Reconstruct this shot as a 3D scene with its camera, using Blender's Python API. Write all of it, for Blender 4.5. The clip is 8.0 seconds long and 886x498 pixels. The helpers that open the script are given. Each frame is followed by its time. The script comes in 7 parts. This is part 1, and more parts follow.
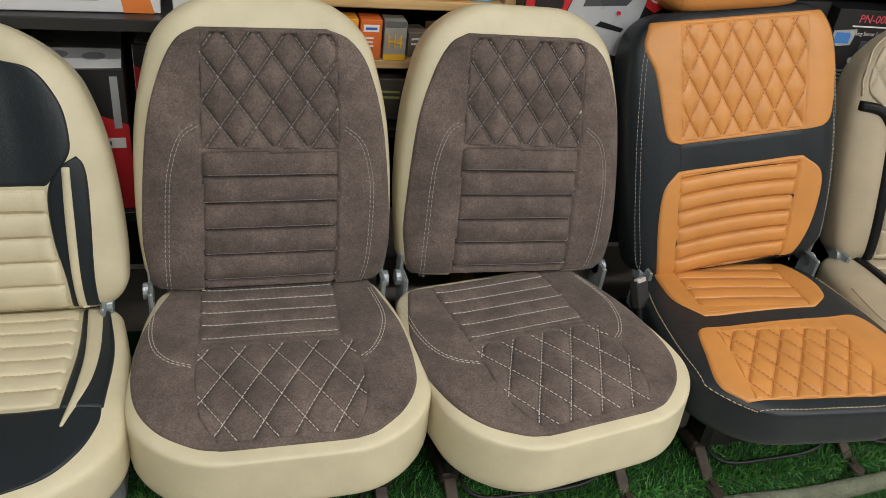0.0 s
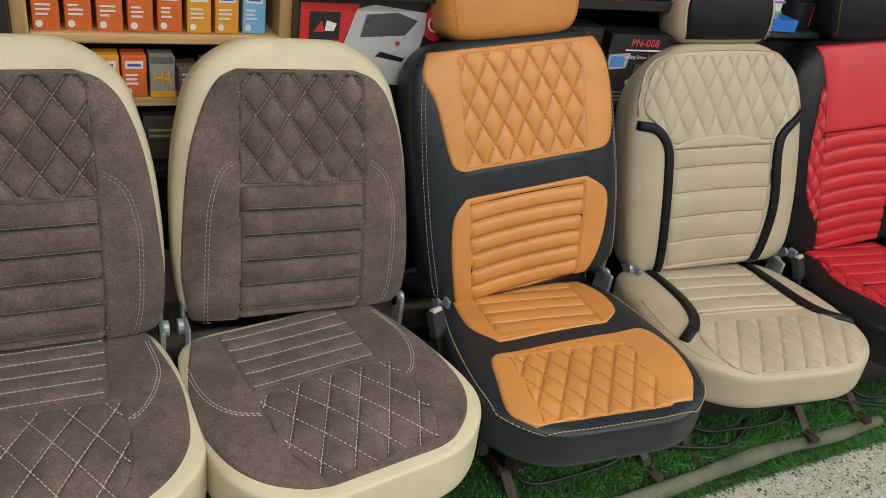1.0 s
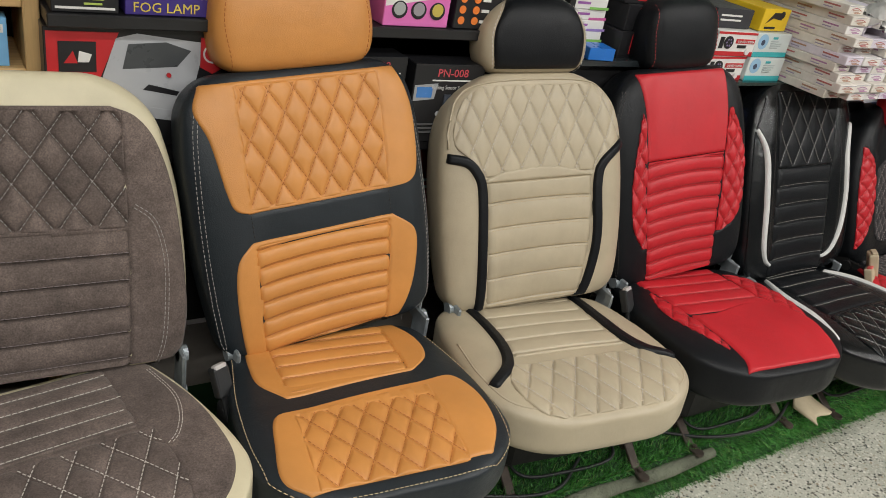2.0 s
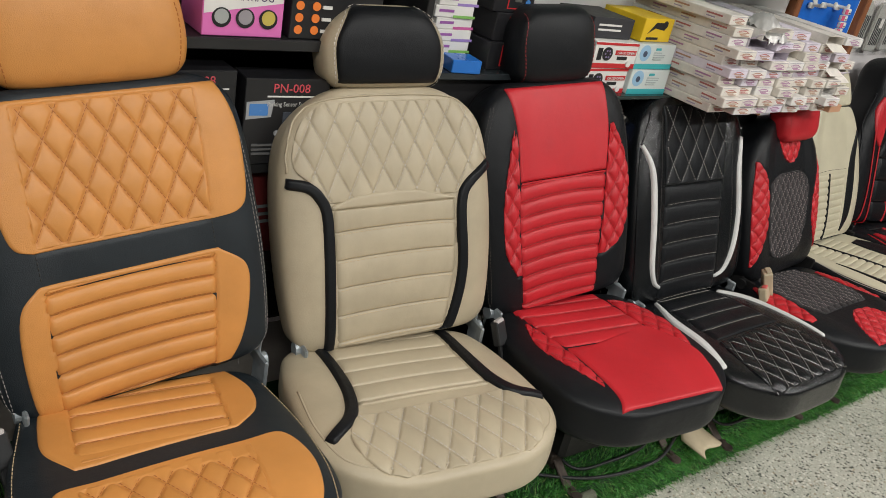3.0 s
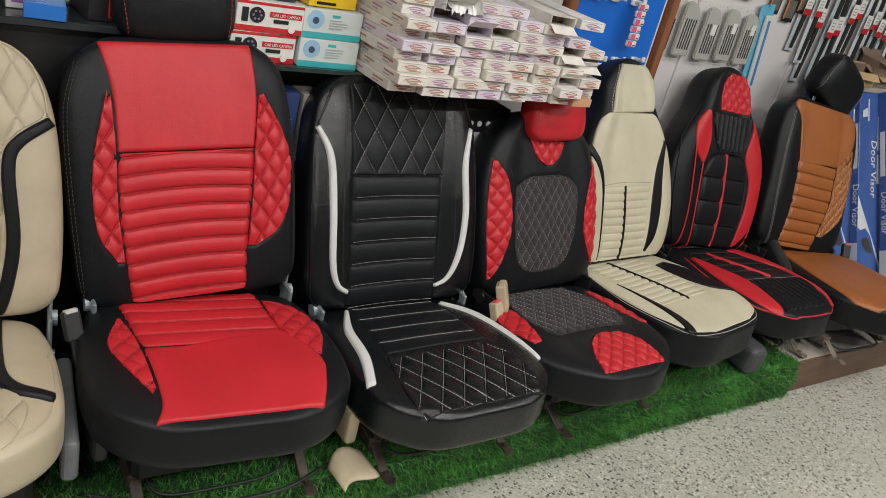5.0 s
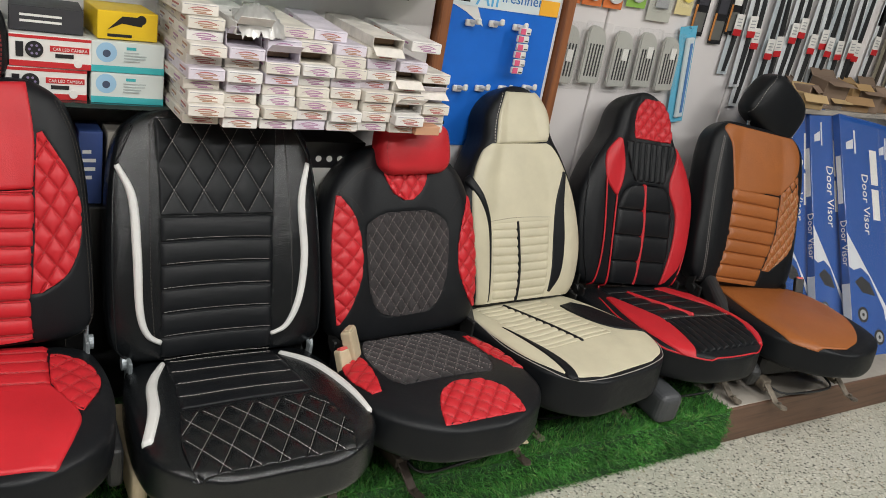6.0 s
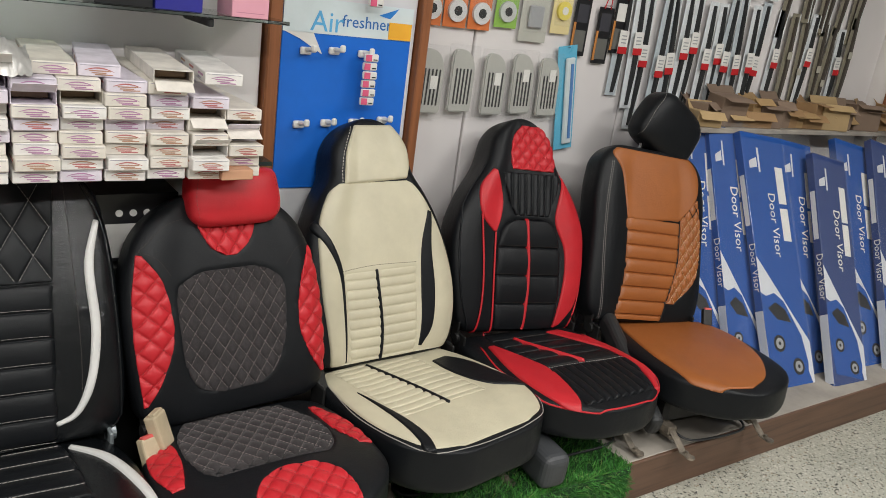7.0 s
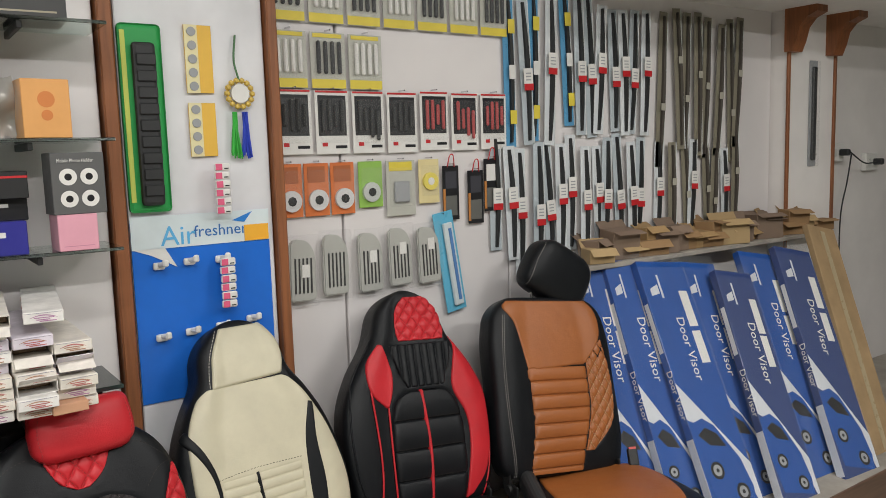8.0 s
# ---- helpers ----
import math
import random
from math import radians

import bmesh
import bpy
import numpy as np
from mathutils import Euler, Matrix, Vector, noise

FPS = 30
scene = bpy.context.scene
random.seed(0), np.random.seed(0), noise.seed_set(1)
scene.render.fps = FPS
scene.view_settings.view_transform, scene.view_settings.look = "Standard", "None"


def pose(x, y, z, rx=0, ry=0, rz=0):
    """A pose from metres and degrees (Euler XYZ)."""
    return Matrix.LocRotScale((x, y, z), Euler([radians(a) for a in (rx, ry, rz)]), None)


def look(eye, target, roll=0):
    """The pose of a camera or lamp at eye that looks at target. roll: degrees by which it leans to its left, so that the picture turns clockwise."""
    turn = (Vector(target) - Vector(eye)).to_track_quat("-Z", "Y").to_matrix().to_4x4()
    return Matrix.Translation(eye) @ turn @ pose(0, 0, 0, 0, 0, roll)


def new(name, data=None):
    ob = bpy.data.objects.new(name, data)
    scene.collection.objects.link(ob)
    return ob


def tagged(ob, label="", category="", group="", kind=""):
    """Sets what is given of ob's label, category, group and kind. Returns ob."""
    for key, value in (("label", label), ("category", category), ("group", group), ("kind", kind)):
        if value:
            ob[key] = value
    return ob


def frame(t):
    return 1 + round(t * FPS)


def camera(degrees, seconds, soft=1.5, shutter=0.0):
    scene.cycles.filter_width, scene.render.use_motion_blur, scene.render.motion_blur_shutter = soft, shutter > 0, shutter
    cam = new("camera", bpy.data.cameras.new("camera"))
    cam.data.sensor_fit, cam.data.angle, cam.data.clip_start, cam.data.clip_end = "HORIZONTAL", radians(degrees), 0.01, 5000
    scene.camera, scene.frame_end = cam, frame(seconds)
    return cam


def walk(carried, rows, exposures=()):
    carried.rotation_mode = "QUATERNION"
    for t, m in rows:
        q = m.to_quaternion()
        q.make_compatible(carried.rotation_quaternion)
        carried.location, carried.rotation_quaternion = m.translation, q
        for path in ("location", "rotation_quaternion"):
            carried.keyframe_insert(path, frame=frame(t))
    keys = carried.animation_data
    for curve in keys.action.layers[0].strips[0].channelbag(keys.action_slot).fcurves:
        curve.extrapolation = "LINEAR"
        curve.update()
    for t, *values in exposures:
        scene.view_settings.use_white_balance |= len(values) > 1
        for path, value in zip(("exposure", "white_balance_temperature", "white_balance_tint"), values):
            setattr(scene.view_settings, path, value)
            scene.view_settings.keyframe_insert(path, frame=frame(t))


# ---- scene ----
cam = camera(58.3, 8.0, soft=0.55)
PATH = [
    (0, (0.023, 0.189, 1.316), (0.561, 1.784, 0.236), 7.7),
    (0.5, (0.103, 0.196, 1.333), (0.86, 1.722, 0.285), 8.7),
    (1, (0.182, 0.193, 1.35), (1.032, 1.698, 0.344), 9.7),
    (1.5, (0.298, 0.193, 1.352), (1.273, 1.651, 0.391), 8.7),
    (2, (0.448, 0.19, 1.365), (1.491, 1.627, 0.445), 11.1),
    (2.2, (0.491, 0.185, 1.368), (1.588, 1.599, 0.475), 11.2),
    (3.3, (0.815, 0.252, 1.375), (2.021, 1.585, 0.498), 13.4),
    (3.5, (0.889, 0.255, 1.373), (2.129, 1.563, 0.507), 14.1),
    (4, (1.093, 0.177, 1.343), (2.238, 1.56, 0.463), 12.2),
    (4.5, (1.354, 0.032, 1.343), (2.464, 1.445, 0.465), 15.2),
    (4.6, (1.435, 0.023, 1.336), (2.57, 1.426, 0.473), 15.3),
    (4.7, (1.466, -0.009, 1.338), (2.632, 1.381, 0.495), 15.5),
    (5.8, (2.029, -0.22, 1.356), (3.028, 1.345, 0.613), 10.2),
    (6, (2.11, -0.254, 1.349), (3.145, 1.302, 0.636), 10.5),
    (6.5, (2.321, -0.227, 1.338), (3.453, 1.301, 0.717), 10.4),
    (7, (2.511, -0.185, 1.34), (3.629, 1.354, 0.724), 7.9),
    (7.5, (2.68, -0.28, 1.368), (3.823, 1.274, 0.841), 3.8),
    (8, (2.809, -0.375, 1.42), (3.961, 1.243, 1.18), -1.7),
]
walk(cam, [(t, look(eye, target, roll)) for t, eye, target, roll in PATH], exposures=[(0, 0.0), (2, -0.03), (3.5, -0.06), (4.2, -0.13), (4.7, -0.1), (6.0, 0.12), (7.0, 0.11), (8.0, 0.06)])

# ---- world and lamps ----
world = bpy.data.worlds.new("World")
scene.world = world
world.use_nodes = True
sky = world.node_tree.nodes.new("ShaderNodeTexSky")
sky.sky_type, sky.sun_disc, sky.sun_elevation, sky.sun_rotation = "NISHITA", False, radians(40), radians(200)
wbg = world.node_tree.nodes["Background"]
wbg.inputs["Strength"].default_value = 0.1
world.node_tree.links.new(sky.outputs["Color"], wbg.inputs["Color"])
scene.view_settings.exposure = 0.0
LAMP_POWER = 26.8
CEIL = 2.75
TUBES = [(-0.6, 0.1), (1.3, 0.1), (3.2, 0.1), (5.1, 0.1), (0.3, -1.3), (2.8, -1.3), (5.3, -1.3)]

# ---- materials ----
MATS = {}


def node_mat(name):
    m = bpy.data.materials.new(name)
    m.use_nodes = True
    return m, m.node_tree.nodes, m.node_tree.links, m.node_tree.nodes["Principled BSDF"]


def noise_tex(nodes, links, coord, scale, detail=4.0, rough=0.6):
    n = nodes.new("ShaderNodeTexNoise")
    n.inputs["Scale"].default_value, n.inputs["Detail"].default_value, n.inputs["Roughness"].default_value = scale, detail, rough
    links.new(coord, n.inputs["Vector"])
    return n.outputs["Fac"]


def ramp(nodes, links, fac, stops):
    r = nodes.new("ShaderNodeValToRGB")
    while len(r.color_ramp.elements) < len(stops):
        r.color_ramp.elements.new(0.5)
    for el, (pos, col) in zip(r.color_ramp.elements, stops):
        el.position, el.color = pos, (*col, 1)
    links.new(fac, r.inputs["Fac"])
    return r.outputs["Color"]


def bump(nodes, links, bsdf, height, strength, dist):
    b = nodes.new("ShaderNodeBump")
    b.inputs["Strength"].default_value, b.inputs["Distance"].default_value = strength, dist
    links.new(height, b.inputs["Height"])
    links.new(b.outputs["Normal"], bsdf.inputs["Normal"])


def shade(c, k):
    return tuple(min(1.0, v * k) for v in c)


def surface(name, col, rough=0.5, metal=0.0, large=(3.0, 0.12), fine=(300.0, 0.3, 0.0006), sheen=0.0, coat=0.0, rough_var=0.12, spec=0.5):
    """A material of one kind with blotches at a large scale and a grain with relief at a fine one."""
    if name in MATS:
        return MATS[name]
    m, nodes, links, bsdf = node_mat(name)
    co = nodes.new("ShaderNodeTexCoord").outputs["Object"]
    big = noise_tex(nodes, links, co, large[0])
    colour = ramp(nodes, links, big, [(0.3, shade(col, 1 - large[1])), (0.7, shade(col, 1 + large[1]))])
    links.new(colour, bsdf.inputs["Base Color"])
    grain = noise_tex(nodes, links, co, fine[0], 3.0)
    bump(nodes, links, bsdf, grain, fine[1], fine[2])
    mr = nodes.new("ShaderNodeMapRange")
    mr.inputs["To Min"].default_value, mr.inputs["To Max"].default_value = max(0.03, rough - rough_var), min(1, rough + rough_var)
    links.new(noise_tex(nodes, links, co, large[0] * 4.3), mr.inputs["Value"])
    links.new(mr.outputs["Result"], bsdf.inputs["Roughness"])
    bsdf.inputs["Metallic"].default_value, bsdf.inputs["Sheen Weight"].default_value = metal, sheen
    bsdf.inputs["Coat Weight"].default_value, bsdf.inputs["Specular IOR Level"].default_value = coat, spec
    MATS[name] = m
    return m


def leather(name, col, rough=0.42, spec=0.5):
    """Embossed leatherette: small pebbles with soft creases."""
    if name in MATS:
        return MATS[name]
    m, nodes, links, bsdf = node_mat(name)
    co = nodes.new("ShaderNodeTexCoord").outputs["Object"]
    v = nodes.new("ShaderNodeTexVoronoi")
    v.inputs["Scale"].default_value = 650
    links.new(co, v.inputs["Vector"])
    crease = noise_tex(nodes, links, co, 26, 5.0)
    add = nodes.new("ShaderNodeMath")
    add.operation = "MULTIPLY_ADD"
    add.inputs[1].default_value = 6.0
    links.new(crease, add.inputs[0])
    links.new(v.outputs["Distance"], add.inputs[2])
    bump(nodes, links, bsdf, add.outputs[0], 0.35, 0.0007)
    colour = ramp(nodes, links, noise_tex(nodes, links, co, 7, 5.0), [(0.3, shade(col, 0.9)), (0.7, shade(col, 1.1))])
    links.new(colour, bsdf.inputs["Base Color"])
    mr = nodes.new("ShaderNodeMapRange")
    mr.inputs["To Min"].default_value, mr.inputs["To Max"].default_value = rough - 0.08, rough + 0.1
    links.new(noise_tex(nodes, links, co, 15), mr.inputs["Value"])
    links.new(mr.outputs["Result"], bsdf.inputs["Roughness"])
    bsdf.inputs["Specular IOR Level"].default_value = spec
    MATS[name] = m
    return m


def suede(name, col):
    """Brushed suede: cloudy nap over a speckled grain."""
    if name in MATS:
        return MATS[name]
    m, nodes, links, bsdf = node_mat(name)
    co = nodes.new("ShaderNodeTexCoord").outputs["Object"]
    cloud = ramp(nodes, links, noise_tex(nodes, links, co, 10, 9.0, 0.76), [(0.25, shade(col, 0.42)), (0.5, col), (0.75, shade(col, 1.8))])
    speck = ramp(nodes, links, noise_tex(nodes, links, co, 330, 4.0, 0.7), [(0.3, (0.45, 0.45, 0.45)), (0.7, (1.45, 1.45, 1.45))])
    mix = nodes.new("ShaderNodeMix")
    mix.data_type, mix.blend_type = "RGBA", "MULTIPLY"
    mix.inputs["Factor"].default_value = 0.8
    links.new(cloud, mix.inputs["A"])
    links.new(speck, mix.inputs["B"])
    links.new(mix.outputs["Result"], bsdf.inputs["Base Color"])
    bump(nodes, links, bsdf, noise_tex(nodes, links, co, 500, 3.0), 0.5, 0.0008)
    bsdf.inputs["Roughness"].default_value, bsdf.inputs["Sheen Weight"].default_value, bsdf.inputs["Sheen Roughness"].default_value = 0.92, 0.12, 0.4
    MATS[name] = m
    return m


def terrazzo():
    m, nodes, links, bsdf = node_mat("terrazzo")
    co = nodes.new("ShaderNodeTexCoord").outputs["Object"]
    base = ramp(nodes, links, noise_tex(nodes, links, co, 3, 5.0), [(0.3, (0.36, 0.36, 0.3)), (0.7, (0.47, 0.46, 0.39))])
    out = base
    for scale, size, cols in ((210, 0.42, [(0.0, (0.08, 0.1, 0.085)), (0.3, (0.55, 0.53, 0.46)), (0.62, (0.3, 0.26, 0.2)), (0.8, (0.6, 0.58, 0.51))]),
                              (122, 0.45, [(0.0, (0.035, 0.035, 0.03)), (0.26, (0.1, 0.09, 0.07)), (0.4, (0.6, 0.58, 0.51)), (0.68, (0.28, 0.22, 0.15)), (0.78, (0.5, 0.48, 0.41))])):
        v = nodes.new("ShaderNodeTexVoronoi")
        v.inputs["Scale"].default_value = scale
        links.new(co, v.inputs["Vector"])
        sep = nodes.new("ShaderNodeSeparateColor")
        links.new(v.outputs["Color"], sep.inputs["Color"])
        chip = ramp(nodes, links, sep.outputs["Red"], cols)
        chip.node.color_ramp.interpolation = "CONSTANT"
        less = nodes.new("ShaderNodeMath")
        less.operation = "LESS_THAN"
        cut = nodes.new("ShaderNodeMath")
        cut.operation = "MULTIPLY"
        cut.inputs[1].default_value = size * 1.3
        links.new(sep.outputs["Green"], cut.inputs[0])
        links.new(v.outputs["Distance"], less.inputs[0])
        links.new(cut.outputs[0], less.inputs[1])
        mix = nodes.new("ShaderNodeMix")
        mix.data_type = "RGBA"
        links.new(less.outputs[0], mix.inputs["Factor"])
        links.new(out, mix.inputs["A"])
        links.new(chip, mix.inputs["B"])
        out = mix.outputs["Result"]
    links.new(out, bsdf.inputs["Base Color"])
    bsdf.inputs["Roughness"].default_value = 0.38
    return m


def wood(name, col, axis=0, rough=0.5):
    if name in MATS:
        return MATS[name]
    m, nodes, links, bsdf = node_mat(name)
    co = nodes.new("ShaderNodeTexCoord").outputs["Object"]
    mp = nodes.new("ShaderNodeMapping")
    mp.inputs["Scale"].default_value = tuple(3.0 if i == axis else 60.0 for i in range(3))
    links.new(co, mp.inputs["Vector"])
    fac = noise_tex(nodes, links, mp.outputs["Vector"], 1.0, 5.0)
    links.new(ramp(nodes, links, fac, [(0.3, shade(col, 0.65)), (0.5, col), (0.75, shade(col, 1.25))]), bsdf.inputs["Base Color"])
    bump(nodes, links, bsdf, fac, 0.25, 0.001)
    bsdf.inputs["Roughness"].default_value = rough
    MATS[name] = m
    return m


def glass(name, col=(0.9, 0.95, 0.93), rough=0.05):
    if name in MATS:
        return MATS[name]
    m, nodes, links, bsdf = node_mat(name)
    bsdf.inputs["Base Color"].default_value = (*col, 1)
    bsdf.inputs["Transmission Weight"].default_value, bsdf.inputs["Roughness"].default_value, bsdf.inputs["IOR"].default_value = 1.0, rough, 1.45
    MATS[name] = m
    return m


def film_plastic():
    """Crinkled clear wrapping: mostly see-through, with gloss."""
    if "clear_film" in MATS:
        return MATS["clear_film"]
    m, nodes, links, bsdf = node_mat("clear_film")
    co = nodes.new("ShaderNodeTexCoord").outputs["Object"]
    bump(nodes, links, bsdf, noise_tex(nodes, links, co, 38, 4.0), 0.9, 0.004)
    bsdf.inputs["Base Color"].default_value = (0.75, 0.76, 0.74, 1)
    bsdf.inputs["Roughness"].default_value = 0.22
    bsdf.inputs["Alpha"].default_value = 0.045
    MATS["clear_film"] = m
    return m


def paint(col, rough=0.5, tag=""):
    key = "print_%s%02x%02x%02x" % (tag, *[int(255 * min(1, c)) for c in col])
    return surface(key, col, rough, large=(9.0, 0.06), fine=(160.0, 0.12, 0.0004))


CREAM = leather("cream_leather", (0.6, 0.54, 0.37))
BEIGE = leather("beige_leather", (0.43, 0.365, 0.255))
ORANGE = leather("orange_leather", (0.58, 0.25, 0.062))
RED = leather("red_leather", (0.49, 0.019, 0.027), 0.4, 0.35)
TAN = leather("tan_leather", (0.3, 0.095, 0.022))
BLACK = leather("black_leather", (0.007, 0.008, 0.0095), 0.4, 0.22)
GLOSSBLACK = leather("glossy_black_leather", (0.0055, 0.0065, 0.0075), 0.2, 0.5)
SLATE = leather("slate_leather", (0.014, 0.019, 0.023), 0.4, 0.35)
IVORY = leather("ivory_leather", (0.53, 0.49, 0.36))
WHITE_L = leather("white_leather", (0.62, 0.62, 0.6))
BROWN = suede("brown_suede", (0.122, 0.093, 0.08))
FABRIC = suede("dark_fabric", (0.03, 0.026, 0.027))
THREAD_W = surface("white_thread", (0.5, 0.46, 0.41), 0.8)
THREAD_D = surface("dark_thread", (0.03, 0.025, 0.02), 0.8)
THREAD_G = surface("grey_thread", (0.3, 0.28, 0.26), 0.8)
THREAD_M = surface("mauve_thread", (0.23, 0.19, 0.185), 0.8)
THREAD_B = surface("buff_thread", (0.5, 0.38, 0.22), 0.8)
THREAD_O = surface("rust_thread", (0.36, 0.11, 0.02), 0.8)
THREAD_R = surface("red_thread", (0.3, 0.03, 0.03), 0.8)
STEEL = surface("rusty_steel", (0.07, 0.055, 0.045), 0.6, 0.6, large=(18, 0.5))
DARKSTEEL = surface("black_steel", (0.02, 0.02, 0.02), 0.5, 0.4, large=(14, 0.4))
WORN = surface("worn_steel", (0.2, 0.17, 0.135), 0.55, 0.35, large=(22, 0.6))
ZINC = surface("zinc_plate", (0.36, 0.4, 0.42), 0.42, 0.5, large=(14, 0.3))
PLASTIC_G = surface("grey_plastic", (0.16, 0.17, 0.18), 0.5, large=(10, 0.2))
PLASTIC_B = surface("black_plastic", (0.02, 0.021, 0.022), 0.5)
PLASTIC_G2 = surface("charcoal_plastic", (0.045, 0.048, 0.052), 0.5, large=(10, 0.2))
PLASTIC_C = surface("cream_plastic", (0.48, 0.4, 0.27), 0.5, large=(12, 0.2))
BUCKLE_RED = surface("red_button", (0.6, 0.1, 0.09), 0.4)
BUCKLE_GREY = surface("buckle_grey", (0.5, 0.47, 0.45), 0.4)
CHROME = surface("chrome_rod", (0.6, 0.6, 0.6), 0.2, 1.0)
WALL_M = surface("wall_paint", (0.74, 0.71, 0.69), 0.75, large=(1.6, 0.1), fine=(90, 0.25, 0.001))
BOARD_M = surface("laminate_board", (0.68, 0.65, 0.645), 0.45, large=(1.2, 0.08), fine=(120, 0.1, 0.0006))
CEIL_M = surface("ceiling_paint", (0.45, 0.44, 0.42), 0.8)
# for the unseen added walls; kept dark to hold down bounced light
UNSEEN_WALL_M = surface("unseen_dark_wall", (0.1, 0.095, 0.09), 0.7, large=(2.0, 0.4))
TEAK = wood("teak_trim", (0.24, 0.085, 0.03), 2)
TEAK_X = wood("teak_edge", (0.12, 0.066, 0.042), 0)
PINE = wood("pine_shelf", (0.55, 0.36, 0.16), 0)
PINE_Z = wood("pine_post", (0.55, 0.36, 0.16), 2)
PLATFORM_M = surface("dusty_board", (0.33, 0.3, 0.26), 0.7, large=(5, 0.25))
BLACKSHELF = surface("black_laminate", (0.016, 0.016, 0.017), 0.35, large=(5, 0.3))
CARD = surface("cardboard", (0.34, 0.23, 0.12), 0.8, large=(6, 0.2))
TERRAZZO = terrazzo()

# ---- mesh helpers ----


def link_mesh(name, verts, faces, mat, parent=None, label="", smooth=True):
    me = bpy.data.meshes.new(name)
    me.from_pydata([tuple(v) for v in verts], [], faces)
    if smooth:
        me.shade_smooth()
    me.materials.append(mat)
    ob = new(name, me)
    if parent:
        ob.parent = parent
    return tagged(ob, label) if label else ob


def part(name, bm, mat, parent, label="", smooth=False):
    me = bpy.data.meshes.new(name)
    bm.to_mesh(me)
    bm.free()
    if smooth:
        me.shade_smooth()
    me.materials.append(mat)
    ob = new(name, me)
    if parent:
        ob.parent = parent
    return tagged(ob, label) if label else ob


def empty(name, m, label, category, group="", kind=""):
    ob = new(name)
    ob.matrix_basis = m
    ob.empty_display_size = 0.05
    return tagged(ob, label, category, group, kind)


def block(bm, size, centre, bevel=0.002, m=None, seg=1):
    """A bevelled block added to bm."""
    t = Matrix.Translation(centre) @ Matrix.Diagonal((*size, 1))
    got = bmesh.ops.create_cube(bm, size=1.0, matrix=(m @ t) if m else t)
    if bevel > 0:
        edges = list({e for v in got["verts"] for e in v.link_edges})
        bmesh.ops.bevel(bm, geom=edges, offset=bevel, segments=seg, affect="EDGES", profile=0.5)
    return bm


def one_block(size, centre=(0, 0, 0), bevel=0.002, m=None, seg=1):
    return block(bmesh.new(), size, centre, bevel, m, seg)


def rod(bm, a, b, r, n=10):
    a, b = Vector(a), Vector(b)
    d = b - a
    m = Matrix.Translation((a + b) / 2) @ d.to_track_quat("Z", "Y").to_matrix().to_4x4()
    bmesh.ops.create_cone(bm, cap_ends=True, segments=n, radius1=r, radius2=r, depth=d.length, matrix=m)
    return bm


def spline(pts, n):
    """Catmull-Rom through pts, n samples, even in length."""
    p = np.array(pts, float)
    if len(p) == 2:
        return p[0] + (p[1] - p[0]) * np.linspace(0, 1, n)[:, None]
    q = np.vstack([2 * p[0] - p[1], p, 2 * p[-1] - p[-2]])
    out = []
    for i in range(1, len(q) - 2):
        t = np.linspace(0, 1, 24, endpoint=False)[:, None]
        a, b, c, d = q[i - 1], q[i], q[i + 1], q[i + 2]
        out.append(0.5 * (2 * b + (c - a) * t + (2 * a - 5 * b + 4 * c - d) * t * t + (3 * b - a - 3 * c + d) * t ** 3))
    o = np.vstack(out + [p[-1:]])
    s = np.concatenate([[0], np.cumsum(np.linalg.norm(np.diff(o, axis=0), axis=1))])
    u = np.linspace(0, s[-1], n)
    return np.stack([np.interp(u, s, o[:, k]) for k in range(o.shape[1])], 1)


def tube(name, pts, r, mat, parent=None, label="", n=8, samples=40, taper=None):
    """A round tube along a smooth line."""
    c = spline(pts, samples)
    tan = np.gradient(c, axis=0)
    tan /= np.linalg.norm(tan, axis=1)[:, None] + 1e-9
    ref = np.where(np.abs(tan[:, 2:3]) > 0.9, np.array([[1.0, 0, 0]]), np.array([[0, 0, 1.0]]))
    a = np.cross(tan, ref)
    a /= np.linalg.norm(a, axis=1)[:, None] + 1e-9
    b = np.cross(tan, a)
    ang = np.linspace(0, 2 * math.pi, n, endpoint=False)
    rr = np.full(samples, r) if taper is None else r * np.interp(np.linspace(0, 1, samples), np.linspace(0, 1, len(taper)), taper)
    v = (c[:, None, :] + rr[:, None, None] * (np.cos(ang)[None, :, None] * a[:, None, :] + np.sin(ang)[None, :, None] * b[:, None, :])).reshape(-1, 3)
    f = [(i * n + j, i * n + (j + 1) % n, (i + 1) * n + (j + 1) % n, (i + 1) * n + j) for i in range(samples - 1) for j in range(n)]
    f += [tuple(range(n))[::-1], tuple(range((samples - 1) * n, samples * n))]
    return link_mesh(name, v, f, mat, parent, label)


def grid_faces(n, m, flip=False):
    f = [(j * n + i, j * n + i + 1, (j + 1) * n + i + 1, (j + 1) * n + i) for j in range(m - 1) for i in range(n - 1)]
    return [q[::-1] for q in f] if flip else f


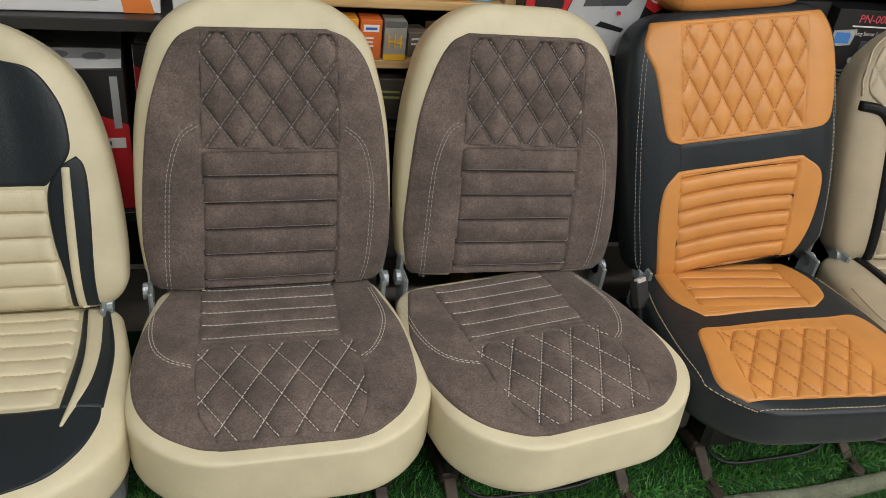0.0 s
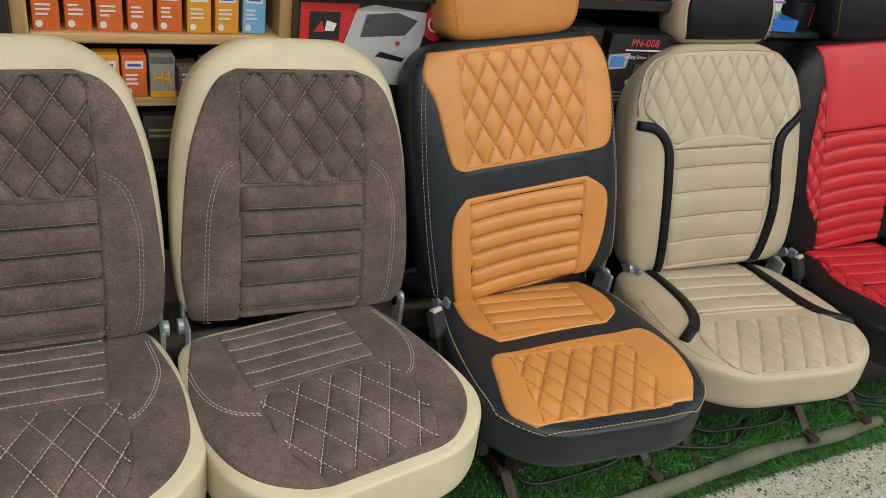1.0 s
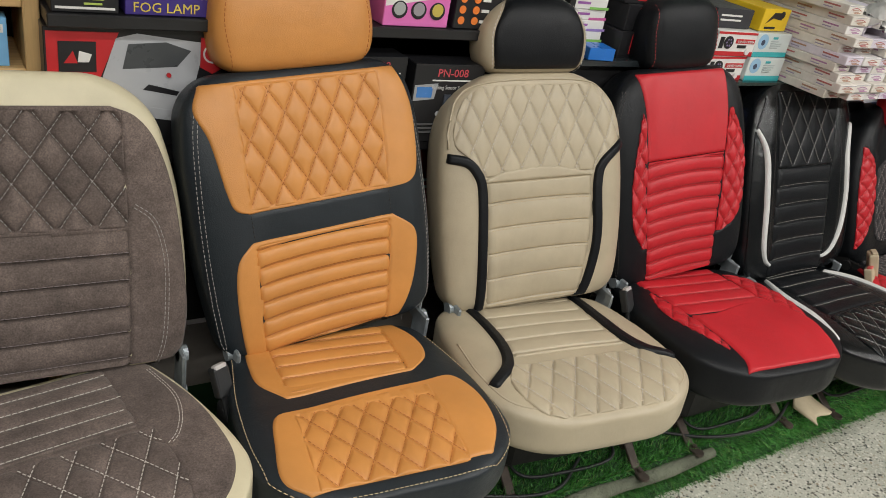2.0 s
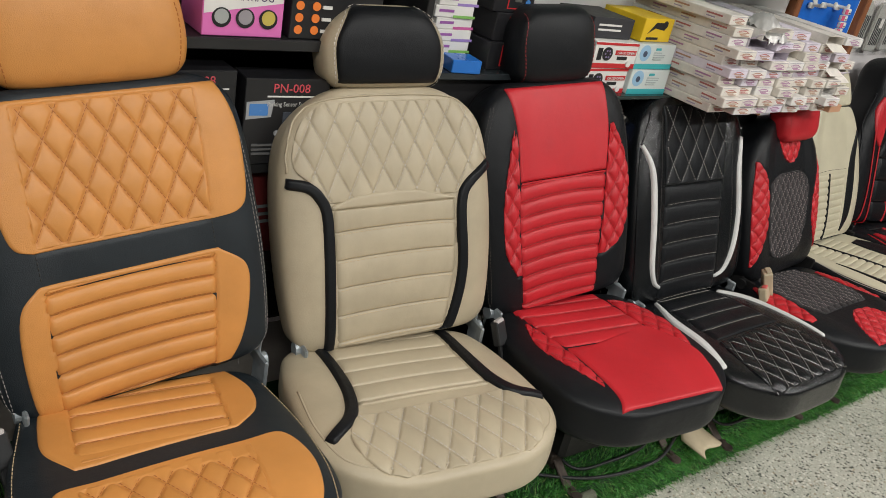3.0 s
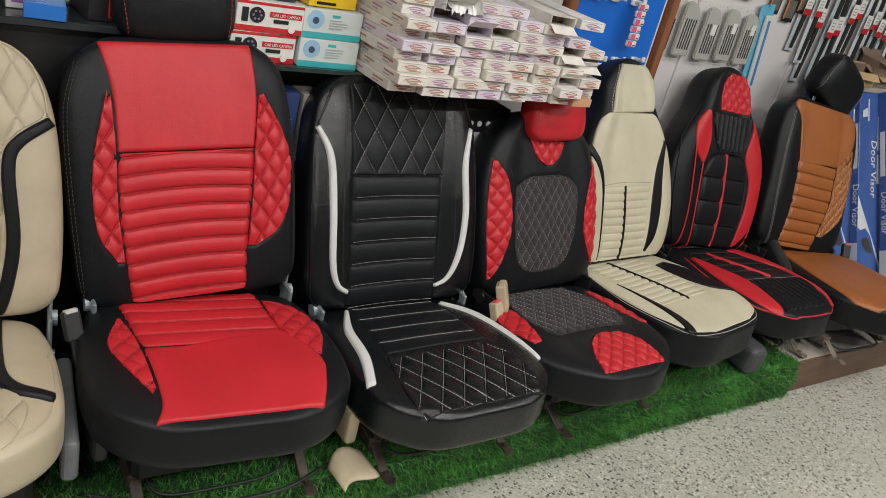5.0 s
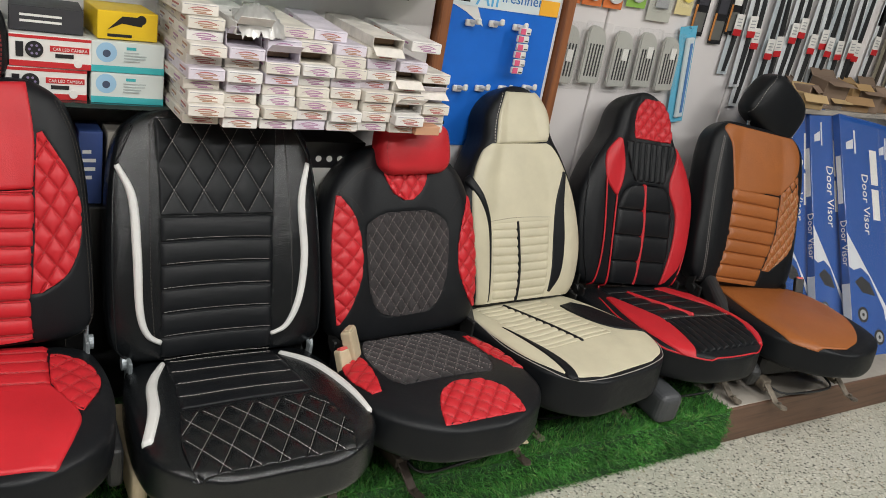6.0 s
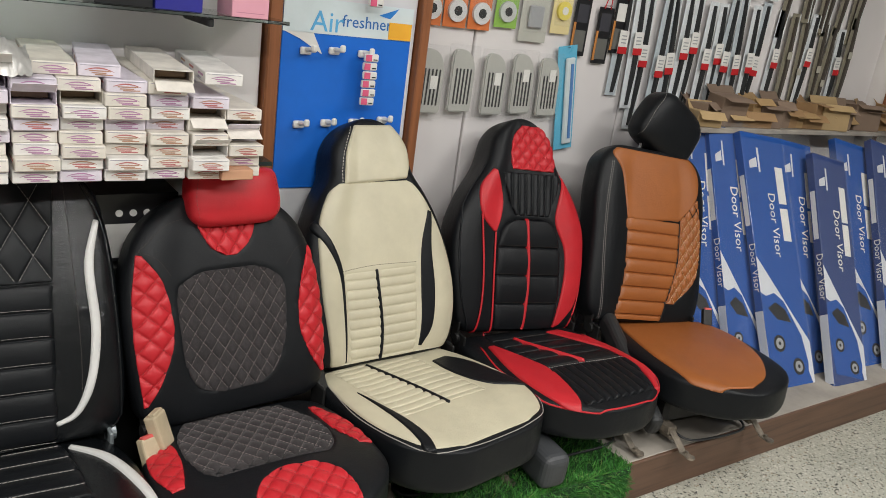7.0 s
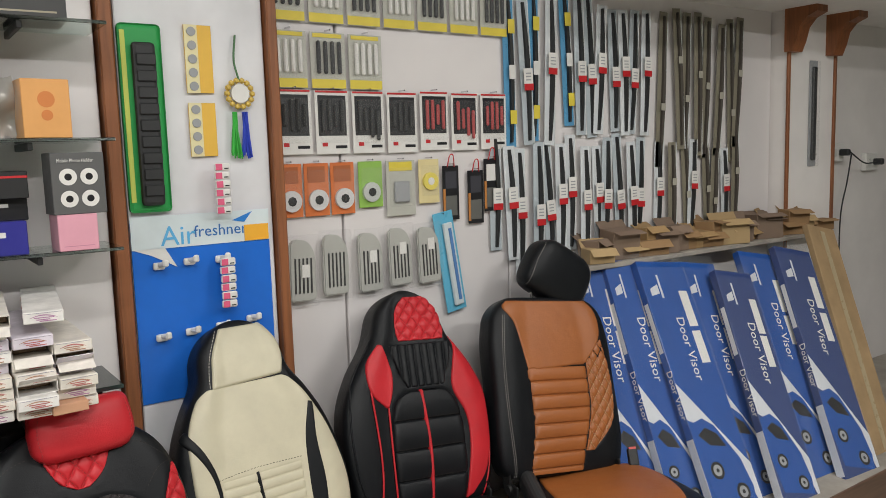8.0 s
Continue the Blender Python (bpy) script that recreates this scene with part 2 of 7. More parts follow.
class Pad:
    """A stuffed pad: a frame (origin, across, along, out), an outline of half widths along its length, a front and a rear swell."""

    def __init__(self, origin, along, out, v0, v1, widths, front=0.05, rear=0.06, px=5.0, pv=6.0, bolster=0.0, corner=0.05, corner0=0.03, crown=0.0, nose=0.0, roll=0.0):
        self.o, self.a, self.n = np.array(origin), np.array(along), np.array(out)
        c, si = math.cos(radians(roll)), math.sin(radians(roll))
        x = np.array((1.0, 0, 0)) if abs(self.n[0]) < 1e-6 and abs(self.a[0]) < 1e-6 else np.cross(self.a, self.n) * np.sign(np.cross(self.a, self.n)[0])
        self.x, self.a = c * x - si * self.a, si * x + c * self.a
        self.v0, self.v1, self.front, self.rear, self.px, self.pv = v0, v1, front, rear, px, pv
        self.b, self.crown, self.nose = bolster, crown, nose
        self.c1, self.c0, self.layers = corner, corner0, []
        w = spline(widths, 60)
        self.wv, self.ww = w[:, 0], w[:, 1]

    def hw(self, v):
        w = np.interp(v, self.wv, self.ww)
        for e, r in ((self.v1 - v, self.c1), (v - self.v0, self.c0)):
            e = np.clip(e, 0, r)
            w = w - r + np.sqrt(np.maximum(r * r - (r - e) ** 2, 0))
        return w

    def swell(self, x, v):
        s = np.clip(np.abs(x) / self.hw(v), 0, 1)
        q = np.clip(np.abs(2 * (v - self.v0) / (self.v1 - self.v0) - 1), 0, 1)
        return (1 - s ** self.px) ** (1 / self.px) * (1 - q ** self.pv) ** (1 / self.pv), s, q

    def depth(self, x, v):
        e, s, q = self.swell(x, v)
        t = np.clip((s - 0.42) / 0.4, 0, 1)
        t = t * t * (3 - 2 * t)
        k = np.clip((v - self.v0) / (self.v1 - self.v0), 0, 1)
        return (self.front + self.b * t * np.sin(math.pi * np.clip(k, 0, 1)) ** 0.5 + self.crown * np.sin(math.pi * k) * (1 - s * s) - self.nose * np.clip((k - 0.6) / 0.4, 0, 1) ** 2) * e - self.front

    def at(self, x, v, d):
        return self.o + x[..., None] * self.x + v[..., None] * self.a + d[..., None] * self.n

    def point(self, x, v, off=0.0):
        """Points of the front, lifted by off along the surface's own normal."""
        x, v = np.asarray(x, float), np.asarray(v, float)
        lim = self.hw(v) * 0.985
        x = np.clip(x, -lim, lim)
        h = 0.002
        p = self.at(x, v, self.depth(x, v))
        px = self.at(x + h, v, self.depth(x + h, v)) - self.at(x - h, v, self.depth(x - h, v))
        pv = self.at(x, v + h, self.depth(x, v + h)) - self.at(x, v - h, self.depth(x, v - h))
        n = np.cross(px, pv)
        n /= np.linalg.norm(n, axis=-1)[..., None] + 1e-12
        sign = np.sign(np.sum(n * self.n, -1))[..., None]
        return p + n * sign * np.asarray(off)[..., None]

    def flip(self):
        return np.dot(np.cross(self.x, self.a), self.n) < 0

    def body(self, name, mat, parent, label="", ns=86, nv=96):
        s = np.sin(np.linspace(-1, 1, ns) * math.pi / 2)
        k = (np.sin(np.linspace(-1, 1, nv) * math.pi / 2) + 1) / 2
        v = self.v0 + (self.v1 - self.v0) * k
        S, V = np.meshgrid(s, v)
        X = S * self.hw(V)
        e, _, _ = self.swell(X, V)
        front = self.at(X, V, self.depth(X, V)).reshape(-1, 3)
        back = self.at(X, V, -self.front - self.rear * e).reshape(-1, 3)
        fl = self.flip()
        n = ns * nv
        faces = grid_faces(ns, nv, fl) + [tuple(i + n for i in f) for f in grid_faces(ns, nv, not fl)]
        bm = bmesh.new()
        vs = [bm.verts.new(p) for p in np.vstack([front, back])]
        for f in faces:
            bm.faces.new([vs[i] for i in f])
        bmesh.ops.remove_doubles(bm, verts=bm.verts, dist=1e-5)
        ob = part(name, bm, mat, parent, label, smooth=True)
        self.layers.append(ob)
        return ob

    def press(self, left, right, depth):
        """Push the layers already laid inwards under a new panel, so that its grooves stay free."""
        test = inside(left, right, 0.003)
        for ob in self.layers:
            p = np.array([v.co for v in ob.data.vertices])
            q = p - self.o
            x, v, d = q @ self.x, q @ self.a, q @ self.n
            ok = test(x, v) & (d > -self.front * 0.8)
            p[ok] -= self.n * depth
            ob.data.vertices.foreach_set("co", p.ravel())


def panel(pad, name, left, right, mat, parent, relief=None, off=0.003, res=0.006, label="", edge=0.006, resx=None, skirt=0.004):
    """A stitched-on panel of the pad between two lines that run the same way."""
    L, R = spline(left, 40), spline(right, 40)
    m = max(4, int(np.linalg.norm(np.diff(L, axis=0), axis=1).sum() / res) + 3, int(np.linalg.norm(np.diff(R, axis=0), axis=1).sum() / res) + 3)
    n = max(4, int(np.linalg.norm(L - R, axis=1).max() / (resx or res)) + 3)
    L, R = spline(left, m), spline(right, m)
    ts = np.concatenate([[0, 0], np.linspace(0, 1, n)[1:-1], [1, 1]])
    rows = np.concatenate([[0], np.arange(m), [m - 1]])
    L, R = L[rows], R[rows]
    X = L[:, None, 0] * (1 - ts) + R[:, None, 0] * ts
    V = L[:, None, 1] * (1 - ts) + R[:, None, 1] * ts
    V = np.clip(V, pad.v0 + 0.012, pad.v1 - 0.006)
    width = np.linalg.norm(L - R, axis=1)[:, None]
    dx = np.minimum(ts, 1 - ts)[None, :] * width
    run = np.linalg.norm(L[-1] + R[-1] - L[0] - R[0]) / 2
    k = np.linspace(0, 1, m)[np.concatenate([[0], np.arange(m), [m - 1]])]
    dv = (np.minimum(k, 1 - k) * run)[:, None]
    rim = np.minimum(dx, dv + 0 * dx)
    fade = np.clip(rim / edge, 0, 1)
    fade = np.sqrt(1 - (1 - fade) ** 2)
    o = -0.001 + (off + 0.001) * fade
    if relief is not None:
        o = o + relief(X, V) * np.clip(rim / 0.004, 0.35, 1)
    o[0, :], o[-1, :], o[:, 0], o[:, -1] = -skirt, -skirt, -skirt, -skirt
    P = pad.point(X, V, o).reshape(-1, 3)
    fl = pad.flip() != (float(np.mean(R[:, 0] - L[:, 0])) * (L[-1, 1] - L[0, 1]) < 0)
    ob = link_mesh(name, P, grid_faces(len(ts), len(rows), fl), mat, parent, label)
    pad.layers.append(ob)
    return ob


def band(pad, name, line, width, mat, parent, off=0.004, label="", res=0.006):
    c = spline(line, 30)
    t = np.gradient(c, axis=0)
    t /= np.linalg.norm(t, axis=1)[:, None]
    nrm = np.stack([-t[:, 1], t[:, 0]], 1)
    w = np.interp(np.linspace(0, 1, 30), np.linspace(0, 1, len(width)), width)[:, None] / 2 if isinstance(width, (list, tuple)) else width / 2
    return panel(pad, name, c + nrm * w, c - nrm * w, mat, parent, None, off, res, label, edge=0.006)


def crease(dist, depth=0.0065, half=0.0024):
    """The narrow fold that a row of stitches pulls into the stuffing."""
    return -depth * np.exp(-(dist / half) ** 2)


def ribs(pitch, v0, amp=0.006, arch=0.0, sharp=0.5):
    def f(x, v):
        w = (v - v0 + arch * (x / 0.13) ** 2) / pitch
        return 1.1 * amp * (np.abs(np.sin(math.pi * w)) ** sharp - 1) + crease(np.abs(w - np.round(w)) * pitch, 0.55 * amp, 0.002)
    return f


def pleats(pitch, x0, amp=0.006):
    def f(x, v):
        w = (x - x0) / pitch
        return amp * (np.abs(np.sin(math.pi * w)) ** 0.75 - 1) + crease(np.abs(w - np.round(w)) * pitch, 0.004)
    return f


def quilt(a, b, x0=0.0, v0=0.0, amp=0.006):
    k = 1 / math.sqrt(1 / a ** 2 + 1 / b ** 2)

    def f(x, v):
        u1, u2 = (x - x0) / a + (v - v0) / b, (x - x0) / a - (v - v0) / b
        near = np.minimum(np.abs(u1 - np.round(u1)), np.abs(u2 - np.round(u2))) * k
        return 1.3 * amp * ((np.abs(np.sin(math.pi * u1)) * np.abs(np.sin(math.pi * u2))) ** 0.5 - 1) + crease(near, 0.45 * amp, 0.002)
    return f


def inside(left, right, rim=0.003):
    L, R = spline(left, 60), spline(right, 60)

    def f(x, v):
        iL, iR = np.argsort(L[:, 1]), np.argsort(R[:, 1])
        a, b = np.interp(v, L[iL, 1], L[iL, 0]), np.interp(v, R[iR, 1], R[iR, 0])
        lo, hi = max(L[:, 1].min(), R[:, 1].min()), min(L[:, 1].max(), R[:, 1].max())
        return (x > np.minimum(a, b) + rim) & (x < np.maximum(a, b) - rim) & (v > lo + rim) & (v < hi - rim)
    return f


def stitching(pad, lines, mat, parent, off=0.0035, width=0.0018, dash=0.006, gap=0.003, test=None, relief=None, label=""):
    """Separate stitches laid along lines of the pad."""
    vs, fs = [], []
    for ln in lines:
        ln = np.asarray(ln, float)
        seg = np.concatenate([[0], np.cumsum(np.linalg.norm(np.diff(ln, axis=0), axis=1))])
        a = np.arange(0, seg[-1] - dash, dash + gap)
        if not len(a):
            continue
        ax, av = np.interp(a, seg, ln[:, 0]), np.interp(a, seg, ln[:, 1])
        bx, bv = np.interp(a + dash, seg, ln[:, 0]), np.interp(a + dash, seg, ln[:, 1])
        if test is not None:
            ok = test(ax, av) & test(bx, bv)
            ax, av, bx, bv = ax[ok], av[ok], bx[ok], bv[ok]
        if not len(ax):
            continue
        lift = off if relief is None else off + np.maximum(relief(ax, av), relief(bx, bv))
        A, B = pad.point(ax, av, np.full(len(ax), 1.0) * lift), pad.point(bx, bv, np.full(len(ax), 1.0) * lift)
        n = pad.n
        d = B - A
        d /= np.linalg.norm(d, axis=1)[:, None] + 1e-9
        s = np.cross(d, n) * width / 2
        top = n * 0.0007
        for p, q, w, e in zip(A, B, s, d):
            k = len(vs)
            vs += [p - w - top, p + w - top, q + w - top, q - w - top, p + e * 0.001 + top, q - e * 0.001 + top]
            fs += [(k, k + 1, k + 4), (k + 1, k + 2, k + 5, k + 4), (k + 2, k + 3, k + 5), (k + 3, k, k + 4, k + 5)]
    if not vs:
        return None
    return tagged(link_mesh("stitching", vs, fs, mat, parent, label), kind="stuff")


def quilt_lines(a, b, x0, v0, box):
    xa, va, xb, vb = box
    out = []
    for sgn in (1, -1):
        for k in range(-40, 41):
            v = np.linspace(va, vb, 40)
            x = x0 + a * (k - sgn * (v - v0) / b)
            ok = (x > xa) & (x < xb)
            if ok.sum() > 2:
                out.append(np.stack([x[ok], v[ok]], 1))
    return out


def quilted(pad, left, right, mat, thread, parent, a, b, x0=0.0, v0=0.0, amp=0.006, name="quilted_panel", off=0.004, label="", width=0.0018):
    amp = amp * 1.15
    off = off if off > 0.007 else min(off, 0.004)
    pad.press(left, right, max(0.002, 1.6 * amp - 0.003))
    rl = quilt(a, b, x0, v0, amp)
    panel(pad, name, left, right, mat, parent, rl, off + 0.2 * amp, 0.0024, label, skirt=2.2 * amp, edge=0.004)
    if thread:
        pts = np.array(list(left) + list(right))
        box = (pts[:, 0].min(), pts[:, 1].min(), pts[:, 0].max(), pts[:, 1].max())
        deep = inside(left, right, 0.008)
        stitching(pad, quilt_lines(a, b, x0, v0, box), thread, parent, off + 0.2 * amp + 0.001, width, test=inside(left, right), relief=lambda x, v: np.where(deep(x, v), 0.42, 0.3) * rl(x, v))


def ribbed(pad, left, right, mat, thread, parent, pitch, v0, amp=0.006, arch=0.0, name="ribbed_panel", off=0.004, double=0.0, label="", count=12, width=0.0016):
    amp = amp * 1.2
    off = off if off > 0.007 else min(off, 0.004)
    pad.press(left, right, max(0.002, 1.5 * amp - 0.003))
    rl = ribs(pitch, v0, amp, arch)
    panel(pad, name, left, right, mat, parent, rl, off + 0.2 * amp, 0.0014, label, resx=0.012, skirt=2.1 * amp, edge=0.004)
    if thread:
        pts = np.array(list(left) + list(right))
        xs = np.linspace(pts[:, 0].min(), pts[:, 0].max(), 40)
        deep = inside(left, right, 0.008)
        lines = []
        for k in range(-count, count + 1):
            for dd in ((-double, double) if double else (0.0055,)):
                lines.append(np.stack([xs, v0 + k * pitch - arch * (xs / 0.13) ** 2 + dd], 1))
        stitching(pad, lines, thread, parent, off + 0.2 * amp + 0.0008, width, dash=0.008, gap=0.0015, test=inside(left, right), relief=lambda x, v: np.where(deep(x, v), 0.6, 0.4) * rl(x, v))


def seam(pad, pts, thread, parent, off=0.001, width=0.0018, double=0.0):
    c = spline(pts, 60)
    if double:
        t = np.gradient(c, axis=0)
        t /= np.linalg.norm(t, axis=1)[:, None]
        nrm = np.stack([-t[:, 1], t[:, 0]], 1) * double
        return stitching(pad, [c + nrm, c - nrm], thread, parent, off, width)
    return stitching(pad, [c], thread, parent, off, width)


def piping(pad, pts, mat, parent, r=0.003, off=0.001, name="piping", label="", samples=60):
    c = spline(pts, samples)
    p = pad.point(c[:, 0], c[:, 1], np.full(len(c), off))
    return tube(name, p, r, mat, parent, label, n=6, samples=samples)


def mirror(pts):
    return [(-x, v) for x, v in pts]


PLAT = 0.13
RECLINE = 20.8


def seat_root(cx, y0, rz, label):
    return empty("car_seat", pose(cx, y0, PLAT, 0, 0, rz), label, "car seat", "display car seats in a row")


def back_pad(z0, v1, widths, recline=RECLINE, front=0.045, rear=0.075, bolster=0.018, corner=0.09, v0=0.0, px=4.5, pv=7.0, y=0.0, crown=0.012, roll=0.0):
    r = radians(recline)
    return Pad((0, y + 0.01, z0 - PLAT), (0, math.sin(r), math.cos(r)), (0, -math.cos(r), math.sin(r)), v0, v1, widths, front, rear, px, pv, bolster, corner, 0.05, crown, roll=roll)


def cushion_pad(z0, v1, widths, front=0.045, rear=0.07, corner=0.12, bolster=0.008, tilt=3.5, v0=-0.07, px=5.5, pv=7.0, crown=0.012, nose=0.012, x=0.0, yaw=0.0, y=0.0):
    r = radians(tilt)
    ca, sa = math.cos(radians(yaw)), math.sin(radians(yaw))
    return Pad((x, y, z0 - PLAT - 0.012), (sa * math.cos(r), -ca * math.cos(r), math.sin(r)), (-sa * math.sin(r), ca * math.sin(r), math.cos(r)), v0, v1, widths, front, rear, px, pv, bolster, corner, 0.05, crown, nose)


def undercarriage(root, z0, front, x=0.17, trim=None, bar=True, rail_mat=None, foot=0.05, plate=None):
    """Seat pan, two slide rails with bent feet, a release bar and the recliner plates at the joint."""
    h = z0 - PLAT
    front -= 0.075
    part("seat_pan", one_block((0.36, 0.3, max(0.03, h - 0.15)), (0, -front * 0.5 + 0.02, (h - 0.1 + 0.055) / 2 + 0.004), 0.012), DARKSTEEL, root, "black pressed-steel seat pan")
    for sx in (-1, 1):
        bm = bmesh.new()
        block(bm, (0.034, front, 0.026), (sx * x, -front / 2 + 0.03, 0.05), 0.003)
        block(bm, (0.02, front + 0.01, 0.014), (sx * x, -front / 2 + 0.03, 0.03), 0.002)
        block(bm, (0.026, 0.012, 0.05), (sx * x, 0.03, 0.028), 0.002)
        y1 = -front + 0.035
        block(bm, (0.024, 0.075, 0.006), (0, 0, 0), 0.002, pose(sx * x, y1 - 0.03, 0.031, 33))
        block(bm, (0.026, foot * 0.7, 0.006), (sx * x, y1 - 0.06 - foot * 0.25, 0.011), 0.0025)
        bmesh.ops.create_cone(bm, cap_ends=True, segments=14, radius1=0.014, radius2=0.013, depth=0.006, matrix=Matrix.Translation((sx * x, y1 - 0.06 - foot * 0.6, 0.0115)))
        bmesh.ops.create_cone(bm, cap_ends=True, segments=10, radius1=0.007, radius2=0.006, depth=0.008, matrix=Matrix.Translation((sx * x, y1 - 0.058 - foot * 0.3, 0.017)))
        part("slide_rail", bm, rail_mat or STEEL, root, "rusty steel slide rail with bolted foot")
        bm = bmesh.new()
        block(bm, (0.008, 0.06, 0.12), (sx * 0.212, 0.03, h - 0.05), 0.004)
        block(bm, (0.006, 0.04, 0.07), (sx * 0.214, 0.06, h + 0.01), 0.004)
        rod(bm, (sx * 0.208, 0.04, h - 0.01), (sx * 0.226, 0.04, h - 0.01), 0.016, 14)
        rod(bm, (sx * 0.208, 0.02, h - 0.08), (sx * 0.222, 0.02, h - 0.08), 0.008, 10)
        part("recliner_plate", bm, plate or ZINC, root, "steel recliner plate")
    if bar:
        y = -front + 0.015
        tube("release_bar", [(-x + 0.03, y + 0.1, 0.045), (-x + 0.035, y - 0.005, 0.03), (-0.03, y - 0.02, 0.024), (x - 0.05, y - 0.005, 0.028), (x - 0.03, y + 0.1, 0.045)], 0.0038, PLASTIC_B, root, "bent black release bar")
    if trim:
        for sx in (-1, 1):
            bm = one_block((0.03, 0.27, 0.09), (sx * 0.238, -front * 0.45, h - 0.13), 0.012, seg=3)
            part("side_trim", bm, trim, root, "moulded plastic side trim")


def buckle(root, x, y, z, rz, colour, shell, rx=-25, s=1.0):
    m = pose(x, y, z, rx, 0, rz)
    bm = one_block((0.034 * s, 0.022 * s, 0.06 * s), (0, 0, 0), 0.005, m, 2)
    block(bm, (0.018, 0.01, 0.06), (0, 0, -0.05), 0.002, m)
    b = part("belt_buckle", bm, shell, root, "seat-belt buckle on a short stalk")
    part("button", one_block((0.026 * s, 0.013 * s, 0.016 * s), (0, -0.004, 0.026 * s), 0.002, m), colour, b, "release button")


def head_rest(root, pos, size, tilt, mat, side_mat=None, thread=None, posts=True, label="", roll=0.0, corner=0.05):
    """A stuffed headrest on two steel rods: pos is the middle of its lower edge."""
    w, h, d = size
    r = radians(tilt)
    pad = Pad(pos, (0, math.sin(r), math.cos(r)), (0, -math.cos(r), math.sin(r)), 0.0, h, [(0, w * 0.46), (h * 0.4, w * 0.5), (h, w * 0.46)], d * 0.5, d * 0.5, 4.0, 4.0, 0.0, corner, 0.035, 0.006, roll=roll)
    ob = pad.body("headrest", side_mat or mat, root, label, 30, 28)
    if side_mat:
        wv = [(-w * 0.40, h * 0.03), (-w * 0.43, h * 0.3), (-w * 0.42, h * 0.6), (-w * 0.3, h * 0.93), (-w * 0.2, h * 0.97)]
        panel(pad, "face_panel", wv, mirror(wv), mat, ob, None, 0.003, 0.01)
        if thread:
            seam(pad, wv, thread, ob, 0.004)
            seam(pad, mirror(wv), thread, ob, 0.004)
    elif thread:
        wv = [(-w * 0.41, h * 0.04), (-w * 0.44, h * 0.5), (-w * 0.4, h * 0.9)]
        seam(pad, wv, thread, ob, 0.0008)
        seam(pad, mirror(wv), thread, ob, 0.0008)
    if posts:
        for sx in (-1, 1):
            bm = bmesh.new()
            p = Vector(pos)
            rod(bm, p + Vector((sx * w * 0.22, d * 0.45, 0.03)), p + Vector((sx * w * 0.22, d * 0.3, -0.1)), 0.006)
            part("headrest_post", bm, CHROME, root, "steel headrest rod")
    return pad, ob


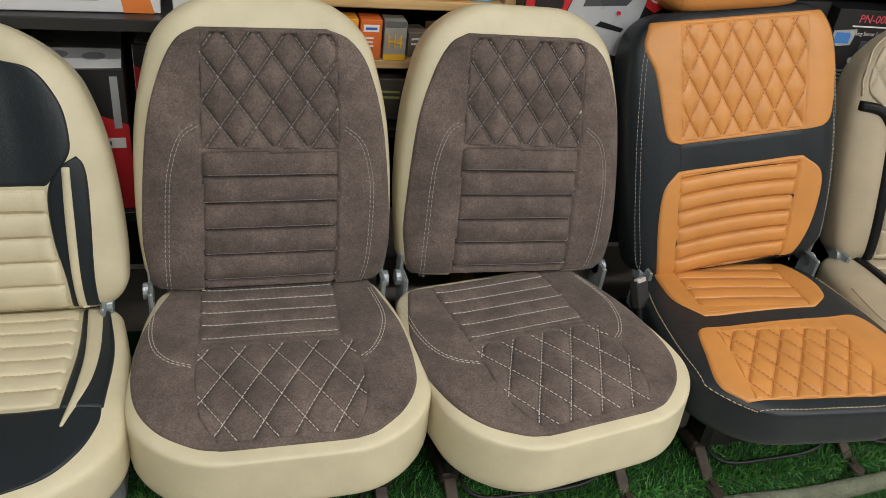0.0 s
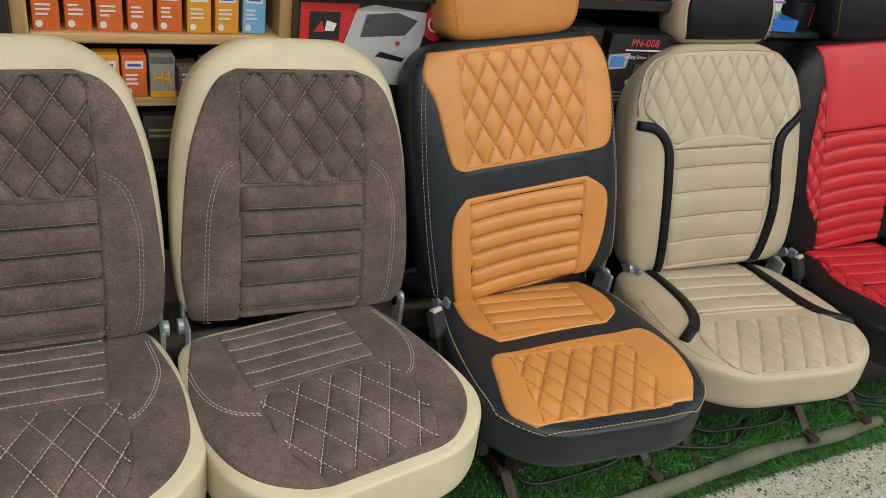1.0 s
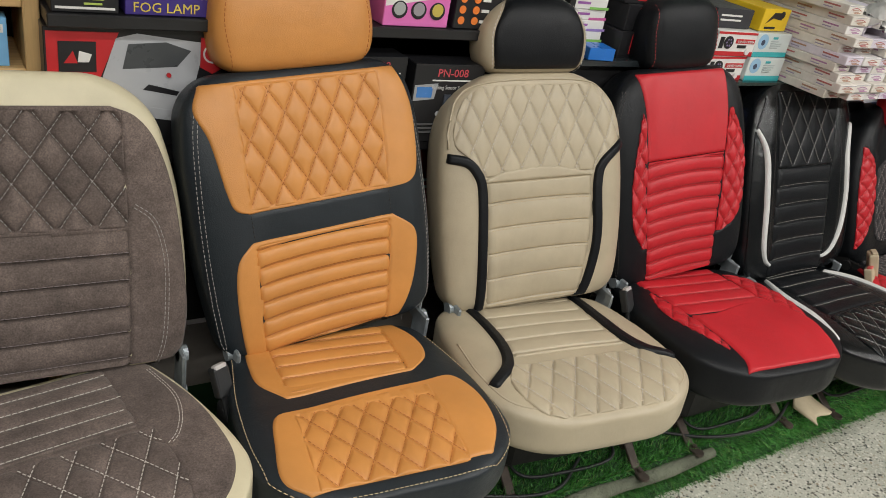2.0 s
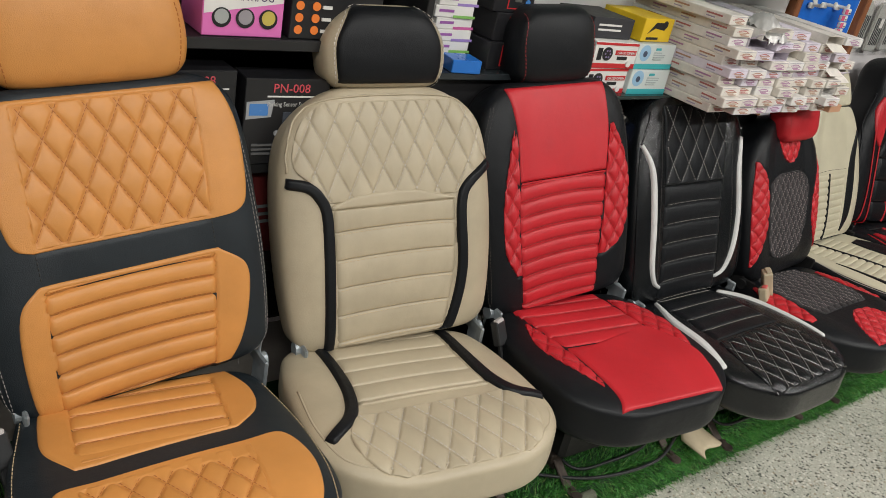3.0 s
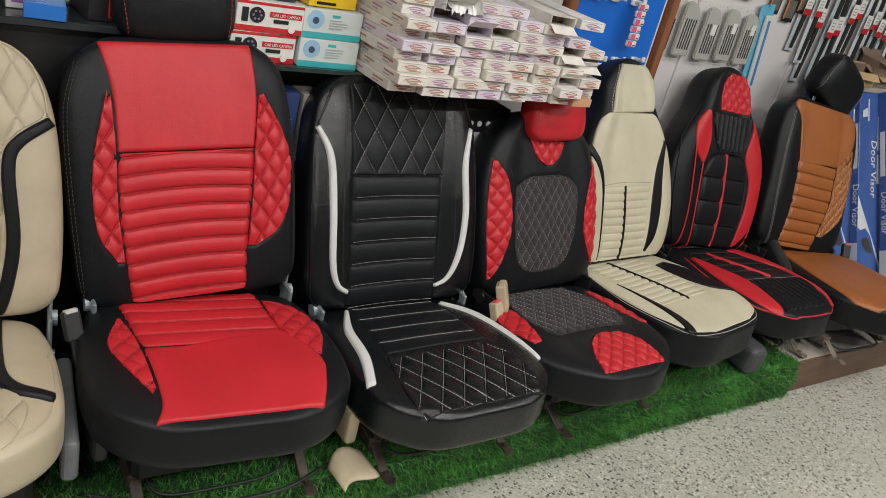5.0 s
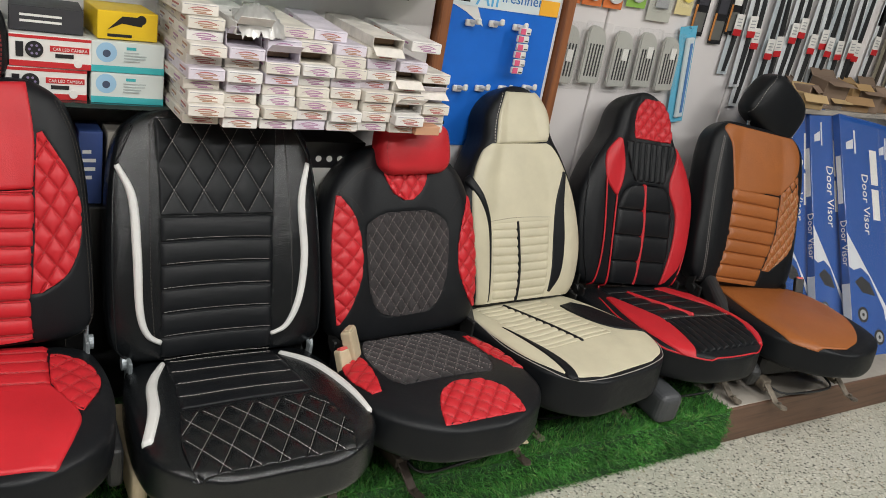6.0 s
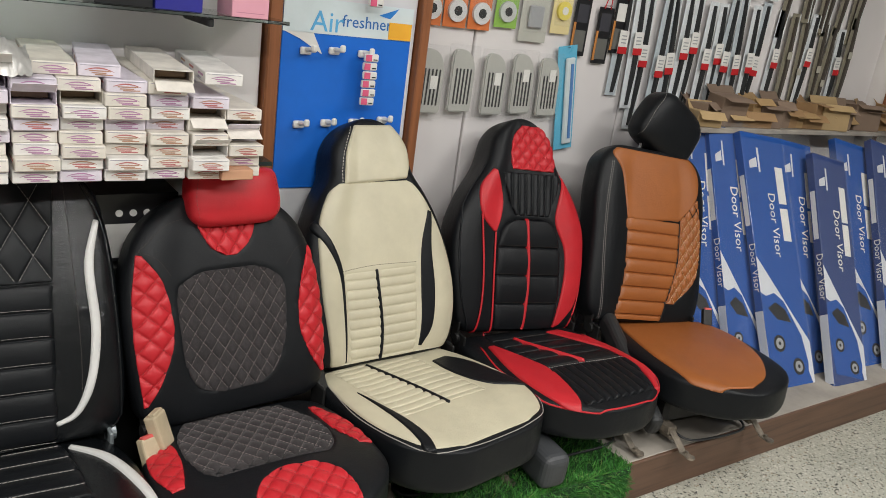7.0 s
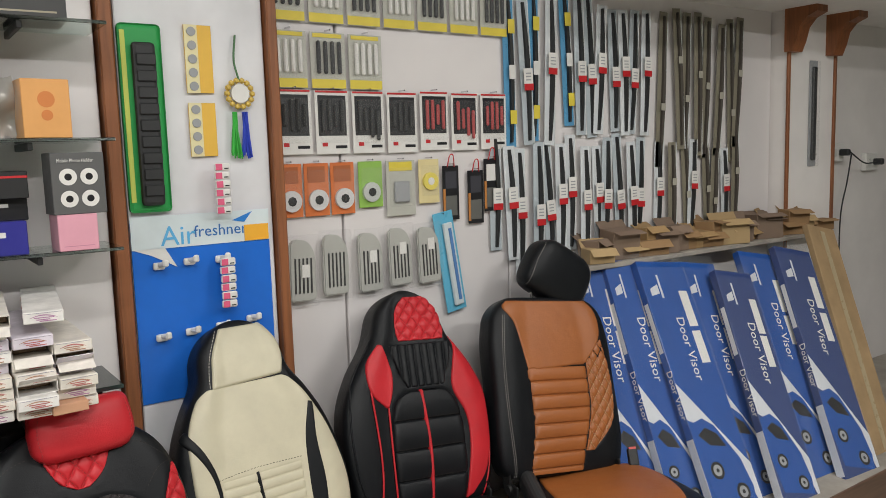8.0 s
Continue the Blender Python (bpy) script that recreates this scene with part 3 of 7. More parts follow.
# ---- seats ----
def brown_seat(cx, y0, rz, yaw=0.0, shift=(0.0, 0.0), roll=0.0):
    z0 = 0.42
    root = seat_root(cx, y0, rz, "brown suede car seat with cream border, no headrest, on green carpet")
    bp = back_pad(z0, 0.525, [(-0.05, 0.205), (0.08, 0.225), (0.2, 0.229), (0.33, 0.219), (0.45, 0.19), (0.525, 0.165)], recline=20, bolster=0.014, corner=0.10, roll=roll)
    b = bp.body("backrest", CREAM, root, "cream leatherette back cover")
    L = [(-0.2, -0.03), (-0.216, 0.06), (-0.219, 0.13), (-0.203, 0.295), (-0.177, 0.39), (-0.147, 0.446), (-0.112, 0.468)]
    R = [(0.2, -0.03), (0.22, 0.06), (0.224, 0.13), (0.212, 0.295), (0.186, 0.4), (0.152, 0.45), (0.108, 0.47)]
    panel(bp, "suede_front", L, R, BROWN, b, None, 0.006, 0.005, "brown suede front panel")
    quilted(bp, [(-0.114, 0.262), (-0.108, 0.463)], [(0.128, 0.26), (0.127, 0.463)], BROWN, THREAD_G, b, 0.0605, 0.084, 0.012, 0.259, 0.009, off=0.0075, width=0.0015)
    ribbed(bp, [(-0.122, -0.005), (-0.117, 0.118), (-0.114, 0.259)], [(0.121, -0.005), (0.126, 0.118), (0.128, 0.257)], BROWN, THREAD_M, b, 0.0475, 0.2595, 0.009, off=0.0075, width=0.0013)
    for ln in ([(-0.177, 0.0), (-0.178, 0.06), (-0.172, 0.177), (-0.164, 0.237), (-0.145, 0.287), (-0.117, 0.306)], [(0.162, 0.0), (0.178, 0.06), (0.185, 0.17), (0.18, 0.23), (0.165, 0.275), (0.133, 0.302)]):
        seam(bp, ln, THREAD_G, b, 0.0068, 0.0014, 0.003)
    cp = cushion_pad(z0, 0.402, [(-0.07, 0.19), (0.05, 0.22), (0.2, 0.237), (0.3, 0.235), (0.402, 0.22)], front=0.03, rear=0.09, corner=0.13, px=8, pv=12, x=shift[0], y=shift[1], yaw=yaw)
    c = cp.body("cushion", CREAM, root, "cream leatherette seat skirt")
    L = [(-0.17, -0.05), (-0.205, 0.04), (-0.228, 0.12), (-0.234, 0.2), (-0.222, 0.28), (-0.19, 0.335), (-0.14, 0.37), (-0.1, 0.38)]
    R = [(0.185, -0.05), (0.205, 0.04), (0.22, 0.12), (0.222, 0.2), (0.212, 0.28), (0.182, 0.335), (0.135, 0.372), (0.1, 0.382)]
    panel(cp, "suede_top", L, R, BROWN, c, None, 0.005, 0.005, "brown suede seat top")
    ribbed(cp, [(-0.128, -0.045), (-0.134, 0.148)], [(0.12, -0.04), (0.112, 0.152)], BROWN, THREAD_W, c, 0.039, 0.02, 0.004, 0.004, off=0.0075, width=0.0013)
    quilted(cp, [(-0.136, 0.158), (-0.134, 0.3), (-0.105, 0.372)], [(0.13, 0.162), (0.128, 0.3), (0.1, 0.374)], BROWN, THREAD_W, c, 0.06, 0.1, -0.006, 0.185, 0.006, off=0.0075, width=0.0017)
    for ln in ([(-0.2, 0.0), (-0.206, 0.09), (-0.198, 0.151), (-0.175, 0.19), (-0.14, 0.208)], [(0.182, 0.0), (0.19, 0.09), (0.178, 0.151), (0.155, 0.196), (0.132, 0.216)]):
        seam(cp, ln, THREAD_W, c, 0.006, 0.0015, 0.0025)
    undercarriage(root, z0, 0.385)
    return root


brown_seat(0.11, 1.395, 0)
brown_seat(0.578, 1.395, 0, 9, (-0.035, -0.03), 1.5)


def cream_slate_seat(cx, y0, rz):
    z0 = 0.42
    root = seat_root(cx, y0, rz, "cream and charcoal leatherette car seat with ribbed middle")
    bp = back_pad(z0, 0.485, [(-0.05, 0.245), (0.1, 0.255), (0.27, 0.238), (0.38, 0.205), (0.485, 0.15)], corner=0.11)
    b = bp.body("backrest", CREAM, root, "cream leatherette back cover")
    L = [(-0.144, 0.219), (-0.18, 0.265), (-0.186, 0.3), (-0.175, 0.355), (-0.14, 0.405), (-0.09, 0.42)]
    panel(bp, "upper_panel", L, mirror(L), SLATE, b, None, 0.003, 0.005, "charcoal leatherette upper panel")
    for sx in (-1, 1):
        A = [(sx * 0.167, -0.04), (sx * 0.161, 0.054), (sx * 0.146, 0.133), (sx * 0.144, 0.21), (sx * 0.165, 0.25), (sx * 0.187, 0.266)]
        B = [(sx * 0.213, -0.04), (sx * 0.206, 0.05), (sx * 0.208, 0.15), (sx * 0.208, 0.22), (sx * 0.203, 0.255), (sx * 0.192, 0.27)]
        panel(bp, "bolster_panel", A, B, SLATE, b, None, 0.004, 0.005)
        band(bp, "stripe", [(sx * 0.187, -0.04), (sx * 0.178, 0.05), (sx * 0.176, 0.15), (sx * 0.176, 0.255)], [0.016, 0.018, 0.019, 0.016], CREAM, b, 0.008)
    L = [(-0.163, -0.035), (-0.157, 0.05), (-0.144, 0.133), (-0.143, 0.215)]
    ribbed(bp, L, mirror(L), CREAM, THREAD_B, b, 0.042, 0.217, 0.005, off=0.004, width=0.001)
    cp = cushion_pad(z0, 0.41, [(-0.07, 0.235), (0.1, 0.262), (0.28, 0.266), (0.41, 0.23)], corner=0.14)
    c = cp.body("cushion", CREAM, root, "cream leatherette seat skirt")
    for sx in (-1, 1):
        panel(cp, "bolster_panel", [(sx * 0.178, -0.03), (sx * 0.184, 0.1), (sx * 0.174, 0.24)], [(sx * 0.222, -0.03), (sx * 0.24, 0.1), (sx * 0.236, 0.24)], SLATE, c, None, 0.0045, 0.005)
    L = [(-0.234, 0.234), (-0.232, 0.27), (-0.212, 0.32), (-0.17, 0.362), (-0.1, 0.384)]
    panel(cp, "front_panel", L, mirror(L), SLATE, c, None, 0.003, 0.005, "charcoal leatherette front panel")
    L = [(-0.175, -0.04), (-0.18, 0.1), (-0.17, 0.23)]
    ribbed(cp, L, mirror(L), CREAM, THREAD_B, c, 0.038, 0.0, 0.005, off=0.006, width=0.001)
    for sx in (-1, 1):
        band(cp, "stripe", [(sx * 0.198, -0.03), (sx * 0.207, 0.1), (sx * 0.202, 0.19), (sx * 0.182, 0.28)], [0.03, 0.028, 0.024, 0.006], CREAM, c, 0.007)
    undercarriage(root, z0, 0.37, trim=PLASTIC_G)


cream_slate_seat(-0.39, 1.36, 0)


def orange_seat(cx, y0, rz):
    z0 = 0.42
    root = seat_root(cx, y0, rz, "orange and charcoal leatherette car seat with quilted panels")
    bp = back_pad(z0, 0.545, [(-0.05, 0.222), (0.08, 0.24), (0.2, 0.25), (0.3, 0.25), (0.42, 0.247), (0.545, 0.225)], recline=19.5, corner=0.07, roll=-5.5)
    b = bp.body("backrest", SLATE, root, "charcoal leatherette back cover")
    L = [(-0.149, 0.288), (-0.176, 0.3), (-0.188, 0.335), (-0.202, 0.43), (-0.219, 0.485), (-0.2, 0.53)]
    R = [(0.15, 0.288), (0.203, 0.296), (0.224, 0.33), (0.229, 0.43), (0.219, 0.485), (0.2, 0.53)]
    panel(bp, "upper_panel", L, R, ORANGE, b, None, 0.003, 0.005, "orange leatherette shoulder panel")
    quilted(bp, [(-0.147, 0.292), (-0.141, 0.522)], [(0.148, 0.292), (0.156, 0.522)], ORANGE, THREAD_O, b, 0.05, 0.086, 0.0, 0.292, 0.0042, off=0.006, width=0.0012)
    L = [(-0.178, -0.03), (-0.195, 0.036), (-0.198, 0.13), (-0.187, 0.199), (-0.153, 0.234)]
    R = [(0.118, -0.03), (0.168, 0.04), (0.196, 0.12), (0.2, 0.19), (0.15, 0.234)]
    panel(bp, "lower_panel", L, R, ORANGE, b, None, 0.003, 0.005, "orange leatherette lumbar panel")
    ribbed(bp, [(-0.158, -0.02), (-0.148, 0.226)], [(0.116, -0.02), (0.146, 0.226)], ORANGE, THREAD_O, b, 0.0345, 0.222, 0.006, 0.006, off=0.006, width=0.001)
    for sx in (-1, 1):
        seam(bp, [(sx * 0.225, -0.02), (sx * 0.236, 0.15), (sx * 0.234, 0.3), (sx * 0.222, 0.44), (sx * 0.2, 0.52)], THREAD_G, b, 0.0012, 0.0012, 0.0035)
        seam(bp, [(sx * 0.147, 0.242), (sx * 0.147, 0.3)], THREAD_D, b, 0.001)
    cp = cushion_pad(z0, 0.42, [(-0.07, 0.2), (0.05, 0.225), (0.18, 0.243), (0.3, 0.243), (0.42, 0.215)], front=0.035, rear=0.075, corner=0.12, x=-0.015, yaw=-6)
    c = cp.body("cushion", SLATE, root, "charcoal leatherette seat cover")
    L, R = [(-0.175, -0.04), (-0.186, 0.04), (-0.184, 0.11), (-0.145, 0.166)], [(0.152, -0.055), (0.177, 0.022), (0.166, 0.091), (0.119, 0.134)]
    panel(cp, "rear_panel", L, R, ORANGE, c, None, 0.003, 0.005, "orange leatherette rear panel")
    ribbed(cp, [(-0.135, -0.035), (-0.143, 0.155)], [(0.122, -0.05), (0.112, 0.13)], ORANGE, THREAD_O, c, 0.04, 0.02, 0.005, off=0.006, width=0.001)
    L = [(-0.15, 0.205), (-0.184, 0.215), (-0.2, 0.28), (-0.207, 0.35), (-0.17, 0.392)]
    R = [(0.13, 0.176), (0.188, 0.174), (0.216, 0.238), (0.205, 0.32), (0.165, 0.385)]
    panel(cp, "front_panel", L, R, ORANGE, c, None, 0.003, 0.005, "orange leatherette front panel")
    quilted(cp, [(-0.148, 0.212), (-0.156, 0.39)], [(0.126, 0.186), (0.118, 0.39)], ORANGE, THREAD_O, c, 0.05, 0.075, 0.0, 0.2, 0.004, off=0.006, width=0.0012)
    seam(cp, [(-0.205, 0.0), (-0.229, 0.15), (-0.23, 0.3), (-0.19, 0.395), (0.0, 0.41), (0.18, 0.395), (0.228, 0.3), (0.229, 0.15), (0.205, 0)], THREAD_B, c, 0.0015, 0.0016)
    head_rest(root, (-0.047, 0.18, 0.795), (0.325, 0.18, 0.13), 12, ORANGE, thread=THREAD_O, label="orange leatherette headrest", corner=0.04, roll=-5)
    undercarriage(root, z0, 0.36, trim=PLASTIC_B)
    buckle(root, -0.262, -0.045, 0.285, 20, BUCKLE_GREY, PLASTIC_B)


orange_seat(1.098, 1.375, 1)


def beige_seat(cx, y0, rz):
    z0 = 0.42
    root = seat_root(cx, y0, rz, "beige leatherette car seat with black curved bands")
    bp = back_pad(z0, 0.54, [(-0.05, 0.215), (0.1, 0.24), (0.25, 0.247), (0.38, 0.24), (0.47, 0.216), (0.54, 0.182)], recline=19.5, corner=0.10, roll=-3.5)
    b = bp.body("backrest", BEIGE, root, "beige leatherette back cover")
    L = [(-0.146, 0.314), (-0.178, 0.352), (-0.215, 0.388), (-0.21, 0.44), (-0.185, 0.485), (-0.14, 0.512)]
    R = [(0.148, 0.312), (0.175, 0.35), (0.222, 0.384), (0.216, 0.44), (0.19, 0.485), (0.15, 0.512)]
    quilted(bp, L, R, BEIGE, THREAD_W, b, 0.05, 0.098, 0.0, 0.33, 0.003, off=0.004, width=0.001)
    piping(bp, [(-0.227, 0.38), (-0.221, 0.43), (-0.193, 0.49), (-0.13, 0.518), (0, 0.524), (0.13, 0.518), (0.193, 0.49), (0.221, 0.43), (0.227, 0.38)], BEIGE, b, 0.0025)
    ribbed(bp, [(-0.141, -0.02), (-0.14, 0.1), (-0.139, 0.2), (-0.14, 0.3)], [(0.108, -0.02), (0.132, 0.1), (0.144, 0.2), (0.142, 0.3)], BEIGE, THREAD_B, b, 0.0585, 0.316, 0.0035, 0.004, off=0.004, double=0.004, width=0.0009)
    panel(bp, "arch_panel", [(-0.144, 0.3), (-0.06, 0.3), (0.05, 0.3), (0.145, 0.3)], [(-0.145, 0.309), (-0.08, 0.327), (0.032, 0.331), (0.143, 0.306)], BEIGE, b, None, 0.006, 0.005)
    band(bp, "black_band", [(-0.16, -0.03), (-0.155, 0.12), (-0.153, 0.28), (-0.166, 0.325), (-0.19, 0.35), (-0.232, 0.36)], [0.022, 0.025, 0.025, 0.025, 0.024, 0.023], BLACK, b, 0.008, "black leatherette band")
    band(bp, "black_band", [(0.108, -0.03), (0.138, 0.05), (0.158, 0.15), (0.157, 0.28), (0.174, 0.33), (0.235, 0.372)], [0.022, 0.025, 0.025, 0.025, 0.024, 0.022], BLACK, b, 0.008, "black leatherette band")
    cp = cushion_pad(z0, 0.385, [(-0.07, 0.215), (0.05, 0.245), (0.2, 0.258), (0.3, 0.25), (0.385, 0.225)], front=0.045, rear=0.065, corner=0.13, bolster=0.012, x=-0.03)
    c = cp.body("cushion", BEIGE, root, "beige leatherette seat cover")
    ribbed(cp, [(-0.13, -0.04), (-0.132, 0.07), (-0.145, 0.185)], [(0.138, -0.045), (0.136, 0.08), (0.148, 0.185)], BEIGE, None, c, 0.05, 0.02, 0.004, off=0.004)
    quilted(cp, [(-0.165, 0.212), (-0.195, 0.27), (-0.175, 0.34), (-0.13, 0.37)], [(0.17, 0.208), (0.2, 0.27), (0.178, 0.34), (0.13, 0.37)], BEIGE, THREAD_W, c, 0.056, 0.088, 0.0, 0.2, 0.004, off=0.004, width=0.001)
    band(cp, "black_band", [(-0.146, -0.045), (-0.143, 0.06), (-0.15, 0.15), (-0.176, 0.215), (-0.232, 0.262)], [0.022, 0.025, 0.027, 0.027, 0.025], BLACK, c, 0.008, "black leatherette band")
    band(cp, "black_band", [(0.15, -0.05), (0.15, 0.08), (0.158, 0.17), (0.185, 0.222), (0.242, 0.242)], [0.022, 0.025, 0.027, 0.027, 0.023], BLACK, c, 0.008, "black leatherette band")
    piping(cp, [(-0.235, 0.1), (-0.24, 0.22), (-0.215, 0.31), (-0.13, 0.352), (0, 0.357), (0.13, 0.352), (0.215, 0.31), (0.24, 0.22), (0.235, 0.1)], BEIGE, c, 0.0025, -0.001)
    head_rest(root, (-0.03, 0.18, 0.795), (0.275, 0.165, 0.12), 14, BLACK, BEIGE, THREAD_W, label="black headrest with beige sides", corner=0.09, roll=-3)
    undercarriage(root, z0, 0.34, trim=PLASTIC_G)


beige_seat(1.609, 1.36, -7)


def red_seat(cx, y0, rz):
    z0 = 0.42
    root = seat_root(cx, y0, rz, "red and black leatherette car seat with black headrest")
    bp = back_pad(z0, 0.555, [(-0.05, 0.22), (0.1, 0.237), (0.3, 0.245), (0.42, 0.238), (0.5, 0.22), (0.555, 0.2)], recline=19.5, corner=0.08, roll=-4.2)
    b = bp.body("backrest", BLACK, root, "black leatherette back cover")
    panel(bp, "upper_panel", [(-0.142, 0.325), (-0.143, 0.44), (-0.162, 0.545)], [(0.141, 0.325), (0.153, 0.43), (0.15, 0.545)], RED, b, None, 0.004, 0.005, "plain red leatherette upper panel")
    ribbed(bp, [(-0.132, -0.03), (-0.143, 0.09), (-0.148, 0.214), (-0.142, 0.323)], [(0.11, -0.03), (0.115, 0.107), (0.132, 0.239), (0.141, 0.323)], RED, THREAD_R, b, 0.037, 0.323, 0.006, 0.008, off=0.006, double=0.003, width=0.001)
    A, B = [(-0.145, 0.1), (-0.15, 0.214), (-0.145, 0.323), (-0.146, 0.44)], [(-0.16, 0.1), (-0.195, 0.17), (-0.193, 0.3), (-0.153, 0.452)]
    quilted(bp, A, B, RED, THREAD_R, b, 0.042, 0.062, 0.0, 0.1, 0.005, "quilted_bolster", off=0.005, width=0.001)
    A, B = [(0.116, 0.107), (0.134, 0.239), (0.142, 0.323), (0.157, 0.438)], [(0.135, 0.107), (0.19, 0.145), (0.222, 0.22), (0.222, 0.322), (0.168, 0.442)]
    quilted(bp, A, B, RED, THREAD_R, b, 0.042, 0.062, 0.0, 0.1, 0.005, "quilted_bolster", off=0.005, width=0.001)
    for sx in (-1, 1):
        seam(bp, [(sx * 0.225, -0.02), (sx * 0.233, 0.2), (sx * 0.23, 0.4), (sx * 0.2, 0.51)], THREAD_D, b, 0.001, 0.0016, 0.003)
    cp = cushion_pad(z0, 0.415, [(-0.07, 0.21), (0.05, 0.243), (0.18, 0.256), (0.3, 0.245), (0.415, 0.215)], front=0.04, rear=0.08, corner=0.13, yaw=-4)
    c = cp.body("cushion", BLACK, root, "black leatherette seat cover")
    ribbed(cp, [(-0.17, -0.045), (-0.155, 0.08), (-0.14, 0.212)], [(0.135, -0.05), (0.136, 0.05), (0.142, 0.15)], RED, THREAD_R, c, 0.05, 0.03, 0.005, 0.004, off=0.005, width=0.001)
    panel(cp, "front_panel", [(-0.139, 0.2), (-0.134, 0.3), (-0.136, 0.36), (-0.152, 0.396)], [(0.142, 0.138), (0.192, 0.25), (0.183, 0.32), (0.155, 0.396)], RED, c, None, 0.005, 0.005, "plain red leatherette front panel")
    quilted(cp, [(-0.168, 0.06), (-0.152, 0.13), (-0.143, 0.21), (-0.138, 0.31)], [(-0.176, 0.06), (-0.203, 0.15), (-0.185, 0.23), (-0.146, 0.325)], RED, THREAD_R, c, 0.05, 0.06, 0.0, 0.0, 0.004, "quilted_bolster", off=0.005, width=0.001)
    quilted(cp, [(0.138, -0.005), (0.138, 0.06), (0.145, 0.14), (0.185, 0.235)], [(0.15, -0.005), (0.212, 0.052), (0.232, 0.137), (0.198, 0.245)], RED, THREAD_R, c, 0.05, 0.06, 0.0, 0.0, 0.004, "quilted_bolster", off=0.005, width=0.001)
    head_rest(root, (-0.036, 0.185, 0.8), (0.245, 0.185, 0.13), 12, BLACK, thread=THREAD_R, label="black leatherette headrest with red stitching", corner=0.06, roll=-4)
    undercarriage(root, z0, 0.36, trim=PLASTIC_B)
    buckle(root, -0.262, -0.055, 0.29, 20, BUCKLE_GREY, PLASTIC_B)


red_seat(2.12, 1.368, -2)


def black_seat(cx, y0, rz):
    z0 = 0.365
    root = seat_root(cx, y0, rz, "glossy black leatherette car seat with white stripes")
    bp = back_pad(z0, 0.575, [(-0.05, 0.225), (0.1, 0.252), (0.3, 0.25), (0.45, 0.236), (0.575, 0.205)], corner=0.08)
    b = bp.body("backrest", GLOSSBLACK, root, "glossy black leatherette back cover")
    quilted(bp, [(-0.139, 0.331), (-0.141, 0.44), (-0.144, 0.55)], [(0.123, 0.331), (0.13, 0.44), (0.138, 0.55)], BLACK, THREAD_G, b, 0.066, 0.112, -0.008, 0.331, 0.003, off=0.005, width=0.001)
    ribbed(bp, [(-0.148, 0.0), (-0.142, 0.2), (-0.138, 0.327)], [(0.112, 0.0), (0.118, 0.2), (0.123, 0.327)], BLACK, THREAD_G, b, 0.054, 0.329, 0.004, 0.004, off=0.006, width=0.001)
    band(bp, "white_stripe", [(-0.226, 0.446), (-0.198, 0.372), (-0.192, 0.247), (-0.19, 0.121), (-0.174, 0.065), (-0.143, 0.043)], [0.012, 0.02, 0.021, 0.02, 0.018, 0.012], WHITE_L, b, 0.007, "white leatherette stripe")
    band(bp, "white_stripe", [(0.214, 0.455), (0.192, 0.36), (0.196, 0.229), (0.181, 0.125), (0.15, 0.06), (0.11, 0.04)], [0.012, 0.02, 0.021, 0.02, 0.018, 0.01], WHITE_L, b, 0.007, "white leatherette stripe")
    for sx in (-1, 1):
        seam(bp, [(sx * 0.16, 0.06), (sx * 0.165, 0.2), (sx * 0.16, 0.4), (sx * 0.155, 0.54)], THREAD_D, b, 0.001)
        piping(bp, [(sx * 0.236, -0.01), (sx * 0.242, 0.15), (sx * 0.238, 0.32), (sx * 0.226, 0.44), (sx * 0.19, 0.53)], GLOSSBLACK, b, 0.003, 0.0, label="glossy black piping")
    cp = cushion_pad(z0, 0.43, [(-0.07, 0.21), (0.05, 0.238), (0.2, 0.25), (0.3, 0.245), (0.43, 0.215)], front=0.045, rear=0.075, corner=0.13)
    c = cp.body("cushion", GLOSSBLACK, root, "glossy black leatherette seat cover")
    ribbed(cp, [(-0.135, -0.04), (-0.142, 0.1), (-0.153, 0.2)], [(0.12, -0.035), (0.132, 0.1), (0.139, 0.195)], BLACK, THREAD_G, c, 0.058, 0.034, 0.004, off=0.005, width=0.001)
    quilted(cp, [(-0.155, 0.21), (-0.178, 0.33), (-0.17, 0.412)], [(0.14, 0.205), (0.168, 0.33), (0.155, 0.41)], GLOSSBLACK, THREAD_G, c, 0.058, 0.09, 0.0, 0.21, 0.005, off=0.006, width=0.0011)
    band(cp, "white_stripe", [(-0.14, -0.02), (-0.184, 0.08), (-0.202, 0.19), (-0.234, 0.29)], [0.012, 0.024, 0.026, 0.022], WHITE_L, c, 0.007, "white leatherette stripe")
    band(cp, "white_stripe", [(0.13, -0.01), (0.19, 0.075), (0.225, 0.19), (0.236, 0.295)], [0.012, 0.024, 0.024, 0.014], WHITE_L, c, 0.007, "white leatherette stripe")
    undercarriage(root, z0, 0.37, trim=PLASTIC_C)


black_seat(2.63, 1.345, 0)


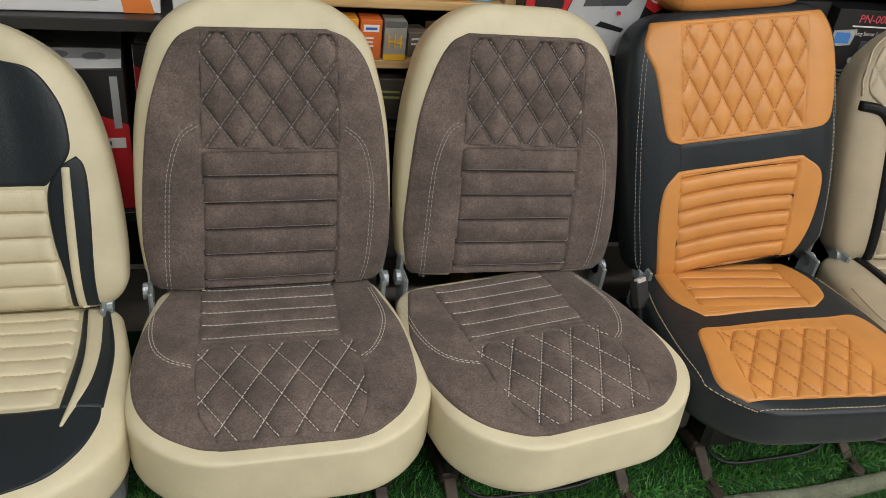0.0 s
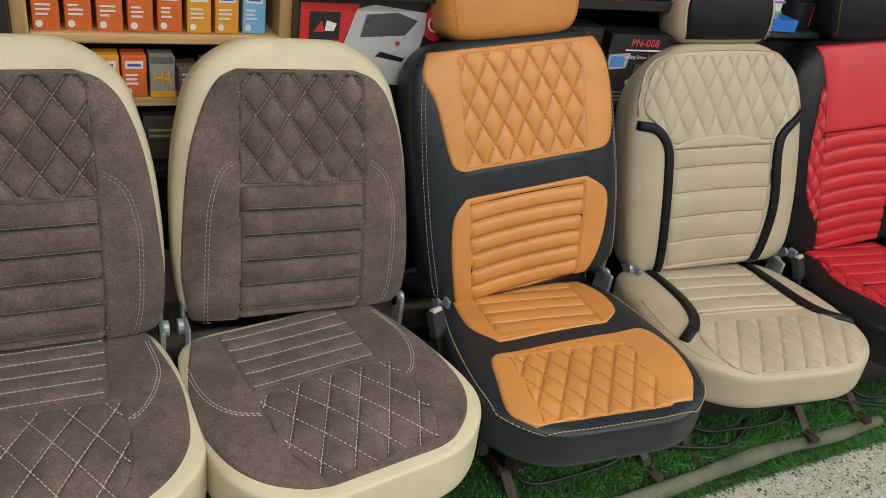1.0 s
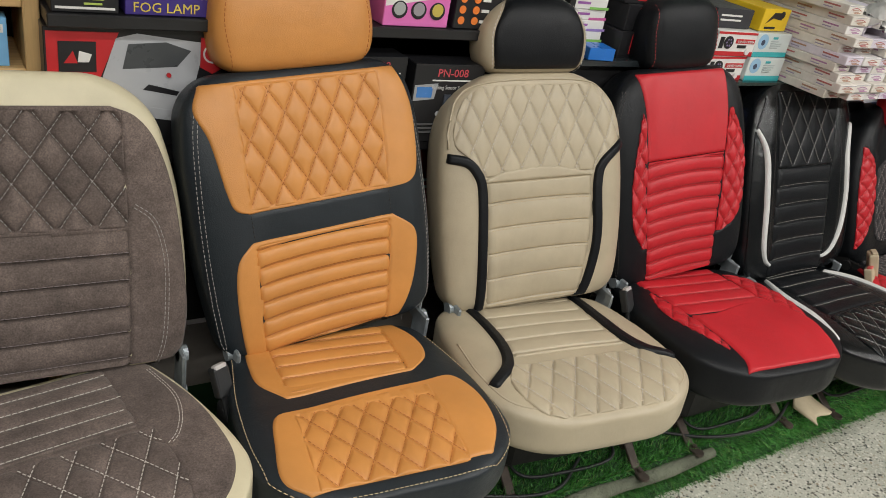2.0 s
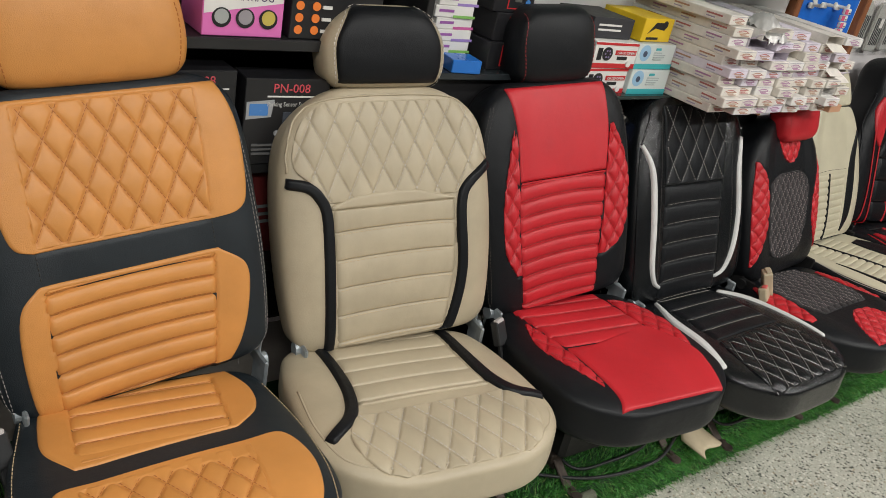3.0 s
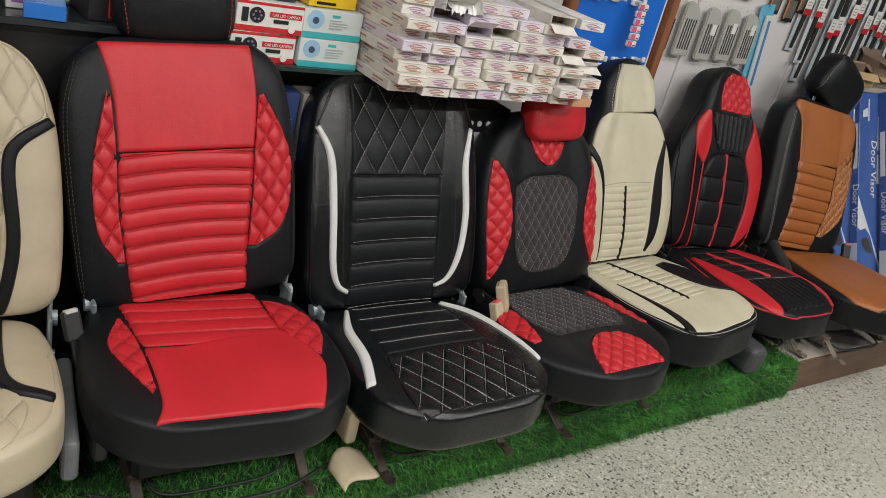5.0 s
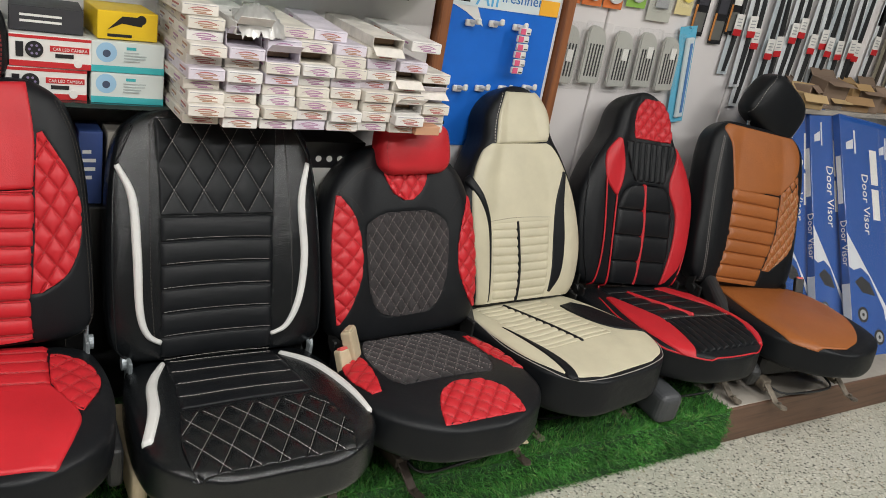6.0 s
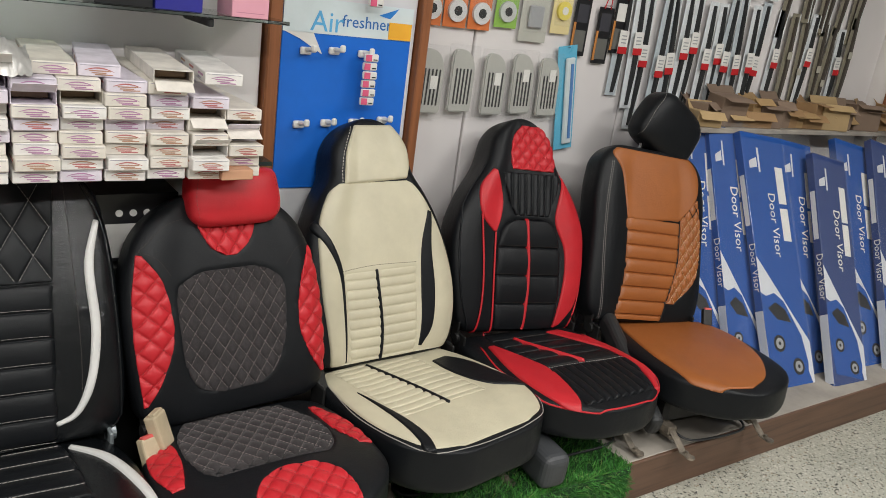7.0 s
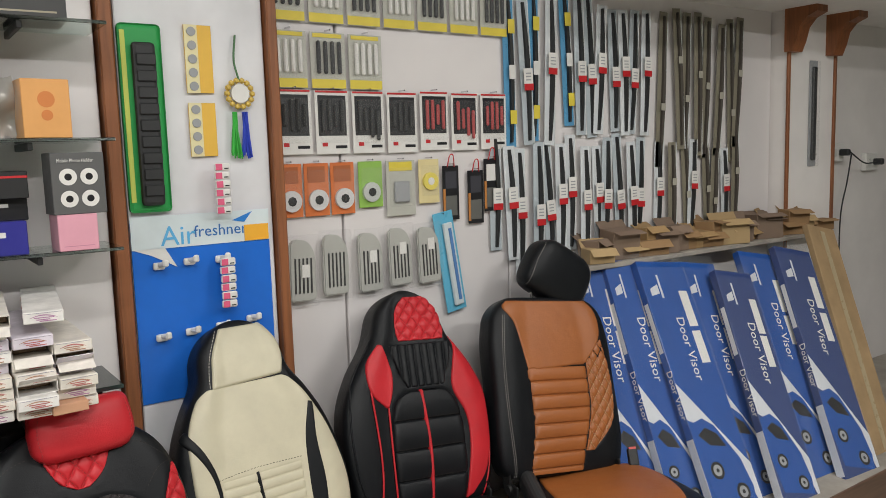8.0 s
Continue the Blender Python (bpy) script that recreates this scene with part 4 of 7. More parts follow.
def quilted_red_black_seat(cx, y0, rz):
    z0 = 0.36
    root = seat_root(cx, y0, rz, "black car seat with red quilted sides and dark fabric middle")
    bp = back_pad(z0, 0.515, [(-0.05, 0.208), (0.1, 0.236), (0.25, 0.241), (0.36, 0.224), (0.45, 0.185), (0.515, 0.145)], corner=0.11)
    b = bp.body("backrest", BLACK, root, "black leatherette back cover")
    A = [(-0.045, 0.056), (-0.1, 0.076), (-0.124, 0.125), (-0.131, 0.19), (-0.13, 0.29), (-0.1, 0.32), (-0.06, 0.333)]
    B = [(0.045, 0.058), (0.09, 0.085), (0.118, 0.14), (0.129, 0.2), (0.131, 0.285), (0.1, 0.318), (0.06, 0.333)]
    quilted(bp, A, B, FABRIC, THREAD_M, b, 0.033, 0.046, 0.0, 0.06, 0.004, off=0.006, width=0.0011, label="dark quilted fabric middle")
    A, B = [(-0.215, 0.055), (-0.18, 0.11), (-0.146, 0.2), (-0.156, 0.31), (-0.195, 0.382)], [(-0.222, 0.055), (-0.228, 0.13), (-0.231, 0.2), (-0.226, 0.29), (-0.206, 0.385)]
    quilted(bp, A, B, RED, THREAD_R, b, 0.05, 0.05, 0.0, 0.0, 0.004, "quilted_bolster", off=0.006, width=0.001)
    A, B = [(0.215, 0.05), (0.182, 0.1), (0.158, 0.181), (0.174, 0.284), (0.21, 0.365)], [(0.224, 0.05), (0.23, 0.12), (0.232, 0.2), (0.227, 0.29), (0.216, 0.368)]
    quilted(bp, A, B, RED, THREAD_R, b, 0.05, 0.05, 0.0, 0.0, 0.004, "quilted_bolster", off=0.006, width=0.001)
    quilted(bp, [(-0.005, 0.362), (-0.04, 0.385), (-0.062, 0.43), (-0.075, 0.48)], [(0.02, 0.362), (0.055, 0.39), (0.076, 0.43), (0.09, 0.48)], RED, THREAD_R, b, 0.04, 0.055, 0.0, 0.36, 0.004, "neck_panel", off=0.005, width=0.001)
    for ln in ([(-0.2, 0.39), (-0.165, 0.37), (-0.135, 0.325)], [(0.21, 0.375), (0.17, 0.36), (0.137, 0.32)], [(-0.2, 0.39), (-0.14, 0.44), (-0.09, 0.455)], [(0.21, 0.375), (0.15, 0.43), (0.1, 0.45)]):
        seam(bp, ln, THREAD_D, b, 0.001, 0.0016)
    cp = cushion_pad(z0, 0.415, [(-0.07, 0.2), (0.05, 0.23), (0.18, 0.245), (0.28, 0.238), (0.415, 0.195)], front=0.045, rear=0.07, corner=0.15, x=-0.012, yaw=-8)
    c = cp.body("cushion", BLACK, root, "black leatherette seat cover")
    A = [(-0.12, -0.03), (-0.158, 0.05), (-0.165, 0.13), (-0.15, 0.2), (-0.125, 0.232)]
    B = [(0.1, -0.03), (0.14, 0.06), (0.156, 0.12), (0.15, 0.18), (0.13, 0.212)]
    quilted(cp, A, B, FABRIC, THREAD_M, c, 0.034, 0.048, 0.0, 0.0, 0.004, off=0.006, width=0.0011, label="dark quilted fabric middle")
    quilted(cp, [(-0.19, 0.025), (-0.172, 0.1), (-0.175, 0.17), (-0.19, 0.244)], [(-0.202, 0.025), (-0.231, 0.1), (-0.234, 0.17), (-0.215, 0.246)], RED, THREAD_R, c, 0.05, 0.05, 0.0, 0.0, 0.004, "quilted_bolster", off=0.005, width=0.001)
    quilted(cp, [(0.157, 0.012), (0.163, 0.08), (0.172, 0.14), (0.202, 0.205)], [(0.175, 0.012), (0.216, 0.08), (0.231, 0.14), (0.232, 0.21)], RED, THREAD_R, c, 0.05, 0.05, 0.0, 0.0, 0.004, "quilted_bolster", off=0.005, width=0.001)
    quilted(cp, [(-0.1, 0.395), (-0.08, 0.33), (-0.052, 0.28), (0.0, 0.245)], [(0.125, 0.385), (0.128, 0.34), (0.115, 0.285), (0.075, 0.248)], RED, THREAD_R, c, 0.045, 0.05, 0.0, 0.0, 0.004, "quilted_front", off=0.005, width=0.001)
    head_rest(root, (0.026, 0.12, 0.645), (0.225, 0.13, 0.09), 16, RED, thread=THREAD_R, posts=False, label="plain red leatherette headrest", corner=0.02)
    undercarriage(root, z0, 0.36, plate=DARKSTEEL)
    buckle(root, -0.24, -0.05, 0.225, 15, BUCKLE_RED, PLASTIC_C, s=1.15)
    buckle(root, -0.215, -0.03, 0.262, 40, PLASTIC_C, PLASTIC_C, rx=-20, s=1.3)


quilted_red_black_seat(3.135, 1.35, 6)


def ivory_seat(cx, y0, rz):
    z0 = 0.36
    root = seat_root(cx, y0, rz, "ivory leatherette car seat with built-in headrest and black bands")
    bp = back_pad(z0, 0.668, [(-0.05, 0.195), (0.06, 0.228), (0.17, 0.245), (0.27, 0.236), (0.37, 0.21), (0.45, 0.172), (0.52, 0.13), (0.6, 0.122), (0.668, 0.118)], corner=0.12, rear=0.09)
    b = bp.body("backrest", BLACK, root, "black leatherette back cover")
    L = [(-0.18, -0.03), (-0.19, 0.087), (-0.2, 0.19), (-0.2, 0.28), (-0.19, 0.38), (-0.155, 0.46), (-0.12, 0.49)]
    R = [(0.17, -0.03), (0.222, 0.08), (0.232, 0.188), (0.206, 0.315), (0.16, 0.42), (0.12, 0.475), (0.095, 0.492)]
    panel(bp, "front_panel", L, R, IVORY, b, None, 0.004, 0.005, "ivory leatherette front panel")
    panel(bp, "head_panel", [(-0.105, 0.486), (-0.097, 0.53), (-0.085, 0.58), (-0.05, 0.648)], [(0.098, 0.496), (0.109, 0.54), (0.105, 0.59), (0.07, 0.648)], IVORY, b, None, 0.007, 0.005, "ivory leatherette head panel")
    seam(bp, [(-0.11, 0.484), (-0.103, 0.53), (-0.09, 0.58), (-0.056, 0.65)], THREAD_W, b, 0.001)
    ribbed(bp, [(-0.132, -0.02), (-0.131, 0.1), (-0.132, 0.252)], [(0.07, -0.02), (0.096, 0.06), (0.107, 0.255)], IVORY, None, b, 0.0262, 0.255, 0.003, -0.002, off=0.006, width=0.0009, count=14)
    band(bp, "black_stripe", [(-0.036, -0.012), (-0.024, 0.1), (-0.03, 0.258)], 0.012, BLACK, b, 0.0085, "black woven stripe")
    seam(bp, [(-0.137, 0.258), (-0.03, 0.266), (0.108, 0.262)], THREAD_D, b, 0.0045)
    panel(bp, "black_band", [(0.092, 0.025), (0.106, 0.1), (0.112, 0.2), (0.124, 0.31), (0.152, 0.408)], [(0.104, 0.022), (0.146, 0.08), (0.161, 0.18), (0.158, 0.3), (0.168, 0.402)], BLACK, b, None, 0.007, 0.005, "black leatherette band")
    band(bp, "black_band", [(-0.204, 0.392), (-0.165, 0.325), (-0.14, 0.25), (-0.137, 0.139), (-0.141, 0.012)], [0.03, 0.022, 0.012, 0.01, 0.006], BLACK, b, 0.007, "black leatherette band")
    cp = cushion_pad(z0, 0.44, [(-0.07, 0.21), (0.05, 0.238), (0.2, 0.25), (0.3, 0.245), (0.44, 0.215)], front=0.03, rear=0.1, corner=0.13, px=7, pv=10, x=-0.015, yaw=6)
    c = cp.body("cushion", BLACK, root, "black leatherette seat skirt")
    L = [(-0.19, -0.05), (-0.222, 0.05), (-0.24, 0.18), (-0.234, 0.29), (-0.19, 0.385), (-0.11, 0.418)]
    panel(cp, "top_panel", L, mirror(L), IVORY, c, None, 0.003, 0.005, "ivory leatherette seat top")
    ribbed(cp, [(-0.165, -0.045), (-0.172, 0.1), (-0.172, 0.262)], [(0.1, -0.045), (0.1, 0.12), (0.12, 0.262)], IVORY, None, c, 0.027, 0.0, 0.003, off=0.005, width=0.0009, count=14)
    band(cp, "black_stripe", [(-0.056, -0.03), (-0.044, 0.1), (-0.022, 0.272)], 0.012, BLACK, c, 0.0085, "black woven stripe")
    panel(cp, "black_band", [(0.112, 0.05), (0.104, 0.12), (0.118, 0.2), (0.16, 0.265), (0.237, 0.3)], [(0.165, 0.05), (0.198, 0.11), (0.216, 0.19), (0.232, 0.25), (0.242, 0.296)], BLACK, c, None, 0.0075, 0.005, "black leatherette band")
    band(cp, "black_band", [(-0.185, 0.1), (-0.182, 0.19), (-0.18, 0.29), (-0.185, 0.36), (-0.198, 0.4)], [0.004, 0.012, 0.022, 0.032, 0.034], BLACK, c, 0.007, "black leatherette band")
    piping(cp, [(-0.2, -0.03), (-0.243, 0.17), (-0.23, 0.33), (-0.165, 0.412), (0, 0.43), (0.165, 0.412), (0.23, 0.33), (0.243, 0.17), (0.2, -0.03)], THREAD_G, c, 0.0014, 0.0)
    undercarriage(root, z0, 0.37, plate=DARKSTEEL, rail_mat=WORN)
    buckle(root, -0.245, -0.03, 0.235, 25, BUCKLE_RED, PLASTIC_B)


ivory_seat(3.595, 1.465, 3)


def sport_seat(cx, y0, rz):
    z0 = 0.36
    root = seat_root(cx, y0, rz, "black sporty car seat with red bands and built-in headrest")
    bp = back_pad(z0, 0.675, [(-0.05, 0.2), (0.06, 0.235), (0.2, 0.255), (0.32, 0.247), (0.42, 0.205), (0.5, 0.15), (0.56, 0.124), (0.62, 0.12), (0.675, 0.115)], recline=20, corner=0.125, rear=0.09, roll=5)
    b = bp.body("backrest", BLACK, root, "black leatherette back cover")
    A = [(-0.1, -0.02), (-0.107, 0.1), (-0.107, 0.2), (-0.1, 0.28), (-0.08, 0.33), (-0.03, 0.352)]
    B = [(0.122, -0.02), (0.141, 0.1), (0.143, 0.2), (0.137, 0.28), (0.112, 0.335), (0.06, 0.356)]
    ribbed(bp, A, B, BLACK, THREAD_D, b, 0.088, 0.263, 0.006, name="middle_panel", off=0.009, width=0.0009, label="black leatherette arched middle panel")
    band(bp, "red_stripe", [(0.0, -0.02), (0.012, 0.17), (0.002, 0.355)], 0.014, RED, b, 0.0135, "red leatherette stripe")
    A, B = [(-0.04, 0.362), (-0.066, 0.42), (-0.088, 0.496)], [(0.092, 0.364), (0.118, 0.43), (0.132, 0.5)]
    bp.press(A, B, 0.006)
    panel(bp, "pleated_panel", A, B, BLACK, b, pleats(0.026, 0.0, 0.007), 0.007, 0.0026, "pleated black neck panel")
    quilted(bp, [(-0.05, 0.508), (-0.055, 0.55), (-0.045, 0.61), (-0.01, 0.65)], [(0.108, 0.508), (0.113, 0.55), (0.104, 0.61), (0.07, 0.65)], RED, THREAD_R, b, 0.042, 0.05, 0.03, 0.508, 0.004, "head_panel", off=0.007, width=0.001, label="red quilted head panel")
    A = [(0.125, 0.006), (0.156, 0.157), (0.155, 0.26), (0.12, 0.345), (0.128, 0.42), (0.15, 0.505)]
    B = [(0.15, 0.02), (0.21, 0.09), (0.236, 0.195), (0.236, 0.37), (0.2, 0.45), (0.162, 0.508)]
    panel(bp, "red_shoulder", A, B, RED, b, None, 0.006, 0.005, "red leatherette shoulder band")
    A, B = [(-0.108, 0.308), (-0.09, 0.36), (-0.086, 0.42), (-0.112, 0.5)], [(-0.118, 0.308), (-0.168, 0.36), (-0.172, 0.44), (-0.125, 0.503)]
    panel(bp, "red_shoulder", A, B, RED, b, None, 0.006, 0.005, "red leatherette shoulder band")
    for sx in (-1, 1):
        piping(bp, [(sx * 0.19, 0.0), (sx * 0.226, 0.12), (sx * 0.236, 0.28), (sx * 0.21, 0.42), (sx * 0.155, 0.515)], RED if sx > 0 else BLACK, b, 0.0028, 0.0015, label="red piping" if sx > 0 else "")
    for ln in ([(-0.168, 0.0), (-0.157, 0.1), (-0.156, 0.2), (-0.168, 0.36)], [(-0.112, -0.02), (-0.114, 0.153), (-0.112, 0.308)]):
        piping(bp, ln, RED, b, 0.0032, 0.003, label="red piping")
    cp = cushion_pad(z0, 0.48, [(-0.07, 0.21), (0.05, 0.232), (0.2, 0.243), (0.34, 0.235), (0.48, 0.19)], front=0.04, rear=0.075, corner=0.16)
    c = cp.body("cushion", BLACK, root, "black leatherette seat cover")
    A, B = [(-0.15, 0.06), (-0.114, 0.164), (-0.092, 0.25), (-0.1, 0.34), (-0.12, 0.42), (-0.138, 0.452)], [(-0.172, 0.06), (-0.2, 0.18), (-0.21, 0.28), (-0.2, 0.36), (-0.175, 0.42), (-0.145, 0.454)]
    panel(cp, "red_bolster", A, B, RED, c, None, 0.006, 0.005, "red leatherette side band")
    A, B = [(0.09, 0.0), (0.15, 0.13), (0.184, 0.2), (0.182, 0.32), (0.148, 0.43)], [(0.14, 0.0), (0.205, 0.13), (0.222, 0.22), (0.215, 0.34), (0.16, 0.435)]
    panel(cp, "red_bolster", A, B, RED, c, None, 0.006, 0.005, "red leatherette side band")
    A, B = [(-0.13, -0.02), (-0.118, 0.13), (-0.099, 0.25)], [(0.08, -0.02), (0.138, 0.13), (0.182, 0.255)]
    ribbed(cp, A, B, BLACK, THREAD_D, c, 0.055, 0.02, 0.006, name="rear_panel", off=0.007, width=0.001)
    A, B = [(-0.1, 0.26), (-0.1, 0.34), (-0.116, 0.446)], [(0.184, 0.265), (0.178, 0.33), (0.138, 0.434)]
    cp.press(A, B, 0.006)
    panel(cp, "pleated_front", A, B, BLACK, c, pleats(0.03, 0.015, 0.009), 0.009, 0.0028, "pleated black front panel")
    seam(cp, [(-0.098, 0.256), (0.03, 0.259), (0.182, 0.26)], THREAD_G, c, 0.007, 0.0012)
    band(cp, "red_stripe", [(-0.06, 0.03), (-0.037, 0.1), (0.0, 0.175), (0.042, 0.25)], 0.012, RED, c, 0.0115, "red leatherette stripe")
    piping(cp, [(-0.19, 0.05), (-0.224, 0.2), (-0.215, 0.36), (-0.15, 0.455), (0.02, 0.472), (0.14, 0.45), (0.21, 0.37), (0.228, 0.22), (0.2, 0.05)], RED, c, 0.0028, 0.0, label="red piping")
    undercarriage(root, z0, 0.43, trim=PLASTIC_B, plate=DARKSTEEL, rail_mat=WORN)
    part("side_cover", one_block((0.085, 0.22, 0.1), (-0.2, -0.36, 0.1), 0.024, pose(0, 0, 0, 4), 4), PLASTIC_G2, root, "rounded black plastic side cover")


sport_seat(4.088, 1.505, -3)


def tan_seat(cx, y0, rz):
    z0 = 0.355
    root = seat_root(cx, y0, rz, "tan and black leatherette car seat with tilted black headrest")
    bp = back_pad(z0, 0.6, [(-0.05, 0.22), (0.1, 0.25), (0.3, 0.247), (0.45, 0.245), (0.6, 0.215)], recline=20, corner=0.08, rear=0.08, roll=7)
    b = bp.body("backrest", BLACK, root, "black leatherette back cover")
    A, B = [(-0.12, 0.342), (-0.14, 0.44), (-0.158, 0.51), (-0.19, 0.56), (-0.17, 0.586)], [(0.117, 0.362), (0.182, 0.44), (0.196, 0.5), (0.186, 0.55), (0.155, 0.586)]
    panel(bp, "upper_panel", A, B, TAN, b, None, 0.004, 0.005, "plain tan leatherette upper panel")
    ribbed(bp, [(-0.145, -0.02), (-0.138, 0.05), (-0.115, 0.182), (-0.123, 0.352)], [(0.062, -0.02), (0.08, 0.082), (0.114, 0.2), (0.117, 0.378)], TAN, THREAD_O, b, 0.047, 0.356, 0.006, off=0.006, width=0.001)
    A, B = [(0.08, 0.07), (0.116, 0.2), (0.119, 0.3), (0.12, 0.382)], [(0.115, 0.07), (0.2, 0.166), (0.216, 0.3), (0.19, 0.445)]
    quilted(bp, A, B, TAN, THREAD_B, b, 0.034, 0.048, 0.0, 0.0, 0.004, "quilted_bolster", off=0.005, width=0.001)
    seam(bp, [(-0.2, 0.0), (-0.213, 0.2), (-0.21, 0.4), (-0.19, 0.54)], THREAD_G, b, 0.001, 0.0014, 0.003)
    cp = cushion_pad(z0, 0.505, [(-0.07, 0.205), (0.08, 0.235), (0.25, 0.236), (0.38, 0.215), (0.505, 0.165)], front=0.045, rear=0.07, corner=0.16, tilt=4, x=0.065, yaw=-10)
    c = cp.body("cushion", BLACK, root, "black leatherette seat cover")
    A = [(-0.16, -0.045), (-0.19, 0.08), (-0.204, 0.22), (-0.2, 0.33), (-0.175, 0.43), (-0.12, 0.478)]
    B = [(0.18, -0.045), (0.208, 0.06), (0.2, 0.16), (0.178, 0.26), (0.14, 0.35), (0.08, 0.43), (0.0, 0.478)]
    panel(cp, "top_panel", A, B, TAN, c, None, 0.004, 0.005, "tan leatherette seat top")
    head_rest(root, (0.1, 0.212, 0.765), (0.275, 0.205, 0.115), 6, BLACK, thread=THREAD_G, label="black leatherette headrest tilted askew", corner=0.07, roll=33)
    undercarriage(root, z0, 0.46, trim=PLASTIC_B, plate=DARKSTEEL, rail_mat=WORN)
    bm = one_block((0.05, 0.46, 0.075), (0, 0, 0), 0.024, pose(-0.205, -0.16, 0.16, 21, 0, -14), 4)
    part("side_cover", bm, PLASTIC_B, root, "long black plastic side cover")
    buckle(root, 0.25, -0.02, 0.24, -20, BUCKLE_RED, PLASTIC_B)


tan_seat(4.585, 1.43, -6)

# ---- the room ----
X0, X1, YB, YF = -2.2, 8.6, 1.92, -3.4


def structure(name, bm, mat, label):
    return tagged(part(name, bm, mat, None, label), category=name.split("_")[0], kind="structure")


structure("floor", one_block((X1 - X0 + 0.4, YB - YF + 0.4, 0.1), ((X0 + X1) / 2, (YB + YF) / 2, -0.05), 0), TERRAZZO, "speckled pale terrazzo floor")
structure("ceiling", one_block((X1 - X0 + 0.4, YB - YF + 0.4, 0.1), ((X0 + X1) / 2, (YB + YF) / 2, CEIL + 0.05), 0), CEIL_M, "plain white ceiling")
structure("wall_back", one_block((X1 - X0 + 0.4, 0.12, CEIL), ((X0 + X1) / 2, YB + 0.06, CEIL / 2), 0), WALL_M, "off-white painted back wall with stains")
# three walls out of view, added to close the room with little bounce
structure("wall_front", one_block((X1 - X0 + 0.4, 0.12, CEIL), ((X0 + X1) / 2, YF - 0.06, CEIL / 2), 0), UNSEEN_WALL_M, "unseen dark wall added behind the camera")
structure("wall_west", one_block((0.12, YB - YF, CEIL), (X0 - 0.06, (YB + YF) / 2, CEIL / 2), 0), UNSEEN_WALL_M, "unseen dark end wall added to close the room")
structure("wall_east", one_block((0.12, YB - YF, CEIL), (X1 + 0.06, (YB + YF) / 2, CEIL / 2), 0), UNSEEN_WALL_M, "unseen dark end wall added to close the room")


def tube_lamp(x, y):
    power = LAMP_POWER * (0.68 if y > -1 else 1.9)
    root = empty("ceiling_tube_light", pose(x, y, CEIL), "white fluorescent tube light under the ceiling", "ceiling light", "ceiling tube lights")
    part("housing", one_block((1.24, 0.09, 0.04), (0, 0, -0.02), 0.006), paint((0.75, 0.75, 0.75)), root)
    m = MATS.get("tube_glow")
    if not m:
        m, nodes, links, bsdf = node_mat("tube_glow")
        bsdf.inputs["Emission Color"].default_value = (1.0, 0.97, 0.92, 1)
        bsdf.inputs["Emission Strength"].default_value = 6.0
        MATS["tube_glow"] = m
    bm = bmesh.new()
    rod(bm, (-0.6, 0, -0.06), (0.6, 0, -0.06), 0.014, 12)
    part("tube", bm, m, root, "glowing fluorescent tube", True)
    lamp = bpy.data.lights.new("tube_lamp", "AREA")
    lamp.shape, lamp.size, lamp.size_y, lamp.energy, lamp.color = "RECTANGLE", 1.2, 0.12, power, (1.0, 0.985, 0.955)
    ob = new("tube_lamp", lamp)
    ob.parent, ob.location = root, (0, 0, -0.085)


for tx, ty in TUBES:
    tube_lamp(tx, ty)

PE = 1.065  # the platform's front edge
structure("platform", one_block((X1 - X0, YB - PE - 0.012, PLAT - 0.002), ((X0 + X1) / 2, (YB + PE + 0.012) / 2, PLAT / 2 - 0.001), 0.003), PLATFORM_M, "dusty grey wooden display platform")
structure("platform_edge", one_block((X1 - 4.12, 0.012, PLAT), ((X1 + 4.12) / 2, PE + 0.006, PLAT / 2), 0.003), TEAK_X, "worn brown wooden edge board of the platform")

# ---- artificial grass ----
GX0, GX1 = -1.4, 4.17


def grass_material():
    m, nodes, links, bsdf = node_mat("artificial_grass")
    geo = nodes.new("ShaderNodeNewGeometry")
    col = ramp(nodes, links, geo.outputs["Random Per Island"], [(0.0, (0.022, 0.12, 0.02)), (0.5, (0.055, 0.26, 0.042)), (0.9, (0.11, 0.37, 0.07)), (1.0, (0.28, 0.36, 0.13))])
    co = nodes.new("ShaderNodeTexCoord").outputs["Object"]
    dirt = ramp(nodes, links, noise_tex(nodes, links, co, 3.5, 4.0), [(0.35, (0.6, 0.62, 0.55)), (0.65, (1.15, 1.15, 1.05))])
    mix = nodes.new("ShaderNodeMix")
    mix.data_type, mix.blend_type = "RGBA", "MULTIPLY"
    mix.inputs["Factor"].default_value = 1.0
    links.new(col, mix.inputs["A"])
    links.new(dirt, mix.inputs["B"])
    links.new(mix.outputs["Result"], bsdf.inputs["Base Color"])
    bsdf.inputs["Roughness"].default_value = 0.55
    return m


GRASS_M = grass_material()
carpet = empty("grass_carpet", pose(0, 0, 0), "green artificial grass carpet draped over the platform edge", "carpet", kind="stuff")
bm = bmesh.new()
block(bm, (GX1 - GX0, 0.6, 0.006), ((GX0 + GX1) / 2, PE + 0.3, PLAT + 0.003), 0.002)
block(bm, (GX1 - GX0, 0.008, PLAT), ((GX0 + GX1) / 2, PE - 0.008, PLAT / 2 + 0.002), 0.002)
part("backing", bm, surface("grass_backing", (0.012, 0.05, 0.012), 0.9), carpet, "dark green woven backing")


